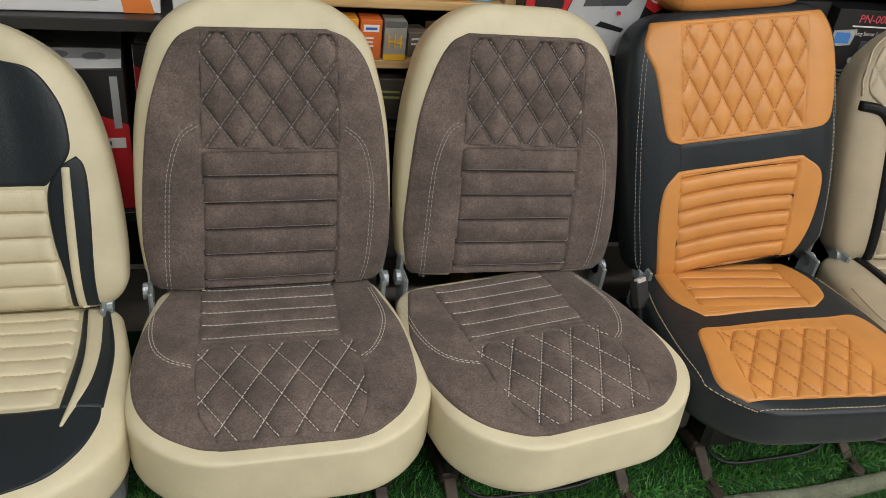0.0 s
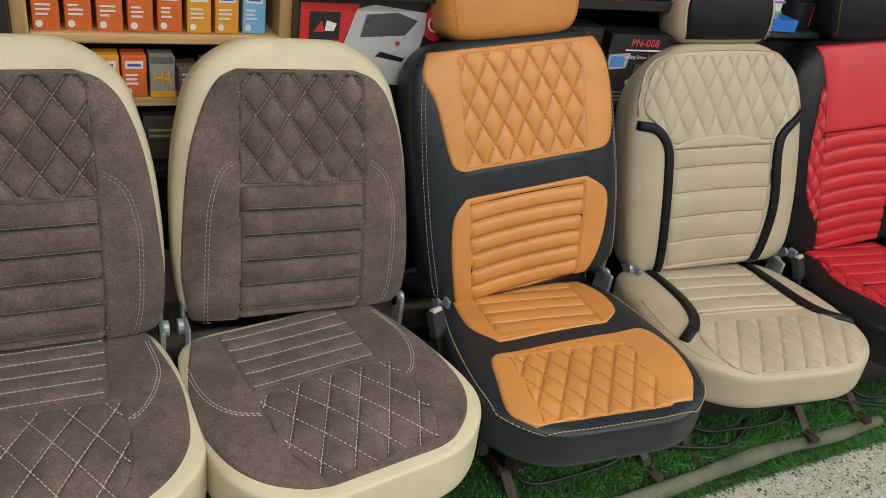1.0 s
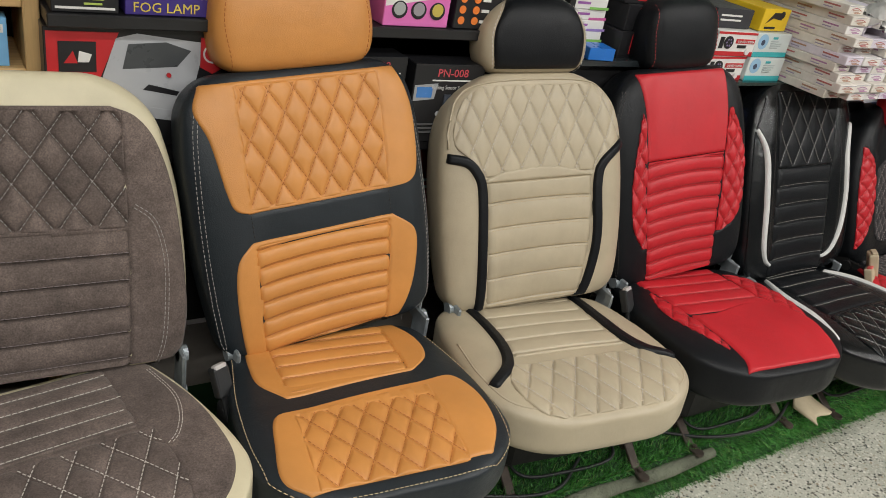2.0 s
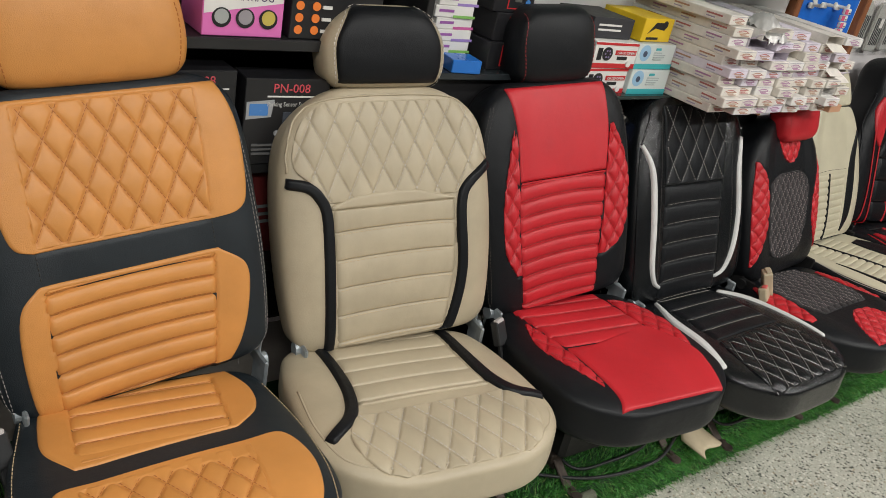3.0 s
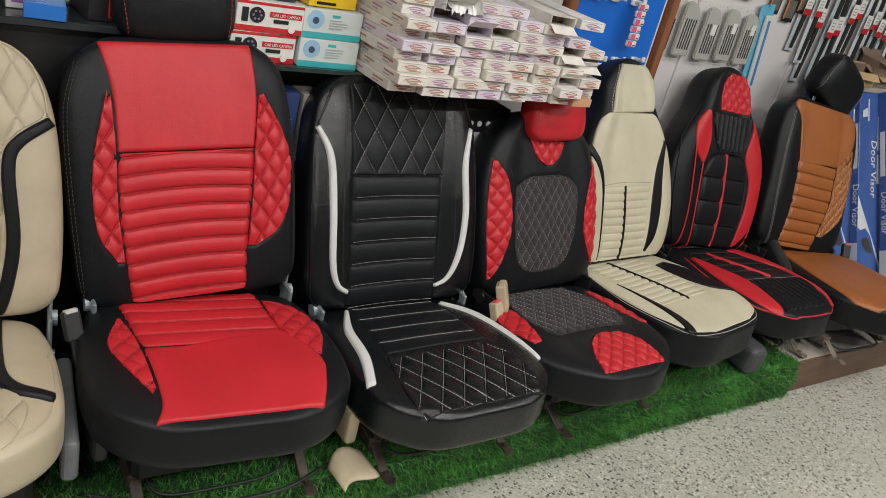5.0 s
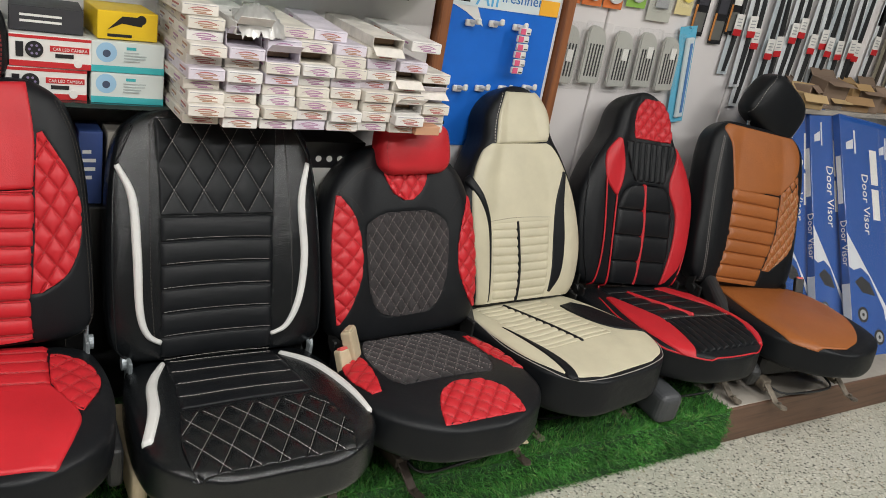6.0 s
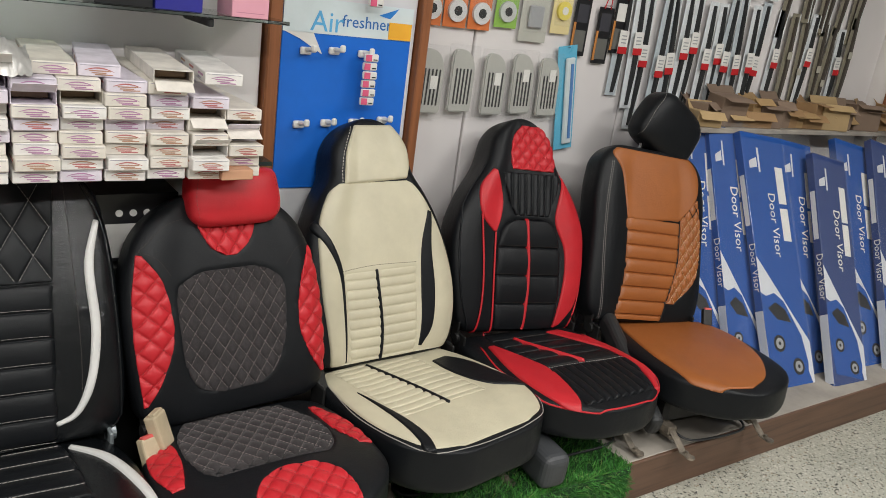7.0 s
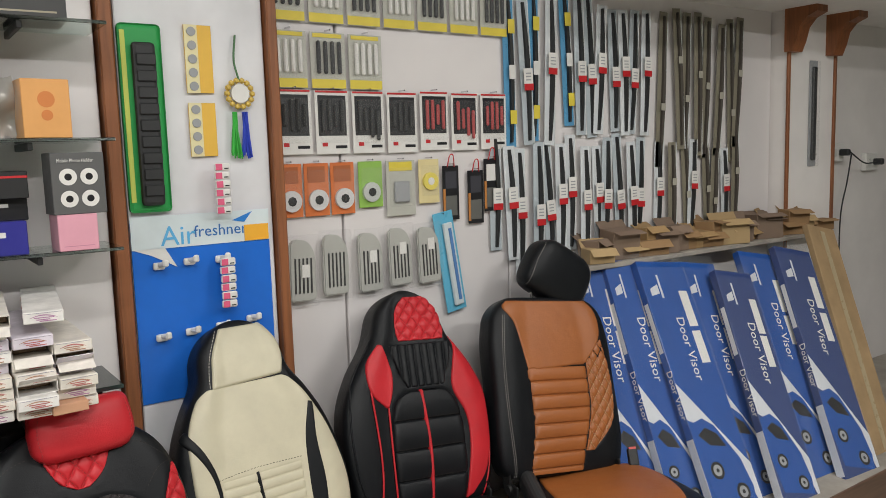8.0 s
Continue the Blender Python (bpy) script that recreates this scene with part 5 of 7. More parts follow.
def blades():
    rng = np.random.default_rng(4)
    n1, n2 = 80000, 42000
    bx = rng.uniform(GX0, GX1, n1)
    by = PE - 0.01 + 0.5 * rng.random(n1) ** 1.5
    base1 = np.stack([bx, by, np.full(n1, PLAT + 0.005)], 1)
    up1 = np.stack([rng.normal(0, 0.45, n1), rng.normal(-0.15, 0.45, n1), np.ones(n1)], 1)
    z = rng.uniform(0.0, PLAT + 0.01, n2)
    base2 = np.stack([rng.uniform(GX0, GX1, n2), PE - 0.01 + 0.006 * np.sin(z * 60), z], 1)
    up2 = np.stack([rng.normal(0, 0.5, n2), -np.ones(n2), rng.normal(0.1, 0.55, n2)], 1)
    base, up = np.vstack([base1, base2]), np.vstack([up1, up2])
    up /= np.linalg.norm(up, axis=1)[:, None]
    n = len(base)
    h = rng.uniform(0.012, 0.026, n)[:, None]
    side = np.cross(up, rng.normal(0, 1, (n, 3)))
    side /= np.linalg.norm(side, axis=1)[:, None] + 1e-9
    side *= rng.uniform(0.0007, 0.0013, n)[:, None]
    bend = rng.normal(0, 0.35, (n, 3))
    mid = base + up * h * 0.6
    tip = base + (up + bend) * h
    tip[:, 2] = np.maximum(tip[:, 2], 0.002)
    v = np.stack([base - side, base + side, mid + side * 0.8, mid - side * 0.8, tip], 1).reshape(-1, 3)
    k = np.arange(n) * 5
    quads, tris = np.stack([k, k + 1, k + 2, k + 3], 1), np.stack([k + 3, k + 2, k + 4], 1)
    me = bpy.data.meshes.new("blades")
    me.vertices.add(len(v))
    me.vertices.foreach_set("co", v.ravel())
    loops = np.concatenate([quads.ravel(), tris.ravel()])
    me.loops.add(len(loops))
    me.loops.foreach_set("vertex_index", loops)
    starts = np.concatenate([np.arange(n) * 4, 4 * n + np.arange(n) * 3])
    me.polygons.add(2 * n)
    me.polygons.foreach_set("loop_start", starts)
    me.update(calc_edges=True)
    me.materials.append(GRASS_M)
    ob = new("grass_blades", me)
    ob.parent = carpet
    tagged(ob, "dense short green plastic blades", kind="stuff")


blades()

# ---- the back wall's boards and posts, from the board with hooks to the corner ----
structure("wall_panel", one_block((0.283, 0.02, 2.4), (3.89, YB - 0.01, 1.2), 0.003), BOARD_M, "grey laminate wall board")
structure("wall_panel", one_block((0.69, 0.02, 2.4), (4.385, YB - 0.01, 1.2), 0.003), BOARD_M, "grey laminate wall board with dark joint")
structure("wall_panel", one_block((1.69, 0.02, 2.4), (5.58, YB - 0.01, 1.2), 0.003), BOARD_M, "grey laminate wall board with dark joint")
structure("hook_board", one_block((0.4, 0.13, 2.3), (3.545, YB - 0.065, 1.15), 0.003), surface("white_board", (0.68, 0.68, 0.7), 0.45), "white laminate display board between wooden posts")
for px_, w_ in ((3.318, 0.036), (3.765, 0.03)):
    structure("post", one_block((w_, 0.155, 2.4), (px_, YB - 0.0775, 1.2), 0.004), TEAK, "reddish brown wooden edge post")
structure("wall_panel", one_block((1.5, 0.13, 2.4), (2.543, YB - 0.065, 1.2), 0.003), BOARD_M, "grey laminate wall board behind glass shelves")
structure("pillar", one_block((0.42, 0.1, CEIL), (6.65, YB - 0.05, CEIL / 2), 0.004), WALL_M, "off-white painted pillar")
for px_ in (6.43, 6.875):
    structure("pillar_trim", one_block((0.02, 0.014, 2.03), (px_ + (0.012 if px_ < 6.6 else -0.012), YB - 0.104, 1.015), 0.003), TEAK, "dark brown wooden corner trim")

# ---- goods: helpers ----
def outline_mesh(pts, depth):
    """A flat shape with a little thickness; x to the right, z up, its face towards -y."""
    bm = bmesh.new()
    vs = [bm.verts.new((x, 0, z)) for x, z in pts]
    f = bm.faces.new(vs)
    r = bmesh.ops.extrude_face_region(bm, geom=[f])
    bmesh.ops.translate(bm, verts=[v for v in r["geom"] if isinstance(v, bmesh.types.BMVert)], vec=(0, -depth, 0))
    bmesh.ops.recalc_face_normals(bm, faces=bm.faces)
    return bm


def moved(bm, m):
    bmesh.ops.transform(bm, matrix=m, verts=bm.verts)
    return bm


def disc_pts(cx, cz, r, n=20, sq=1.0):
    return [(cx + r * math.cos(2 * math.pi * i / n), cz + sq * r * math.sin(2 * math.pi * i / n)) for i in range(n)]


def lettering(body, size, m, mat, parent, name="lettering", depth=0.0005, align="LEFT", squeeze=1.0):
    """Raised print in the built-in font; m places its baseline, x to the right, z up, facing -y."""
    cu = bpy.data.curves.new(name, "FONT")
    cu.body, cu.size, cu.extrude, cu.align_x, cu.resolution_u = body, size, depth, align, 2
    tmp = bpy.data.objects.new(name, cu)
    me = bpy.data.meshes.new_from_object(tmp)
    bpy.data.objects.remove(tmp)
    me.transform(m @ pose(0, 0, 0, 90) @ Matrix.Diagonal((squeeze, 1, 1, 1)))
    me.materials.clear()
    me.materials.append(mat)
    ob = new(name, me)
    ob.parent = parent
    return ob


WHITE_P, BLACK_P = paint((0.7, 0.69, 0.66)), paint((0.014, 0.014, 0.016), 0.35)
RED_P, GREY_P = paint((0.5, 0.02, 0.025), 0.4), paint((0.32, 0.33, 0.34), 0.35)


def carton(name, x, y, z, w, d, h, mat, label, rz=0.0, prints=(), category="box", group="", rx=0.0, bevel=0.0015, lid=None):
    """A printed box. (x, y, z): its lower left front corner. prints: ('r', u0, v0, u1, v1, mat), ('o', u, v, r, mat), ('p', points, mat), ('t', u, v, size, words, mat[, squeeze]); u and v in metres on the front."""
    root = empty(name, pose(x, y, z, rx, 0, rz), label, category, group)
    part("body", one_block((w, d, h), (w / 2, d / 2, h / 2), bevel), mat, root)
    if lid:
        part("top_face", one_block((w - 0.006, d - 0.006, 0.001), (w / 2, d / 2, h + 0.0007), 0), lid, root)
    for k, pr in enumerate(prints):
        dz = 0.0006 + 0.0003 * k
        if pr[0] == "r":
            part("print", one_block((pr[3] - pr[1], dz, pr[4] - pr[2]), ((pr[1] + pr[3]) / 2, -dz / 2, (pr[2] + pr[4]) / 2), 0), pr[5], root)
        elif pr[0] == "o":
            part("print", outline_mesh(disc_pts(pr[1], pr[2], pr[3]), dz), pr[4], root)
        elif pr[0] == "p":
            part("print", outline_mesh(pr[1], dz), pr[2], root)
        else:
            lettering(pr[4], pr[3], Matrix.Translation((pr[1], -dz - 0.0004, pr[2])), pr[5], root, depth=0.0004, squeeze=pr[6] if len(pr) > 6 else 1.0)
    return root


def bars(u0, v0, w, rows, step, mat, seed=0, thick=0.4):
    """Rows of unreadable small print as plain bars."""
    rng = random.Random(seed)
    out = []
    for k in range(rows):
        v = v0 - k * step
        out.append(("r", u0, v, u0 + w * rng.uniform(0.55, 1.0), v + step * thick, mat))
    return out


rnd = random.Random(11)

# ---- shelves behind the first seats ----
rack = empty("bulb_rack", pose(0, 0, 0), "pale pine shelf rack with two boards", "shelf")
for sx, nm in ((0.145, "side"), (0.602, "side")):
    part("upright", one_block((0.026, 0.2, 1.5), (sx, 1.79, 0.88), 0.002), PINE_Z, rack, "pale pine upright")
for sz in (0.752, 0.872, 0.995):
    part("shelf_board", one_block((0.43, 0.2, 0.018), (0.3735, 1.79, sz), 0.002), PINE, rack, "pale pine shelf board")
part("back_board", one_block((0.43, 0.008, 1.2), (0.3735, 1.894, 0.9), 0), surface("dark_back", (0.03, 0.02, 0.016), 0.8), rack, "dark back board")

bulb_cols = [((0.6, 0.13, 0.025), "orange"), ((0.6, 0.13, 0.025), "orange"), ((0.62, 0.14, 0.03), "orange"), ((0.6, 0.13, 0.025), "orange"), ((0.6, 0.13, 0.025), "orange"), ((0.68, 0.3, 0.03), "yellow"), ((0.68, 0.3, 0.03), "yellow"), ((0.18, 0.42, 0.68), "pale blue")]
for k, (col, nm) in enumerate(bulb_cols):
    w = 0.043
    carton("bulb_box", 0.165 + k * 0.051, 1.7 + rnd.uniform(0, 0.006), 0.8815, w, 0.045, 0.083, paint(col, 0.4), nm + " headlamp bulb box on a pine shelf", rnd.uniform(-2, 2),
           [("r", 0.006, 0.058, w - 0.006, 0.072, WHITE_P), ("r", 0.01, 0.062, w - 0.01, 0.067, paint((0.05, 0.1, 0.4)))] + bars(0.006, 0.043, 0.026, 3, 0.008, WHITE_P, k) + [("o", 0.01, 0.012, 0.006, WHITE_P)], group="headlamp bulb boxes")
for k, (px_, col, nm) in enumerate(((0.255, (0.66, 0.3, 0.03), "yellow"), (0.302, (0.6, 0.13, 0.025), "orange"), (0.2, (0.6, 0.13, 0.025), "orange"))):
    carton("bulb_box", px_, 1.69, 0.7615, 0.043, 0.045, 0.08, paint(col, 0.4), nm + " headlamp bulb box on the lower shelf", 0,
           [("r", 0.006, 0.056, 0.037, 0.07, WHITE_P), ("r", 0.01, 0.06, 0.033, 0.065, paint((0.05, 0.1, 0.4)))] + bars(0.006, 0.042, 0.026, 3, 0.008, WHITE_P, k + 9) + [("o", 0.01, 0.012, 0.006, WHITE_P)], group="headlamp bulb boxes")
carton("bulb_box", 0.35, 1.69, 0.7615, 0.045, 0.045, 0.078, paint((0.28, 0.27, 0.24), 0.3), "grey and yellow bulb box marked H4", 0,
       [("r", 0, 0, 0.045, 0.012, paint((0.66, 0.36, 0.02))), ("r", 0.002, 0.066, 0.043, 0.078, paint((0.1, 0.1, 0.1))), ("t", 0.006, 0.024, 0.042, "H4", paint((0.7, 0.36, 0.02)), 0.62)], group="headlamp bulb boxes")
for k in range(3):
    carton("bulb_box", 0.405 + k * 0.055, 1.71, 0.7615, 0.048, 0.05, 0.05 + 0.01 * (k % 2), paint((0.3, 0.2, 0.06) if k % 2 else (0.16, 0.13, 0.1)), "opened small brown bulb box", rnd.uniform(-15, 15), bars(0.006, 0.034, 0.03, 2, 0.01, WHITE_P, k), group="headlamp bulb boxes")
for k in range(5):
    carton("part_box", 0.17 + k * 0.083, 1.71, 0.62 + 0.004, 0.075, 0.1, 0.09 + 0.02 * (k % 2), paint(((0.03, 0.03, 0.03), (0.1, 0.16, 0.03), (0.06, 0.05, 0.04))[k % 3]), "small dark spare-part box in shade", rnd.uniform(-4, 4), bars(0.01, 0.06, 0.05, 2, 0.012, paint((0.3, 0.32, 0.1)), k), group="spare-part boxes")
tagged(part("lower_shelf", one_block((0.8, 0.24, 0.02), (0.37, 1.79, 0.61), 0.002), BLACKSHELF, None, "black shelf board behind the seats"), category="shelf")

# black shelving with speaker boxes
shelf_l = empty("black_shelving", pose(0, 0, 0), "black laminate shelving along the wall", "shelf")
for a, b, z in ((-1.3, 0.13, 0.84), (-1.3, 0.13, 0.46), (0.617, 1.72, 0.985), (0.617, 1.72, 0.735), (0.617, 1.72, 0.5), (0.617, 1.72, 1.2)):
    part("shelf_board", one_block((b - a, 0.3, 0.022), ((a + b) / 2, 1.77 if z > 0.9 else 1.765, z), 0.002), BLACKSHELF, shelf_l)
for px_ in (-1.3, 0.122, 1.728):
    part("upright", one_block((0.018, 0.28, 1.6), (px_ + 0.0, 1.775, 0.94), 0.002), BLACKSHELF, shelf_l)
part("back_board", one_block((1.42, 0.01, 1.5), (-0.59, 1.912, 0.9), 0), BLACKSHELF, shelf_l)
part("back_board", one_block((1.09, 0.01, 1.5), (1.17, 1.912, 0.9), 0), BLACKSHELF, shelf_l)

SPK = paint((0.66, 0.66, 0.66), 0.35)


def speaker_box(x, y, z, w, d, h, rz, label):
    root = carton("speaker_box", x, y, z, w, d, h, BLACK_P, label, rz, [("p", [(0, 0), (w, 0), (w, h * 0.62), (0, h * 0.86)], RED_P), ("o", w * 0.5, h * 0.78, 0.03, paint((0.04, 0.04, 0.045))), ("o", w * 0.5, h * 0.3, 0.02, BLACK_P), ("o", w * 0.5, h * 0.13, 0.022, BLACK_P), ("r", w * 0.3, h * 0.46, w * 0.95, h * 0.53, WHITE_P), ("r", w * 0.36, h * 0.48, w * 0.8, h * 0.51, paint((0.05, 0.1, 0.3))), ("r", w * 0.85, h * 0.6, w * 0.93, h * 0.95, GREY_P)], group="boxed speakers", lid=SPK)
    for k, (u, v) in enumerate(((0.32, 0.35), (0.7, 0.3), (0.2, 0.7))):
        part("print", moved(outline_mesh(disc_pts(0, 0, 0.02 if k < 2 else 0.011), 0.0006), pose(w * u, d * v, h + 0.0012, -90)), GREY_P, root)
    part("side_face", one_block((0.001, d - 0.006, h - 0.006), (-0.0007, d / 2, h / 2), 0), SPK, root, "white printed side")


speaker_box(-0.295, 1.62, 0.472, 0.165, 0.2, 0.285, 4, "red, black and white speaker box on a black shelf")
speaker_box(-0.12, 1.72, 0.472, 0.13, 0.17, 0.3, -3, "white-topped red and black speaker box")
speaker_box(-0.49, 1.7, 0.472, 0.16, 0.17, 0.27, 2, "white-topped speaker box on a black shelf")
carton("amplifier_box", -0.36, 1.64, 0.852, 0.3, 0.22, 0.1, SPK, "white accessory box with an orange corner", 2, [("p", [(0.24, 0.0), (0.29, 0.0), (0.275, 0.06), (0.225, 0.1)], paint((0.7, 0.2, 0.04))), ("r", 0.02, 0.02, 0.2, 0.024, GREY_P), ("r", 0.02, 0.035, 0.16, 0.039, GREY_P)])
carton("amplifier_box", -0.04, 1.66, 0.852, 0.155, 0.2, 0.09, SPK, "white accessory box with grey print", -2, [("o", 0.12, 0.03, 0.02, paint((0.05, 0.05, 0.05))), ("r", 0.02, 0.03, 0.09, 0.034, GREY_P)])

# alarm box with the silver car
W, H = 0.318, 0.222
SILVER, DARKG = paint((0.42, 0.43, 0.45), 0.3), paint((0.06, 0.065, 0.07), 0.3)
alarm = carton("alarm_box", 0.612, 1.645, 0.747, W, 0.1, H, BLACK_P, "black and red car alarm box picturing a silver car", 0, [
    ("p", [(0.004, 0.1), (0.004, 0.215), (0.12, 0.215), (0.075, 0.1)], RED_P),
    ("p", [(0.08, 0.1), (0.115, 0.205), (0.15, 0.214), (0.27, 0.2), (0.255, 0.13), (0.22, 0.07), (0.13, 0.085)], SILVER),
    ("p", [(0.125, 0.15), (0.135, 0.195), (0.2, 0.2), (0.245, 0.185), (0.22, 0.155)], DARKG),
    ("p", [(0.16, 0.112), (0.22, 0.1), (0.225, 0.108), (0.17, 0.122)], BLACK_P),
    ("p", [(0.085, 0.1), (0.06, 0.1), (0.1, 0.07), (0.22, 0.05), (0.225, 0.07), (0.13, 0.085)], SILVER),
    ("r", 0.022, 0.145, 0.082, 0.198, BLACK_P),
    ("p", [(0.03, 0.16), (0.045, 0.182), (0.052, 0.16)], RED_P), ("p", [(0.052, 0.162), (0.055, 0.182), (0.075, 0.176), (0.07, 0.162)], WHITE_P),
    ("t", 0.016, 0.117, 0.024, "one|stop", paint((0.03, 0.03, 0.03))),
    ("p", [(0.262, 0.21), (0.262, 0.155), (0.284, 0.143), (0.306, 0.155), (0.306, 0.21)], RED_P), ("o", 0.284, 0.181, 0.018, WHITE_P), ("o", 0.284, 0.181, 0.0145, RED_P), ("t", 0.277, 0.172, 0.026, "3", WHITE_P),
    ("t", 0.235, 0.068, 0.025, "AUTO", WHITE_P), ("t", 0.222, 0.047, 0.025, "SECURITY", WHITE_P, 0.8), ("t", 0.225, 0.026, 0.025, "SYSTEM", WHITE_P, 0.8),
    ("o", 0.205, 0.14, 0.004, RED_P)])
carton("lamp_box", 0.74, 1.63, 0.997, 0.19, 0.12, 0.09, paint((0.05, 0.03, 0.2), 0.35), "purple fog lamp box with yellow lettering", 0, [("t", 0.012, 0.006, 0.024, "FOG LAMP", paint((0.7, 0.55, 0.08))), ("r", 0.01, 0.032, 0.18, 0.035, paint((0.7, 0.55, 0.08))), ("o", 0.15, 0.06, 0.022, WHITE_P)])
carton("lamp_box", 0.625, 1.63, 0.997, 0.105, 0.12, 0.08, BLACK_P, "black accessory box with white border", 0, [("r", 0.006, 0.006, 0.099, 0.01, WHITE_P)] + bars(0.05, 0.03, 0.04, 3, 0.008, paint((0.4, 0.5, 0.1)), 3))
carton("lamp_box", 0.945, 1.65, 0.997, 0.14, 0.12, 0.1, paint((0.5, 0.4, 0.03)), "yellow lamp box behind the headrest", 0, bars(0.02, 0.05, 0.08, 2, 0.015, BLACK_P, 5))
carton("lamp_box", 1.235, 1.63, 0.997, 0.155, 0.11, 0.11, paint((0.68, 0.16, 0.45), 0.35), "pink and white antifog lamp box", 0, [("p", [(0.002, 0.04), (0.153, 0.065), (0.153, 0.108), (0.002, 0.108)], WHITE_P), ("t", 0.06, 0.066, 0.02, "ANTIFOG", paint((0.06, 0.04, 0.1)), 0.85)] + [q for k, c in enumerate(((0.35, 0.37, 0.36), (0.3, 0.28, 0.3), (0.5, 0.4, 0.08))) for q in (("o", 0.035 + 0.045 * k, 0.034, 0.018, BLACK_P), ("o", 0.035 + 0.045 * k, 0.036, 0.0135, paint(c)))])
carton("lamp_box", 1.405, 1.63, 0.997, 0.2, 0.11, 0.12, BLACK_P, "black lamp box with orange dots", 0, [("o", 0.018 + 0.034 * i, 0.018 + 0.023 * j, 0.0085, paint((0.8, 0.2, 0.03))) for i in range(2) for j in range(4)] + [("r", 0.065, 0.014 + 0.023 * j, 0.085, 0.02 + 0.023 * j, WHITE_P) for j in range(4)] + [("p", [(0.11, 0.025), (0.13, 0.055), (0.15, 0.04), (0.17, 0.05), (0.155, 0.022)], paint((0.8, 0.14, 0.03))), ("r", 0.105, 0.01, 0.15, 0.014, WHITE_P)])
for k in range(2):
    carton("sensor_box", 1.135 + 0.185 * k, 1.625 - 0.012 * k, 0.747, 0.175, 0.07, 0.185 - 0.008 * k, BLACK_P, "black parking sensor kit box with red lettering", 2 - 5 * k, [
        ("t", 0.055, 0.158 - 0.008 * k, 0.025, "PN-008", paint((0.6, 0.08, 0.1))), ("r", 0.045, 0.148 - 0.008 * k, 0.16, 0.151 - 0.008 * k, WHITE_P), ("t", 0.045, 0.13 - 0.008 * k, 0.013, "Parking Sensor System", paint((0.5, 0.5, 0.48)), 0.8),
        ("p", [(0.004, 0.095), (0.055, 0.1), (0.06, 0.135), (0.004, 0.13)], GREY_P), ("r", 0.01, 0.103, 0.048, 0.127, paint((0.06, 0.2, 0.5), 0.25)), ("r", 0.08, 0.085, 0.16, 0.11, paint((0.06, 0.07, 0.09), 0.3))] + [("o", 0.07 + 0.02 * i, 0.066, 0.006, GREY_P) for i in range(4)] + bars(0.02, 0.04, 0.12, 3, 0.009, paint((0.12, 0.12, 0.12)), k), group="parking sensor boxes")
carton("sensor_box", 0.95, 1.64, 0.747, 0.17, 0.08, 0.17, BLACK_P, "black parking sensor kit box with grey print", 3, bars(0.03, 0.12, 0.1, 4, 0.014, paint((0.3, 0.3, 0.3)), 8), group="parking sensor boxes")
carton("gadget_box", 1.5, 1.66, 0.747, 0.2, 0.1, 0.15, paint((0.03, 0.012, 0.014)), "black and dark red gadget box", 0, [("r", 0.0, 0.12, 0.2, 0.128, RED_P)] + bars(0.03, 0.08, 0.1, 3, 0.015, paint((0.2, 0.2, 0.2)), 5))
for k, c in enumerate(((0.05, 0.16, 0.3), (0.02, 0.02, 0.02), (0.03, 0.1, 0.2), (0.02, 0.02, 0.02), (0.15, 0.02, 0.02), (0.02, 0.03, 0.05))):
    carton("gadget_box", 0.64 + 0.175 * k, 1.63 + rnd.uniform(0, 0.03), 0.511, 0.165, 0.1, rnd.uniform(0.14, 0.2), paint(c), "dark accessory box low on the shelf", rnd.uniform(-3, 3), bars(0.02, 0.11, 0.1, 3, 0.018, paint((0.25, 0.3, 0.3)), k + 20), group="accessory boxes low on the shelf")

# small white boxes and black cubes on the counter
counter = empty("display_counter", pose(0, 0, 0), "black glass-topped display counter against the wall", "counter")
part("counter_top", one_block((0.36, 0.3, 0.016), (1.93, 1.77, 0.928), 0.002), surface("black_glass", (0.02, 0.025, 0.028), 0.12), counter)
part("counter_body", one_block((0.34, 0.26, 0.786), (1.93, 1.785, 0.526), 0.003), BLACKSHELF, counter)
for k in range(6):
    carton("small_box", 1.785 + rnd.uniform(-0.004, 0.004), 1.69, 0.9365 + 0.0265 * k, 0.105, 0.1, 0.026, WHITE_P, "flat white accessory box with coloured print", rnd.uniform(-3, 3), [("r", 0.05, 0.0, 0.11, 0.006, paint(((0.5, 0.1, 0.3), (0.2, 0.45, 0.1), (0.3, 0.2, 0.5))[k % 3])), ("r", 0.01, 0.012, 0.05, 0.018, paint((0.3, 0.1, 0.35)))], group="stacked flat boxes")
for k in range(3):
    carton("camera_box", 1.925 + 0.01 * (k % 2), 1.65 + 0.01 * k, 0.9365 + 0.0655 * k, 0.12, 0.13, 0.065, BLACK_P, "black camera box with red edges stacked on the counter", 5 - 3 * k, [("r", 0.04, 0.008, 0.115, 0.011, RED_P), ("r", 0.04, 0.055, 0.115, 0.058, RED_P), ("r", 0.04, 0.008, 0.043, 0.058, RED_P), ("o", 0.1, 0.025, 0.007, paint((0.05, 0.2, 0.5))), ("r", 0.06, 0.025, 0.08, 0.045, paint((0.1, 0.1, 0.09)))], group="black camera boxes")
carton("small_box", 1.805, 1.622, 0.9365, 0.075, 0.06, 0.03, paint((0.02, 0.16, 0.55), 0.3), "small blue accessory box on the counter", -8)

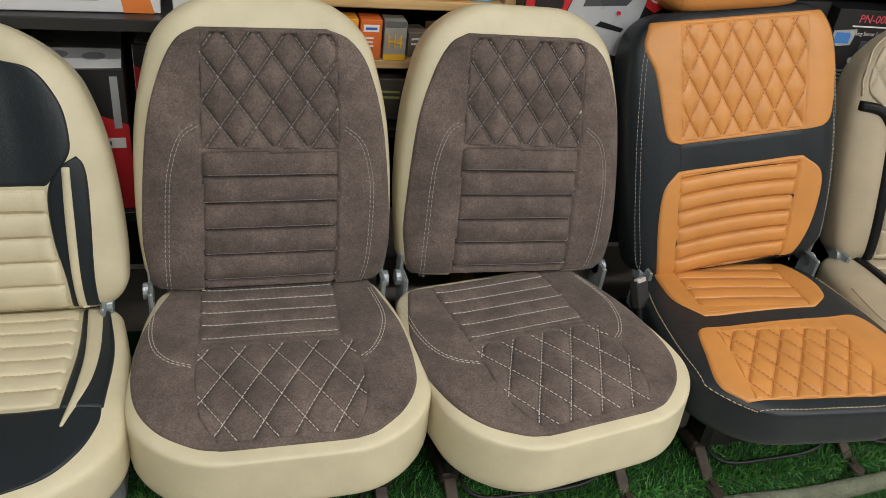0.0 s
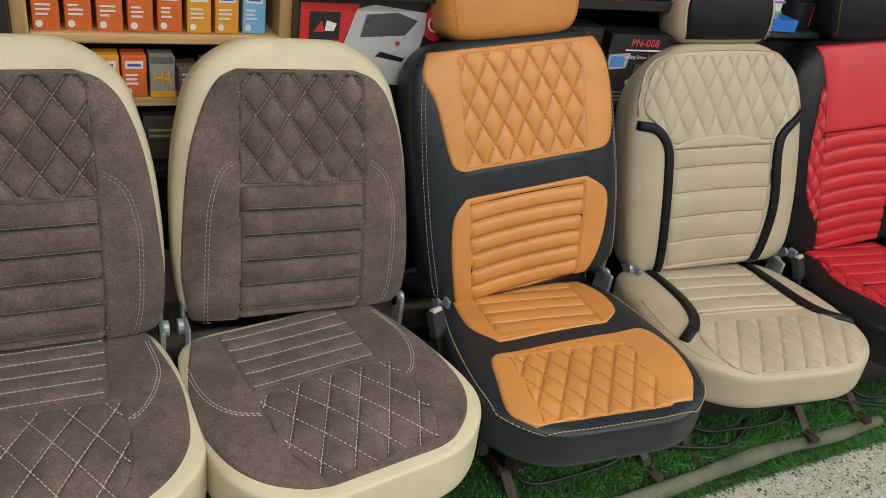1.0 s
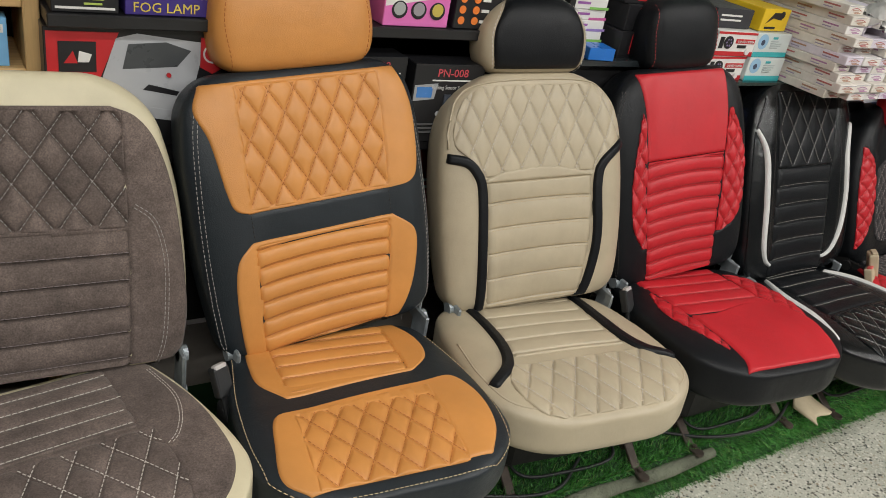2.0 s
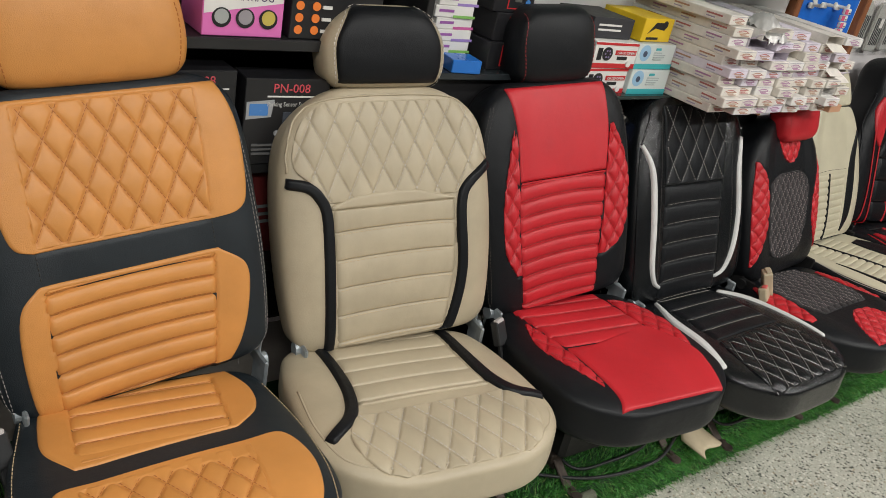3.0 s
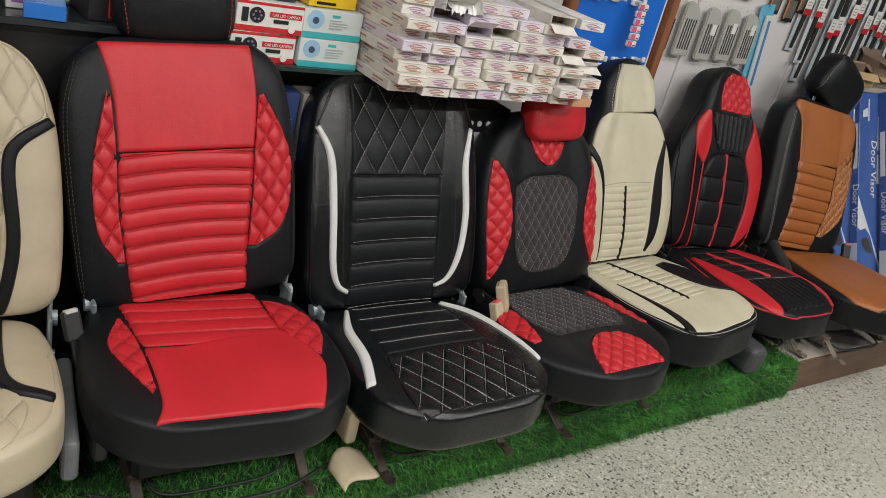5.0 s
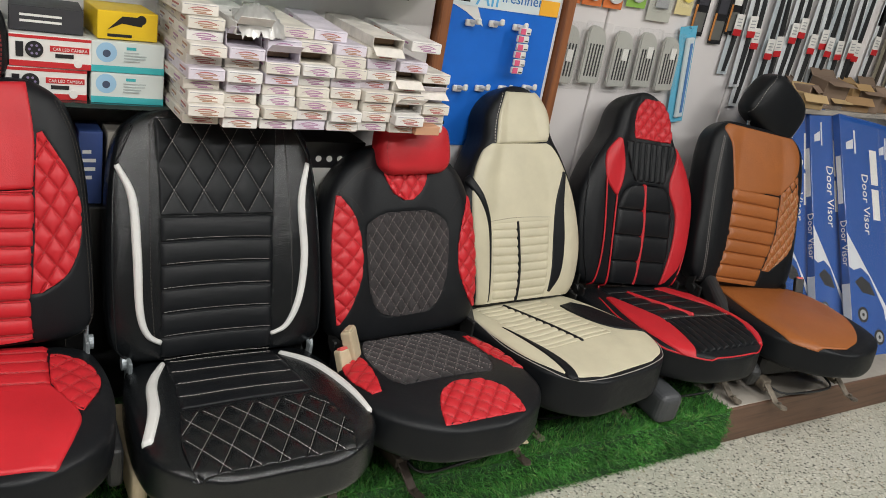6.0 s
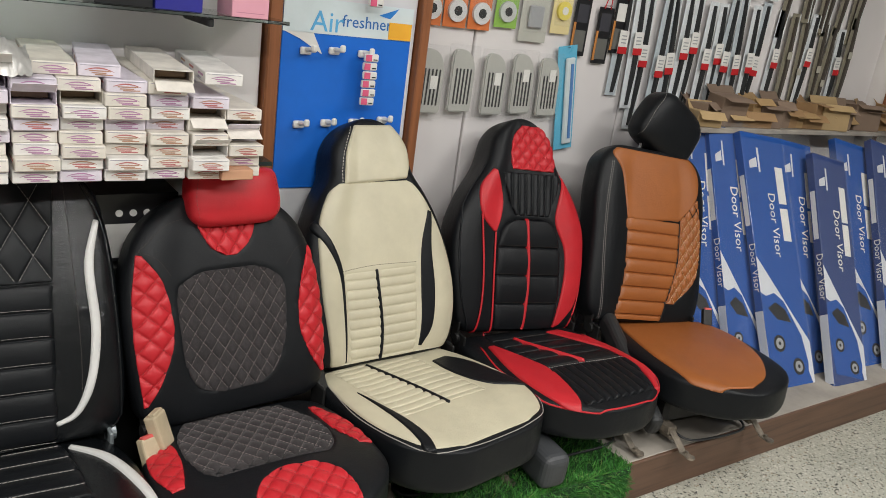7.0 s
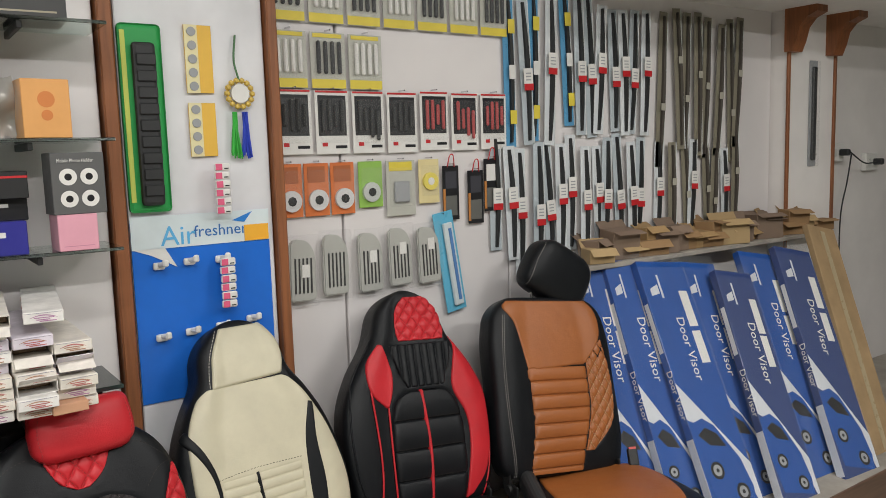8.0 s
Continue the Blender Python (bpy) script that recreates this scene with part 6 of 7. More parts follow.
# ---- the stack of long flat cartons on its glass shelf ----
shelf_s = empty("glass_shelf", pose(0, 0, 0), "dark glass wall shelf on steel brackets", "shelf")
part("glass_pane", one_block((1.13, 0.22, 0.01), (2.685, 1.678, 0.893), 0.001), surface("smoked_glass", (0.015, 0.03, 0.028), 0.12), shelf_s, "smoked green glass pane")
for px_ in (2.25, 2.75, 3.2):
    part("bracket", one_block((0.012, 0.2, 0.02), (px_, 1.69, 0.877), 0.002), DARKSTEEL, shelf_s)
TEAL = paint((0.05, 0.42, 0.45), 0.35)
for k in range(2):
    carton("camera_box", 2.2 + 0.008 * k, 1.59, 0.8985 + 0.067 * k, 0.155, 0.16, 0.0655, WHITE_P, "white and red LED camera box", 1 - 2 * k, [("r", 0, 0, 0.155, 0.012, RED_P), ("r", 0, 0.058, 0.155, 0.064, RED_P), ("r", 0.075, 0.034, 0.15, 0.046, RED_P), ("t", 0.08, 0.0365, 0.009, "CAR LED CAMERA", WHITE_P, 0.9), ("r", 0.085, 0.022, 0.12, 0.03, BLACK_P), ("r", 0.012, 0.02, 0.026, 0.05, BLACK_P), ("o", 0.046, 0.036, 0.017, BLACK_P)] + [("o", 0.046 + 0.009 * math.cos(a), 0.036 + 0.009 * math.sin(a), 0.0025, paint((0.25, 0.2, 0.35))) for a in (0, 1.05, 2.1, 3.14, 4.2, 5.2)] + [("o", 0.128, 0.012, 0.008, WHITE_P)], group="boxed cameras")
    carton("camera_box", 2.362, 1.585, 0.8985 + 0.067 * k, 0.15, 0.16, 0.0655, paint((0.62, 0.68, 0.66), 0.35), "white and teal camera box with a pale blue picture", -1 + 2 * k, [("r", 0, 0, 0.15, 0.014, TEAL), ("o", 0.03, 0.042, 0.021, paint((0.3, 0.5, 0.68))), ("o", 0.03, 0.04, 0.008, paint((0.05, 0.07, 0.12))), ("r", 0.07, 0.05, 0.09, 0.056, TEAL)] + bars(0.065, 0.043, 0.05, 4, 0.006, paint((0.4, 0.45, 0.45)), k, 0.3), group="boxed cameras")
carton("camera_box", 2.375, 1.6, 1.033, 0.125, 0.14, 0.06, paint((0.75, 0.5, 0.02), 0.35), "yellow box with a black gadget picture", 4, [("p", [(0.02, 0.02), (0.05, 0.05), (0.1, 0.05), (0.09, 0.03), (0.05, 0.035)], BLACK_P), ("o", 0.09, 0.045, 0.01, BLACK_P), ("r", 0.02, 0.006, 0.07, 0.012, BLACK_P)])
carton("camera_box", 2.21, 1.62, 1.033, 0.14, 0.14, 0.05, paint((0.03, 0.03, 0.035)), "black gadget box on the camera boxes", -3, bars(0.02, 0.03, 0.08, 2, 0.012, WHITE_P, 2))

PAPERS = [surface("worn_paper_%d" % round(1000 * c[2]), c, 0.6, large=(14.0, 0.2), fine=(120.0, 0.2, 0.0006)) for c in ((0.72, 0.7, 0.67), (0.66, 0.62, 0.55), (0.66, 0.61, 0.68), (0.7, 0.66, 0.6))]
SWOOSH = [paint((0.42, 0.13, 0.12)), paint((0.4, 0.22, 0.14)), paint((0.4, 0.2, 0.34))]
KRAFT = paint((0.3, 0.2, 0.12))


def flat_carton(x, y, z, k, rz=0.0, rx=0.0, opened=False, length=0.42):
    w, h = 0.076, 0.0243
    root = empty("flat_carton", pose(x, y, z, rx, 0, rz), "long flat white carton in a stack" if not opened else "long flat white carton with its end torn open", "box", "stack of long flat cartons")
    mat = PAPERS[k % 4]
    if not opened:
        part("body", one_block((w, length, h), (w / 2, length / 2, h / 2), 0.0016), mat, root)
        col = SWOOSH[(k * 7) % 3]
        for q in range(3):
            part("side_print", one_block((0.0008, 0.05, 0.004), (-0.0003, 0.05 + 0.105 * q, h * 0.62), 0), SWOOSH[(k + q) % 3], root)
            part("side_print", one_block((0.0008, 0.028, 0.003), (-0.0003, 0.06 + 0.105 * q, h * 0.3), 0), paint((0.34, 0.3, 0.4)), root)
        top = [(0.012 + 0.052 * q / 8, 0.0085 + 0.0095 * math.sin(math.pi * (0.12 + 0.8 * q / 8))) for q in range(9)]
        low = [(u, v - 0.0006 - 0.0017 * math.sin(math.pi * q / 8)) for q, (u, v) in enumerate(top)][::-1]
        part("print", outline_mesh(low + top, 0.0006), col, root, "red swoosh mark")
        for u0, u1, v in ((0.02, 0.058, 0.0115), (0.024, 0.05, 0.0075), (0.03, 0.062, 0.0045)):
            part("print", one_block((u1 - u0, 0.001, 0.0018), ((u0 + u1) / 2, -0.0004, v), 0), SWOOSH[(k * 5 + 1) % 3], root)
        part("print", one_block((w - 0.008, 0.001, 0.0008), (w / 2, -0.0003, h - 0.003), 0), paint((0.3, 0.28, 0.34)), root)
    else:
        bm = bmesh.new()
        t = 0.0012
        block(bm, (w, length, t), (w / 2, length / 2, t / 2), 0)
        block(bm, (w, length, t), (w / 2, length / 2, h - t / 2), 0)
        block(bm, (t, length, h - 2 * t), (t / 2, length / 2, h / 2), 0)
        block(bm, (t, length, h - 2 * t), (w - t / 2, length / 2, h / 2), 0)
        part("sleeve", bm, mat, root)
        part("flap", one_block((w - 0.004, 0.032, 0.0012), (w / 2, -0.015, 0), 0, pose(0, 0.001, 0.001 if k % 2 else h - 0.001, 28 if k % 2 else -35)), mat, root, "bent carton flap")
        part("filling", one_block((w - 0.008, length - 0.06, h - 0.006), (w / 2, length / 2 + 0.02, h / 2), 0.002), KRAFT, root, "brown inner packing")
    return root


k = 0
for c in range(8):
    x = 2.522 + 0.081 * c
    layers = (9, 8, 8, 8, 8, 8, 7, 6)[c]
    for j in range(layers):
        k += 1
        yy = 1.425 + rnd.uniform(-0.022, 0.022) - (0.012 if j < 2 else 0) + 0.012 * (c == 7)
        flat_carton(x + rnd.uniform(-0.004, 0.003), yy, 0.899 + 0.0247 * j, k + rnd.randrange(3), rnd.uniform(-2.5, 2.5), 0, opened=(c >= 6 and rnd.random() < 0.6) or (j > 5 and rnd.random() < 0.12), length=0.36)
for c in range(6):
    k += 1
    flat_carton(2.52 + 0.1 * c + rnd.uniform(-0.02, 0.02), 1.43 + rnd.uniform(-0.02, 0.03), 0.899 + 0.0247 * (9, 8, 8, 8, 8, 8)[c] + 0.0005, k, rnd.uniform(-9, 4), 0, opened=c in (1, 4))
carton("torn_flap", 3.07, 1.402, 0.9, 0.07, 0.05, 0.022, paint((0.55, 0.3, 0.18)), "torn brown carton end", 3)
rng = np.random.default_rng(3)
gu, gv = np.meshgrid(np.linspace(0, 1, 22), np.linspace(0, 1, 16))
bz = 0.012 + 0.03 * np.sin(gu * math.pi) * np.sin(gv * math.pi) + rng.normal(0, 0.0035, gu.shape)
bag = np.stack([2.62 + 0.1 * gu, 1.4 + 0.1 * gv, 1.122 + bz - 0.035 * (1 - gv) ** 2], -1).reshape(-1, 3)
tagged(link_mesh("foil_bag", bag, grid_faces(22, 16), surface("crumpled_foil", (0.55, 0.54, 0.52), 0.42, 0.5), None, "crumpled silver foil bag on the cartons"), category="bag")
carton("box_below", 2.86, 1.6, 0.66, 0.18, 0.12, 0.16, BLACK_P, "black and white box with stars under the shelf", 0, [("r", 0.01, 0.01, 0.17, 0.09, WHITE_P), ("o", 0.1, 0.04, 0.03, BLACK_P), ("o", 0.1, 0.04, 0.018, WHITE_P), ("o", 0.1, 0.04, 0.008, BLACK_P)] + [("o", 0.05 + 0.03 * i, 0.115, 0.008, WHITE_P) for i in range(3)])
tagged(part("stand", one_block((0.9, 0.2, 0.52), (2.7, 1.68, 0.395), 0.004), BLACKSHELF, None, "black cabinet under the glass shelf"), category="cabinet")
for k2, c in enumerate(((0.25, 0.03, 0.03), (0.03, 0.06, 0.2), (0.3, 0.28, 0.25))):
    carton("gadget_box", 2.28 + 0.06 * k2, 1.6, 0.657, 0.05, 0.1, 0.17, paint(c), "upright accessory box under the shelf", 0, bars(0.008, 0.12, 0.03, 4, 0.02, WHITE_P, k2))

# ---- glass shelves beside the hook board ----
for z in (1.218, 1.475, 1.74):
    sh = empty("glass_shelf", pose(0, 0, 0), "clear glass wall shelf with accessory boxes", "shelf", "wall shelves")
    part("glass_pane", one_block((1.25, 0.2, 0.008), (2.655, 1.69, z), 0.001), glass("shelf_glass", (0.75, 0.9, 0.85)), sh, "green-edged glass pane")
    for px_ in (2.4, 3.1):
        part("bracket", one_block((0.012, 0.19, 0.018), (px_, 1.694, z - 0.014), 0.002), DARKSTEEL, sh)
carton("gadget_box", 2.98, 1.6, 1.2225, 0.1, 0.12, 0.075, paint((0.03, 0.03, 0.25), 0.35), "blue gadget box with white letters", 0, bars(0.02, 0.04, 0.06, 1, 0.03, WHITE_P, 1))
carton("gadget_box", 2.86, 1.6, 1.2225, 0.115, 0.12, 0.085, BLACK_P, "black gadget box on a glass shelf", 0, bars(0.02, 0.05, 0.06, 2, 0.02, GREY_P, 1))
carton("gadget_box", 2.94, 1.63, 1.2975, 0.15, 0.12, 0.05, BLACK_P, "black gadget box stacked on another", 2, bars(0.02, 0.03, 0.1, 1, 0.02, WHITE_P, 6))
carton("gadget_box", 3.14, 1.585, 1.2225, 0.085, 0.1, 0.083, paint((0.7, 0.34, 0.42), 0.4), "pale pink gift box", 0, [("r", 0.01, 0.01, 0.075, 0.0115, paint((0.5, 0.2, 0.28)))])
carton("holder_box", 3.135, 1.585, 1.306, 0.115, 0.08, 0.14, paint((0.1, 0.1, 0.1), 0.4), "dark grey phone holder box with four round pictures", 3, [q for a in (0.035, 0.08) for b in (0.035, 0.085) for q in (("o", a, b, 0.019, WHITE_P), ("o", a, b, 0.008, BLACK_P))] + [("t", 0.012, 0.118, 0.012, "Mobile Phone Holder", WHITE_P, 0.75)])
carton("gadget_box", 2.96, 1.61, 1.348, 0.13, 0.12, 0.06, paint((0.012, 0.012, 0.013)), "dark gadget case with red line", -4, [("r", 0.0, 0.045, 0.13, 0.05, RED_P)])
carton("gadget_box", 3.09, 1.59, 1.4795, 0.1, 0.08, 0.13, paint((0.72, 0.36, 0.12), 0.4), "orange box with an ear-shaped picture", 4, [("o", 0.05, 0.085, 0.018, paint((0.6, 0.2, 0.05))), ("o", 0.05, 0.05, 0.012, paint((0.6, 0.2, 0.05)))])
carton("gadget_box", 2.9, 1.62, 1.7445, 0.3, 0.12, 0.05, paint((0.04, 0.04, 0.04)), "flat dark boxes on the top shelf", -3, [("r", 0.02, 0.01, 0.28, 0.014, paint((0.4, 0.35, 0.25)))])
bag2 = np.stack([2.93 + 0.15 * gu, 1.62 + 0.03 * np.sin(gu * 9) * np.sin(gv * 7) - 0.05 * np.sin(gu * math.pi) * np.sin(gv * math.pi), 1.484 + 0.13 * gv + rng.normal(0, 0.003, gu.shape)], -1).reshape(-1, 3)
tagged(link_mesh("foil_bag", bag2, grid_faces(22, 16), surface("grey_bag", (0.42, 0.4, 0.37), 0.35, 0.3), None, "crumpled grey plastic bag on the shelf"), category="bag")

# ---- hook board ----
BY = YB - 0.13
poster = empty("hook_poster", pose(0, 0, 0), "blue and white air freshener display poster with white hooks", "poster")
part("sheet", one_block((0.385, 0.004, 0.505), (3.537, BY - 0.003, 1.022), 0.001), paint((0.012, 0.14, 0.6), 0.35), poster, "bright blue printed sheet")
part("header", one_block((0.385, 0.002, 0.088), (3.537, BY - 0.0065, 1.232), 0), paint((0.62, 0.7, 0.72), 0.35), poster, "white printed header")
part("print", moved(outline_mesh([(3.36, 1.19), (3.46, 1.135), (3.43, 1.19)], 0.002), Matrix.Translation((0, BY - 0.0055, 0))), WHITE_P, poster, "white star point")
part("print", moved(outline_mesh([(3.345, 1.19), (3.43, 1.19), (3.41, 1.165)], 0.002), Matrix.Translation((0, BY - 0.0053, 0))), WHITE_P, poster)
part("print", moved(outline_mesh([(3.62, 1.25), (3.68, 1.272), (3.655, 1.243)], 0.001), Matrix.Translation((0, BY - 0.0078, 0))), paint((0.02, 0.2, 0.6)), poster)
part("print", one_block((0.072, 0.002, 0.045), (3.69, BY - 0.009, 1.212), 0), paint((0.8, 0.4, 0.03)), poster, "orange printed patch")
lettering("Air", 0.075, pose(3.42, BY - 0.0085, 1.195), paint((0.1, 0.4, 0.7)), poster)
lettering("freshner", 0.045, pose(3.51, BY - 0.0085, 1.212), paint((0.02, 0.14, 0.42)), poster)
for hx, hz in ((3.41, 1.142), (3.492, 1.147), (3.58, 1.145), (3.405, 0.948), (3.485, 0.953), (3.57, 0.957), (3.66, 0.965)):
    bm = one_block((0.032, 0.012, 0.02), (hx, BY - 0.012, hz), 0.005, None, 2)
    rod(bm, (hx, BY - 0.015, hz + 0.004), (hx + 0.008, BY - 0.045, hz + 0.006), 0.006, 8)
    block(bm, (0.016, 0.01, 0.02), (hx + 0.008, BY - 0.046, hz + 0.01), 0.004)
    tagged(part("wall_hook", bm, WHITE_P, None, "white plastic hook on the blue poster"), category="hook", group="white hooks")


def pack_strip(x, z, n):
    root = empty("hanging_pack_strip", pose(x, BY - 0.05, z), "strip of small pink and white packs on a hook", "hanging pack")
    for i in range(n):
        bm = one_block((0.042, 0.012, 0.021), (0, 0.004 * (i % 2), -0.0235 * i), 0.003)
        p = part("pack", bm, WHITE_P, root)
        part("print", one_block((0.018, 0.0135, 0.017), (-0.01, 0.004 * (i % 2), -0.0235 * i), 0), paint((0.65, 0.1, 0.2)), p)
        part("print", one_block((0.012, 0.0135, 0.003), (0.01, 0.004 * (i % 2), -0.0235 * i - 0.004), 0), BLACK_P, p)
    part("hanger", one_block((0.002, 0.05, 0.003), (0, 0.025, 0.01), 0), WHITE_P, root)


pack_strip(3.585, 1.14, 6)
pack_strip(3.585, 1.40, 6)
green = empty("blister_pack", pose(3.37, BY - 0.012, 1.295), "long green blister pack with a black brush", "blister pack")
part("card", one_block((0.108, 0.006, 0.485), (0.03, 0, 0.235), 0.01, None, 2), paint((0.03, 0.32, 0.08), 0.35), green, "green printed card")
part("content", one_block((0.06, 0.022, 0.42), (0.035, -0.014, 0.22), 0.01, None, 2), PLASTIC_B, green, "black bristled brush")
part("print", one_block((0.012, 0.003, 0.44), (-0.012, -0.004, 0.24), 0), paint((0.5, 0.55, 0.1)), green)
for i in range(9):
    part("bristle_tuft", one_block((0.05, 0.008, 0.03), (0.037, -0.027, 0.05 + 0.042 * i), 0.003), PLASTIC_B, green)
for j, (zz, nn) in enumerate(((1.6, 5), (1.43, 4))):
    root = empty("sticker_strip", pose(3.555, BY - 0.008, zz), "yellow and orange strip card with round samples", "strip card", "strip cards")
    part("card", one_block((0.075, 0.002, 0.036 * nn), (0, 0, 0.018 * nn), 0.001), paint((0.75, 0.45, 0.06)), root)
    part("print", one_block((0.035, 0.002, 0.036 * nn), (-0.019, -0.002, 0.018 * nn), 0), paint((0.75, 0.68, 0.4)), root)
    for i in range(nn):
        part("sample", moved(outline_mesh(disc_pts(-0.018, 0.018 + 0.036 * i, 0.012), 0.003), Matrix.Translation((0, -0.003, 0))), GREY_P, root)
key = empty("hanging_charm", pose(3.66, BY - 0.02, 1.6), "golden wheel charm with green and blue tassels", "charm")
bm = bmesh.new()
for i in range(14):
    a = 2 * math.pi * i / 14
    bmesh.ops.create_icosphere(bm, subdivisions=1, radius=0.009, matrix=Matrix.Translation((0.036 * math.cos(a), 0, 0.036 * math.sin(a))))
part("ring", bm, paint((0.6, 0.42, 0.08)), key, "golden beaded ring")
part("hub", outline_mesh(disc_pts(0, 0, 0.026), 0.006), WHITE_P, key)
for dx, c in ((-0.018, (0.04, 0.4, 0.05)), (0.012, (0.02, 0.05, 0.45))):
    bm = bmesh.new()
    for i in range(18):
        rod(bm, (dx + rnd.uniform(-0.006, 0.006), rnd.uniform(-0.006, 0.006), -0.05), (dx + rnd.uniform(-0.016, 0.016), rnd.uniform(-0.008, 0.008), -0.16 - rnd.uniform(0, 0.02)), 0.0022, 5)
    part("tassel", bm, paint(c, 0.7), key, "long thread tassel")
tube("cord", [(0, 0, 0.035), (-0.01, 0.004, 0.09), (0, 0.012, 0.16)], 0.003, paint((0.06, 0.16, 0.06)), key)

# ---- goods hung on the grey wall boards ----
WY = YB - 0.02


def hang_card(x, z, w, h, base, items, label, rz=0.0, group="hanging cards", foot=None, film=True):
    """A carded blister: card, dark or coloured contents, a printed foot and a peg above."""
    root = empty("hanging_card", pose(x, WY - 0.014, z, 0, rz, 0), label, "blister card", group)
    part("card", one_block((w, 0.002, h), (w / 2, 0, h / 2), 0.0006), base, root)
    if foot:
        part("print", one_block((w - 0.004, 0.001, h * 0.16), (w / 2, -0.0018, h * 0.09), 0), foot, root)
    for it in items:
        if it[0] == "bar":
            part("content", one_block((it[3], 0.012, it[4]), (it[1], -0.008, it[2]), 0.004), it[5], root)
        elif it[0] == "disc":
            part("content", moved(outline_mesh(disc_pts(it[1], it[2], it[3]), 0.01), Matrix.Translation((0, -0.001, 0))), it[4], root)
            part("content", moved(outline_mesh(disc_pts(it[1], it[2], it[3] * 0.45, 8), 0.002), Matrix.Translation((0, -0.011, 0))), it[5], root)
        else:
            part("print", one_block((it[3], 0.0016, it[4]), (it[1], -0.0018, it[2]), 0), it[5], root)
    if film:
        part("blister", one_block((w * 0.86, 0.017, h * 0.7), (w / 2, -0.01, h * 0.52), 0.006), film_plastic(), root, "clear plastic blister")
    part("peg", one_block((0.004, 0.04, 0.004), (w / 2, 0.0, h + 0.006), 0), CHROME, root)
    return root


YEL = paint((0.68, 0.55, 0.06))
CARDG = paint((0.45, 0.45, 0.4))
for r, (zz, cols) in enumerate(((1.83, range(7)), (1.63, range(3)))):
    for c in cols:
        dark = (c + r) % 2 == 0
        hang_card(3.805 + 0.134 * c, zz, 0.122, 0.172, CARDG, [("bar", 0.025 + 0.024 * i, 0.095, 0.013, 0.1, PLASTIC_B if dark else WHITE_P) for i in range(4)] + [("print", 0.06, 0.162, 0.1, 0.012, YEL)], "yellow-footed card of " + ("black" if dark else "white") + " door guards", foot=YEL, group="door guard cards")
for c in range(7):
    red = paint((0.4, 0.05, 0.05))
    hang_card(3.815 + 0.131 * c, 1.425 + rnd.uniform(-0.003, 0.006), 0.118, 0.198, WHITE_P, [("print", 0.059, 0.12, 0.098, 0.125, BLACK_P)] + [("bar", 0.026 + 0.022 * i, 0.12 - 0.01 * (c % 3 == 2) * i, 0.012, 0.1 - 0.03 * ((c + i) % 3 == 0), PLASTIC_B if c in (1, 2, 3) else (red if c != 0 else DARKSTEEL)) for i in range(4)] + [("print", 0.059, 0.194, 0.112, 0.006, RED_P), ("print", 0.03, 0.03, 0.018, 0.012, RED_P), ("print", 0.088, 0.022, 0.04, 0.009, BLACK_P)], "white and red card with dark stick tools", group="stick tool cards")
for c in range(3):
    hang_card(3.805 + 0.092 * c, 1.235, 0.085, 0.165, paint((0.6, 0.16, 0.04)), [("disc", 0.045, 0.05, 0.033, paint((0.6, 0.6, 0.6)), DARKSTEEL), ("print", 0.042, 0.13, 0.06, 0.05, paint((0.35, 0.1, 0.03)))], "orange card with a silver wheel cap", group="wheel cap cards")
hang_card(4.09, 1.25, 0.09, 0.15, paint((0.25, 0.45, 0.08)), [("disc", 0.045, 0.05, 0.032, paint((0.5, 0.52, 0.5)), DARKSTEEL)], "green card with a round mirror")
hang_card(4.195, 1.215, 0.115, 0.185, CARDG, [("bar", 0.057, 0.08, 0.06, 0.07, GREY_P), ("disc", 0.057, 0.09, 0.022, PLASTIC_G, PLASTIC_B), ("print", 0.057, 0.165, 0.09, 0.03, YEL)], "clear pack with a grey knob")
hang_card(4.325, 1.25, 0.085, 0.15, paint((0.68, 0.58, 0.3)), [("disc", 0.045, 0.075, 0.03, paint((0.72, 0.6, 0.1)), WHITE_P)], "pale card with a yellow ball")
for x_, dz in ((4.425, 0.0), (4.535, -0.02), (4.61, 0.02)):
    root = hang_card(x_, 1.185 + dz, 0.07, 0.19, BLACK_P, [("print", 0.035, 0.05, 0.05, 0.07, paint((0.12, 0.12, 0.11))), ("print", 0.035, 0.14, 0.048, 0.06, paint((0.04, 0.04, 0.05)) if dz <= 0 else WHITE_P), ("print", 0.006, 0.06, 0.01, 0.1, paint((0.5, 0.2, 0.05)))], "black tag pack hung by a red loop", group="black tag packs", film=False)
    tube("red_loop", [(0.02, -0.003, 0.185), (0.03, -0.006, 0.225), (0.045, -0.006, 0.225), (0.05, -0.003, 0.185)], 0.002, RED_P, root, "red hanging loop")
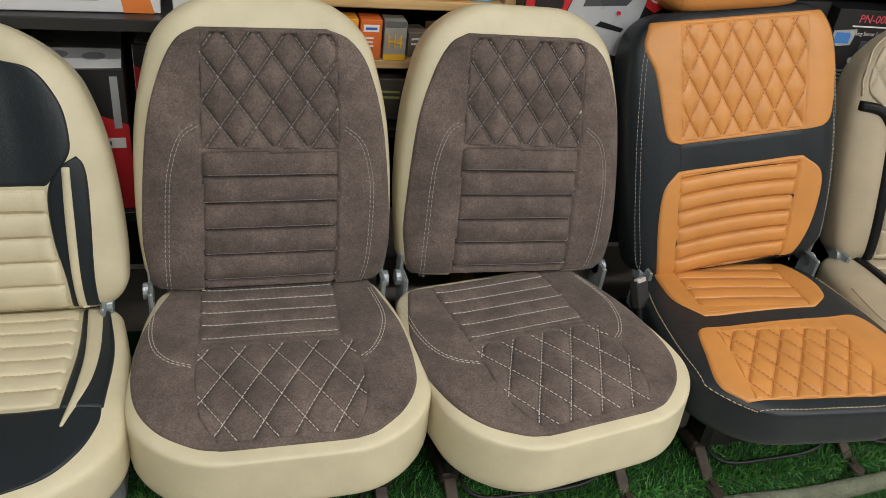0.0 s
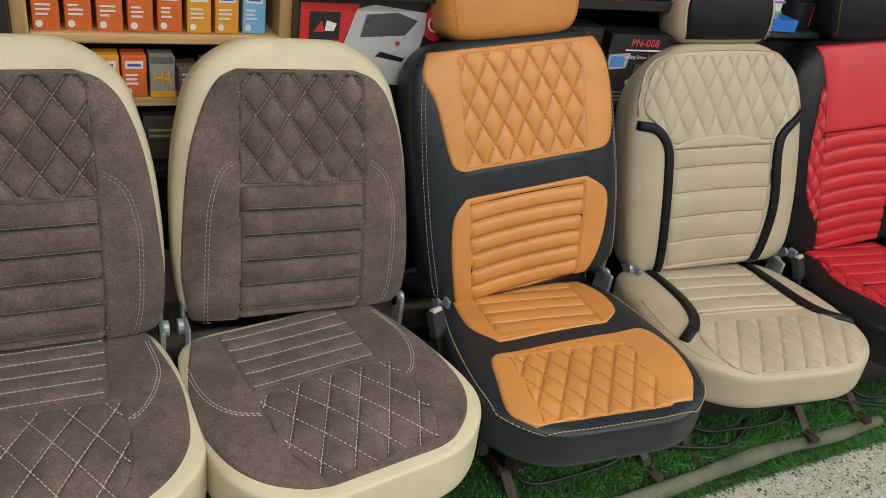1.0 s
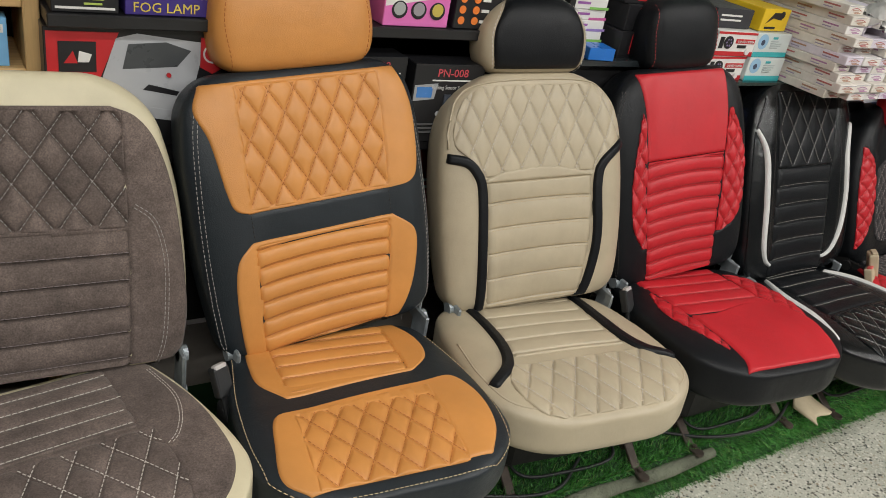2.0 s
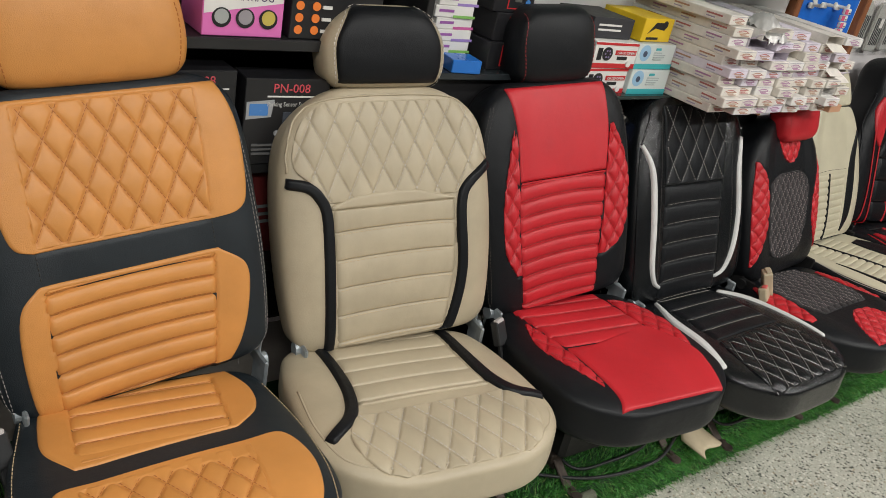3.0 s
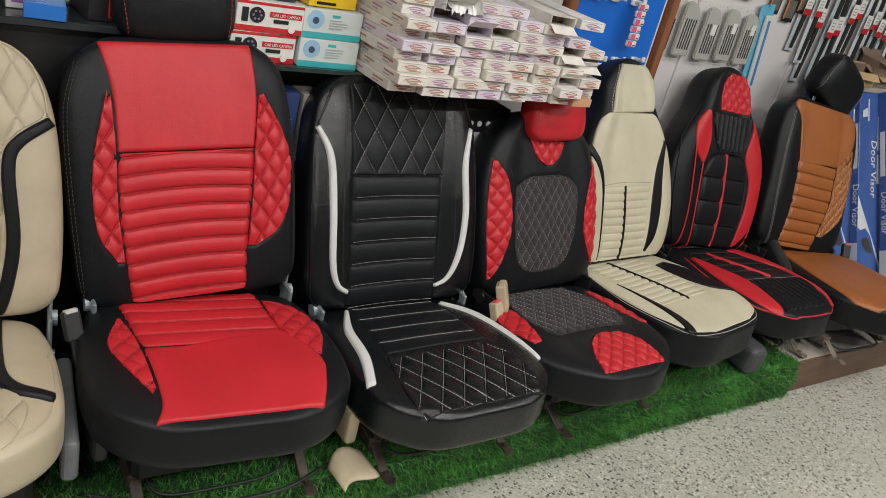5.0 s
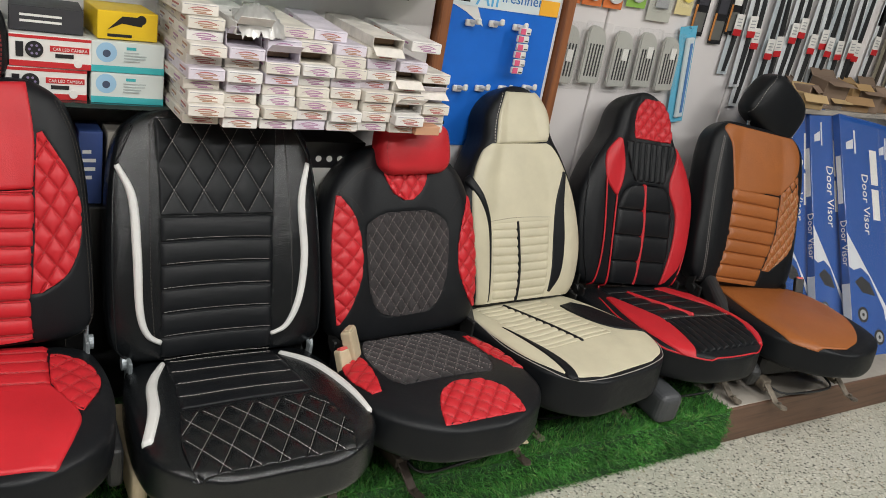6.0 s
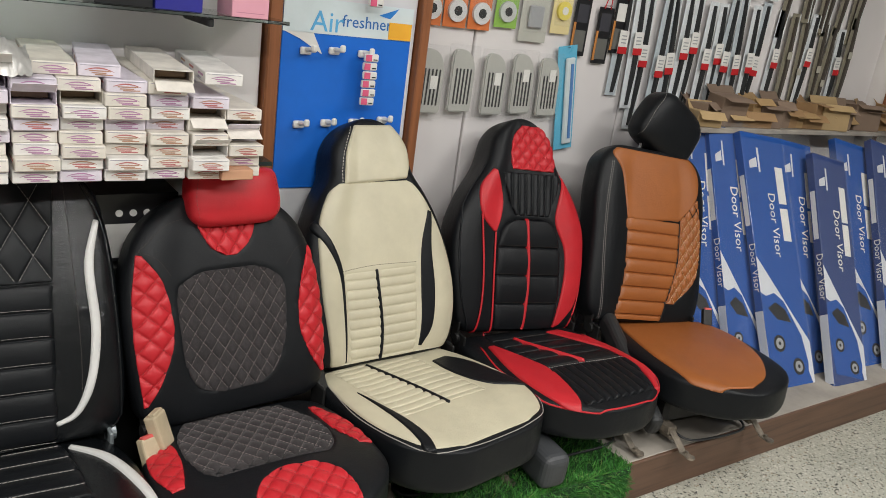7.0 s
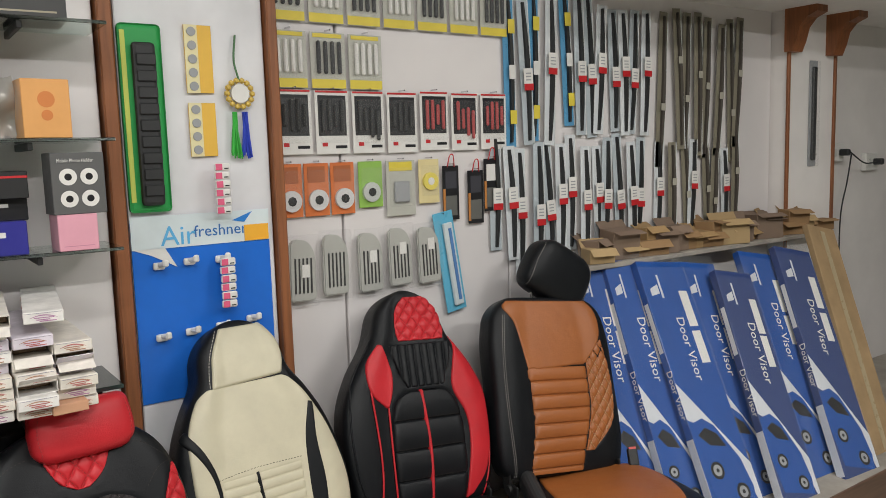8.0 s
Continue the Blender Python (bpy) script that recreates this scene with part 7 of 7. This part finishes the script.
for c in range(5):
    x_ = 3.815 + 0.118 * c + (0.012 if c > 1 else 0)
    root = empty("air_vent_pack", pose(x_, WY - 0.02, 0.97 + 0.006 * (c % 2), 0, 1.5 - c, 0), "grey plastic air vent in a clear pack", "vent pack", "air vent packs")
    pl = surface("vent_grey", (0.42, 0.42, 0.39), 0.3)
    bm = outline_mesh([(0.008, 0.012), (0.014, 0.004), (0.092, 0.004), (0.098, 0.012), (0.098, 0.12), (0.093, 0.155), (0.08, 0.182), (0.06, 0.196), (0.03, 0.2), (0.014, 0.194), (0.008, 0.18)], 0.014)
    bmesh.ops.bevel(bm, geom=bm.edges[:], offset=0.004, segments=2, affect="EDGES")
    part("vent_body", bm, pl, root, "moulded grey vent")
    for i in range(5):
        part("louvre", one_block((0.0055, 0.004, 0.11), (0.026 + 0.0135 * i, -0.0145, 0.085), 0.001), PLASTIC_B, root, "dark louvre slot")
    if c != 1:
        part("print", one_block((0.026, 0.001, 0.04), (0.06, -0.0175, 0.1 + 0.01 * c), 0), WHITE_P, root)
    part("film", one_block((0.112, 0.024, 0.225), (0.053, -0.008, 0.1), 0.006), film_plastic(), root, "clear crinkled bag")
bw = empty("hanging_card", pose(4.47, WY - 0.02, 0.86, 0, -9, 0), "blue wiper blade blister hung askew", "blister card")
part("card", one_block((0.085, 0.002, 0.36), (0, 0, 0.18), 0.001), paint((0.12, 0.42, 0.6), 0.3), bw)
part("content", one_block((0.04, 0.012, 0.3), (0.008, -0.008, 0.17), 0.004), paint((0.55, 0.62, 0.64)), bw)
part("print", one_block((0.012, 0.002, 0.26), (0.012, -0.0155, 0.17), 0), paint((0.08, 0.2, 0.45)), bw)
part("peg", one_block((0.004, 0.03, 0.004), (0, 0.005, 0.355), 0), CHROME, bw)


def wiper(x, z, length, lean, kind, depth=0.0):
    """A wiper blade in a hanging clear sleeve with a printed label."""
    root = empty("wiper_blade_pack", pose(x, WY - 0.012 - depth, z, 0, lean, 0), ("black wiper blade in clear sleeve, red and white label" if kind < 2 else "dusty wiper refill in a yellowed sleeve" if kind == 2 else "blue and yellow wiper blister card"), "wiper pack", "hanging wiper packs")
    back = (paint((0.62, 0.65, 0.67), 0.25), paint((0.45, 0.5, 0.53), 0.25), paint((0.22, 0.2, 0.15), 0.45), paint((0.1, 0.3, 0.5), 0.3))[kind]
    part("sleeve_card", one_block((0.056, 0.0015, length), (0, 0, -length / 2), 0.0004), back, root)
    ts_ = [0.03 + 0.94 * q / 12 for q in range(13)]
    mid_ = [0.01 * math.sin(math.pi * q) - 0.004 for q in ts_]
    wid_ = [0.003 + 0.0055 * math.sin(math.pi * q) for q in ts_]
    bm = moved(outline_mesh([(a - b, -length * q) for a, b, q in zip(mid_, wid_, ts_)] + [(a + b, -length * q) for a, b, q in list(zip(mid_, wid_, ts_))[::-1]], 0.011), Matrix.Translation((0, -0.0012, 0)))
    part("blade", bm, PLASTIC_B if kind != 2 else surface("dusty_rubber", (0.07, 0.06, 0.05), 0.7), root, "black wiper blade")
    if kind < 2:
        zl = -length * (0.45 if kind == 0 else 0.55)
        part("label", one_block((0.044, 0.002, 0.08), (0, -0.0138, zl), 0), WHITE_P, root, "white label")
        part("label_print", one_block((0.044, 0.002, 0.024), (0, -0.015, zl - 0.028), 0), RED_P, root, "red label foot")
        for i in range(3):
            part("label_print", one_block((0.024, 0.001, 0.004), (0, -0.0153, zl + 0.022 - 0.012 * i), 0), GREY_P, root)
    elif kind == 3:
        for i in range(3):
            part("label", one_block((0.03, 0.002, 0.05), (0.004, -0.0138, -length * (0.2 + 0.3 * i)), 0.0), YEL if i != 1 else WHITE_P, root)
    else:
        part("label", one_block((0.028, 0.002, 0.03), (0, -0.0138, -length * rnd.uniform(0.3, 0.7)), 0), paint((0.4, 0.38, 0.32)), root)
    part("sleeve_edge", one_block((0.004, 0.004, length), (0.025, -0.001, -length / 2), 0.001), paint((0.7, 0.72, 0.72), 0.2), root, "shiny folded sleeve edge")


xs = 4.66
for i in range(13):
    wiper(xs + 0.066 * i + rnd.uniform(-0.012, 0.012), 1.43 + rnd.uniform(-0.02, 0.05), rnd.uniform(0.42, 0.5), rnd.uniform(-4, 3), 0 if rnd.random() < 0.7 else 1, 0.012 * (i % 2))
for i in range(12):
    wiper(4.735 + 0.068 * i + rnd.uniform(-0.012, 0.012), 2.0 + rnd.uniform(-0.03, 0.03), rnd.uniform(0.48, 0.58), rnd.uniform(-4, 3), 3 if i in (0, 2, 4) else rnd.choice((0, 1, 2)), 0.012 * (i % 2))
for i in range(8):
    wiper(5.6 + 0.078 * i + rnd.uniform(-0.015, 0.015), 2.0 + rnd.uniform(-0.04, 0.02), rnd.uniform(0.55, 0.68), rnd.uniform(-5, 4), 2, 0.012 * (i % 2))
for i in range(8):
    wiper(5.58 + 0.078 * i + rnd.uniform(-0.015, 0.015), 1.44 + rnd.uniform(-0.04, 0.03), rnd.uniform(0.34, 0.44), rnd.uniform(-5, 4), 2 if i % 3 else 0, 0.012 * (i % 2))

# ---- leaning door visor cartons ----
VBLUE, VNAVY, VPALE = paint((0.018, 0.08, 0.32), 0.2), paint((0.035, 0.06, 0.18), 0.2), paint((0.6, 0.62, 0.66), 0.35)


def visor_carton(bl, tl, turn, w, mat, k, side_text=True):
    """bl, tl: lower and upper left corners of its face; turn: degrees by which the face turns."""
    bl, tl = Vector(bl), Vector(tl)
    u = tl - bl
    length = u.length
    u.normalize()
    r = Vector((math.cos(radians(turn)), math.sin(radians(turn)), 0))
    r = (r - u * r.dot(u)).normalized()
    n = r.cross(u)
    m = Matrix(((r.x, -n.x, u.x, bl.x), (r.y, -n.y, u.y, bl.y), (r.z, -n.z, u.z, bl.z), (0, 0, 0, 1)))
    root = empty("visor_carton", m, "long blue door visor carton leaning on the wall, wrapped in film", "carton", "leaning door visor cartons")
    d = 0.035
    part("body", one_block((w, d, length), (w / 2, d / 2, length / 2), 0.002), mat, root)
    def flat(name, pts, mt, lay):
        part(name, outline_mesh(pts, 0.0006 + 0.0004 * lay), mt, root)
    L = length
    flat("print", [(0, L * 0.5), (w, L * 0.18), (w, L * 0.02), (w * 0.96, L * 0.02), (w * 0.55, L * 0.3), (0, L * 0.36)], VPALE, 0)
    flat("print", [(0.0, L * 0.34), (w * 0.3, L * 0.36), (w * 0.5, L * 0.33), (w * 0.82, L * 0.2), (w * 0.9, L * 0.1), (w * 0.86, L * 0.04), (w * 0.1, L * 0.05), (0, L * 0.2)], VBLUE, 1)
    flat("print", [(w * 0.12, L * 0.3), (w * 0.3, L * 0.325), (w * 0.5, L * 0.3), (w * 0.62, L * 0.25), (w * 0.3, L * 0.26)], BLACK_P, 2)
    for a, b in ((0.28, 0.17), (0.66, 0.085)):
        flat("print", disc_pts(w * a, L * b, w * 0.13), BLACK_P, 3)
        flat("print", disc_pts(w * a, L * b, w * 0.085), GREY_P, 4)
        flat("print", disc_pts(w * a, L * b, w * 0.03), BLACK_P, 5)
    flat("print", [(w * 0.12, L * 0.88), (w * 0.3, L * 0.9), (w * 0.3, L * 0.86), (w * 0.12, L * 0.85)], VPALE, 1)
    flat("print", [(w * 0.33, L * 0.94), (w * 0.37, L * 0.94), (w * 0.37, L * 0.84), (w * 0.33, L * 0.84)], VPALE, 1)
    # the maker's mark as bars, then the goods' name running down the face
    for a, b in ((0.87, 0.15), (0.7, 0.13)):
        flat("print", [(w * 0.72, L * a), (w * 0.9, L * a), (w * 0.9, L * a - b), (w * 0.72, L * a - b)], WHITE_P, 2)
    lettering("Door Visor", 0.055, Matrix.Translation((w * 0.47, -0.0018, L * 0.76)) @ pose(0, 0, 0, 0, 90, 0), WHITE_P, root, depth=0.0004)
    if side_text:
        lettering("Door Visor", 0.04, Matrix.Translation((-0.001, d * 0.7, L * 0.55)) @ pose(0, 0, 0, 0, 0, -90) @ pose(0, 0, 0, 0, 90, 0), WHITE_P, root, depth=0.0004)
        part("print", one_block((0.001, d * 0.6, 0.2), (-0.0007, d * 0.5, L * 0.72), 0), WHITE_P, root)
        part("print", one_block((0.001, d, L * 0.28), (-0.0009, d * 0.5, L * 0.15), 0), VPALE, root)
    bm = bmesh.new()
    block(bm, (w + 0.006, d + 0.006, 0.05), (w / 2, d / 2, L + 0.012), 0.008)
    part("film", bm, film_plastic(), root, "loose clear film at the top")
    part("film", one_block((w + 0.008, d + 0.009, L * 0.97), (w / 2, d / 2 - 0.001, L * 0.49), 0.003), film_plastic(), root, "clear film sleeve")
    return root


visor_carton((4.72, 1.45, PLAT), (4.86, 1.86, 1.0), -10, 0.18, VBLUE, 0)
visor_carton((4.82, 1.37, PLAT), (4.97, 1.82, 1.0), -8, 0.18, VBLUE, 1)
visor_carton((4.95, 1.29, PLAT), (5.1, 1.77, 0.985), -6, 0.18, VBLUE, 2)
visor_carton((5.07, 1.205, PLAT), (5.22, 1.709, 0.975), -4, 0.24, VBLUE, 3)
visor_carton((5.28, 1.24, PLAT), (5.47, 1.70, 0.95), -4, 0.2, VBLUE, 4)
visor_carton((5.352, 1.134, PLAT), (5.577, 1.602, 0.914), -4, 0.2, VNAVY, 5)
visor_carton((5.62, 1.2, PLAT), (5.85, 1.68, 0.96), -4, 0.22, VBLUE, 6)
visor_carton((5.74, 1.12, PLAT), (6.03, 1.62, 0.97), -4, 0.22, VNAVY, 7)
brown = empty("cardboard_sheet", pose(6.12, 1.2, PLAT, 24, 10, -6), "tall brown cardboard carton leaning on the wall", "carton")
brown.matrix_basis = pose(6.05, 1.16, PLAT + 0.004, -27, 12, -6)
part("body", one_block((0.2, 0.03, 1.05), (0.1, 0.02, 0.525), 0.003), CARD, brown)
part("tape", one_block((0.03, 0.002, 1.0), (0.1, 0.004, 0.525), 0), paint((0.4, 0.32, 0.2), 0.3), brown)

# ledge with opened brown boxes above the visor cartons
tagged(part("wall_ledge", one_block((1.75, 0.16, 0.02), (5.85, WY - 0.082, 0.965), 0.003), PLATFORM_M, None, "dusty wooden wall ledge"), category="shelf")
for i in range(24):
    x_ = 5.02 + 0.07 * i + rnd.uniform(-0.02, 0.02)
    w, d, h = rnd.uniform(0.09, 0.16), rnd.uniform(0.06, 0.1), rnd.uniform(0.05, 0.12)
    c = rnd.choice(((0.34, 0.22, 0.1), (0.28, 0.17, 0.08), (0.4, 0.28, 0.14), (0.2, 0.14, 0.1)))
    root = empty("brown_box", pose(x_, WY - 0.14 + 0.02 * rnd.random(), 0.976, rnd.uniform(-6, 6), 0, rnd.uniform(-22, 22)), "small worn brown cardboard box with open flaps", "box", "worn brown boxes on the ledge")
    part("body", one_block((w, d, h), (w / 2, d / 2, h / 2), 0.002), paint(c, 0.8), root)
    part("flap", one_block((w, 0.04, 0.0015), (w / 2, -0.018, 0), 0, pose(0, 0, h, rnd.uniform(10, 50))), paint(shade(c, 1.15), 0.8), root, "bent open flap")
    part("flap", one_block((w, 0.04, 0.0015), (w / 2, 0.018, 0), 0, pose(0, d, h, rnd.uniform(20, 70))), paint(shade(c, 0.9), 0.8), root, "bent open flap")

# loft shelf, brackets, pillar pack, sockets
structure("loft_soffit", one_block((3.6, 0.5, 0.14), (6.8, YB - 0.25, 2.12), 0.004), WALL_M, "white loft shelf along the wall")
for px_ in (6.45, 6.82):
    bm = bmesh.new()
    prof = [(0, 0), (0, -0.2), (-0.04, -0.2), (-0.06, -0.15), (-0.075, -0.09), (-0.11, -0.05), (-0.16, -0.03), (-0.16, 0)]
    vs = [bm.verts.new((0, y, z)) for y, z in prof]
    r = bmesh.ops.extrude_face_region(bm, geom=[bm.faces.new(vs)])
    bmesh.ops.translate(bm, verts=[v for v in r["geom"] if isinstance(v, bmesh.types.BMVert)], vec=(0.09, 0, 0))
    bmesh.ops.recalc_face_normals(bm, faces=bm.faces)
    ob = structure("bracket", bm, TEAK, "carved brown wooden shelf bracket")
    ob.location = (px_ - 0.045, YB - 0.1, 2.05)
strip = empty("pillar_pack", pose(6.66, YB - 0.125, 1.3), "long narrow chrome strip pack hung on the pillar", "blister card")
part("card", one_block((0.07, 0.004, 0.52), (0, 0.02, 0.26), 0.001), GREY_P, strip)
part("content", one_block((0.035, 0.012, 0.46), (0, 0.012, 0.26), 0.004), PLASTIC_B, strip)
part("film", one_block((0.072, 0.02, 0.52), (0, 0.01, 0.26), 0.004), film_plastic(), strip, "clear sleeve")
for x_, z_ in ((7.05, 1.36), (7.42, 1.3)):
    root = empty("socket_board", pose(x_, YB, z_), "white electric socket board on the wall", "socket")
    part("plate", one_block((0.13, 0.03, 0.1), (0, -0.016, 0), 0.005), WHITE_P, root)
    for a in (-0.03, 0.03):
        part("switch", one_block((0.03, 0.008, 0.04), (a, -0.034, 0), 0.002), paint((0.55, 0.55, 0.52)), root)
    part("plug", one_block((0.035, 0.05, 0.035), (0.02, -0.06, 0.0), 0.006), PLASTIC_B, root, "black plug")
cb = empty("power_cable", pose(0, 0, 0), "black power cable hanging between sockets", "cable")
tube("cable", [(7.07, YB - 0.09, 1.36), (7.2, YB - 0.1, 1.3), (7.35, YB - 0.09, 1.3)], 0.004, PLASTIC_B, cb)
tube("cable", [(7.08, YB - 0.09, 1.35), (7.12, YB - 0.05, 1.2), (7.08, YB - 0.04, 1.0), (7.1, YB - 0.03, 0.6)], 0.004, PLASTIC_B, cb)

# ---- on the carpet ----
rl = empty("carpet_roll", pose(0, 0, 0), "frayed grey-green carpet edge rolled along the platform", "carpet edge")
rr = np.random.default_rng(8)
pts = [(0.8 + 0.2 * i, PE - 0.035 + rr.normal(0, 0.006), 0.115 + rr.normal(0, 0.005)) for i in range(7)]
tube("roll", pts, 0.016, surface("frayed_backing", (0.12, 0.13, 0.09), 0.95, large=(12, 0.4), fine=(150, 1.0, 0.006)), rl, n=12, samples=140, taper=[0.7, 1.1, 0.9, 1.2, 1.0, 1.25, 0.9, 1.1, 0.8])
lv = empty("seat_lever", pose(0.52, 1.0, PLAT), "grey steel seat lever with black grip on the carpet", "lever")
tube("rod", [(-0.12, 0.05, 0.06), (-0.06, -0.02, 0.03), (0.0, -0.03, 0.022)], 0.006, ZINC, lv)
tube("grip", [(-0.01, -0.03, 0.022), (0.03, -0.03, 0.02), (0.07, -0.025, 0.02)], 0.011, PLASTIC_B, lv, "black plastic grip")
for px_, py_ in ((2.37, 1.03), (3.34, 1.1)):
    fl = empty("plastic_cover", pose(px_, py_, PLAT + 0.01, 0, 0, 20), "torn cream plastic seat cover lying on the carpet", "plastic cover")
    g1, g2 = np.meshgrid(np.linspace(0, 1, 12), np.linspace(0, 1, 10))
    sc = 0.75 if px_ < 3 else 0.45
    p = np.stack([sc * 0.13 * (g1 - 0.5) + 0.02 * g2, sc * 0.1 * (g2 - 0.5) + 0.012 * np.sin(5 * g1), 0.02 + 0.03 * np.sin(3 * g1) * g2], -1).reshape(-1, 3)
    ob = link_mesh("shell", p, grid_faces(12, 10), PLASTIC_C, fl)
    so = ob.modifiers.new("thick", "SOLIDIFY")
    so.thickness = 0.004
wr = empty("loose_wire", pose(0, 0, 0), "thin black wire lying on the grass carpet", "wire")
tube("wire", [(1.2, 1.2, PLAT + 0.012), (1.35, 1.09, PLAT + 0.03), (1.5, 1.06, PLAT + 0.022), (1.62, 1.12, PLAT + 0.02)], 0.004, PLASTIC_B, wr)
tube("wire", [(1.85, 1.15, PLAT + 0.015), (2.0, 1.05, PLAT + 0.03), (2.2, 1.03, PLAT + 0.025), (2.35, 1.08, PLAT + 0.02)], 0.004, PLASTIC_B, wr)
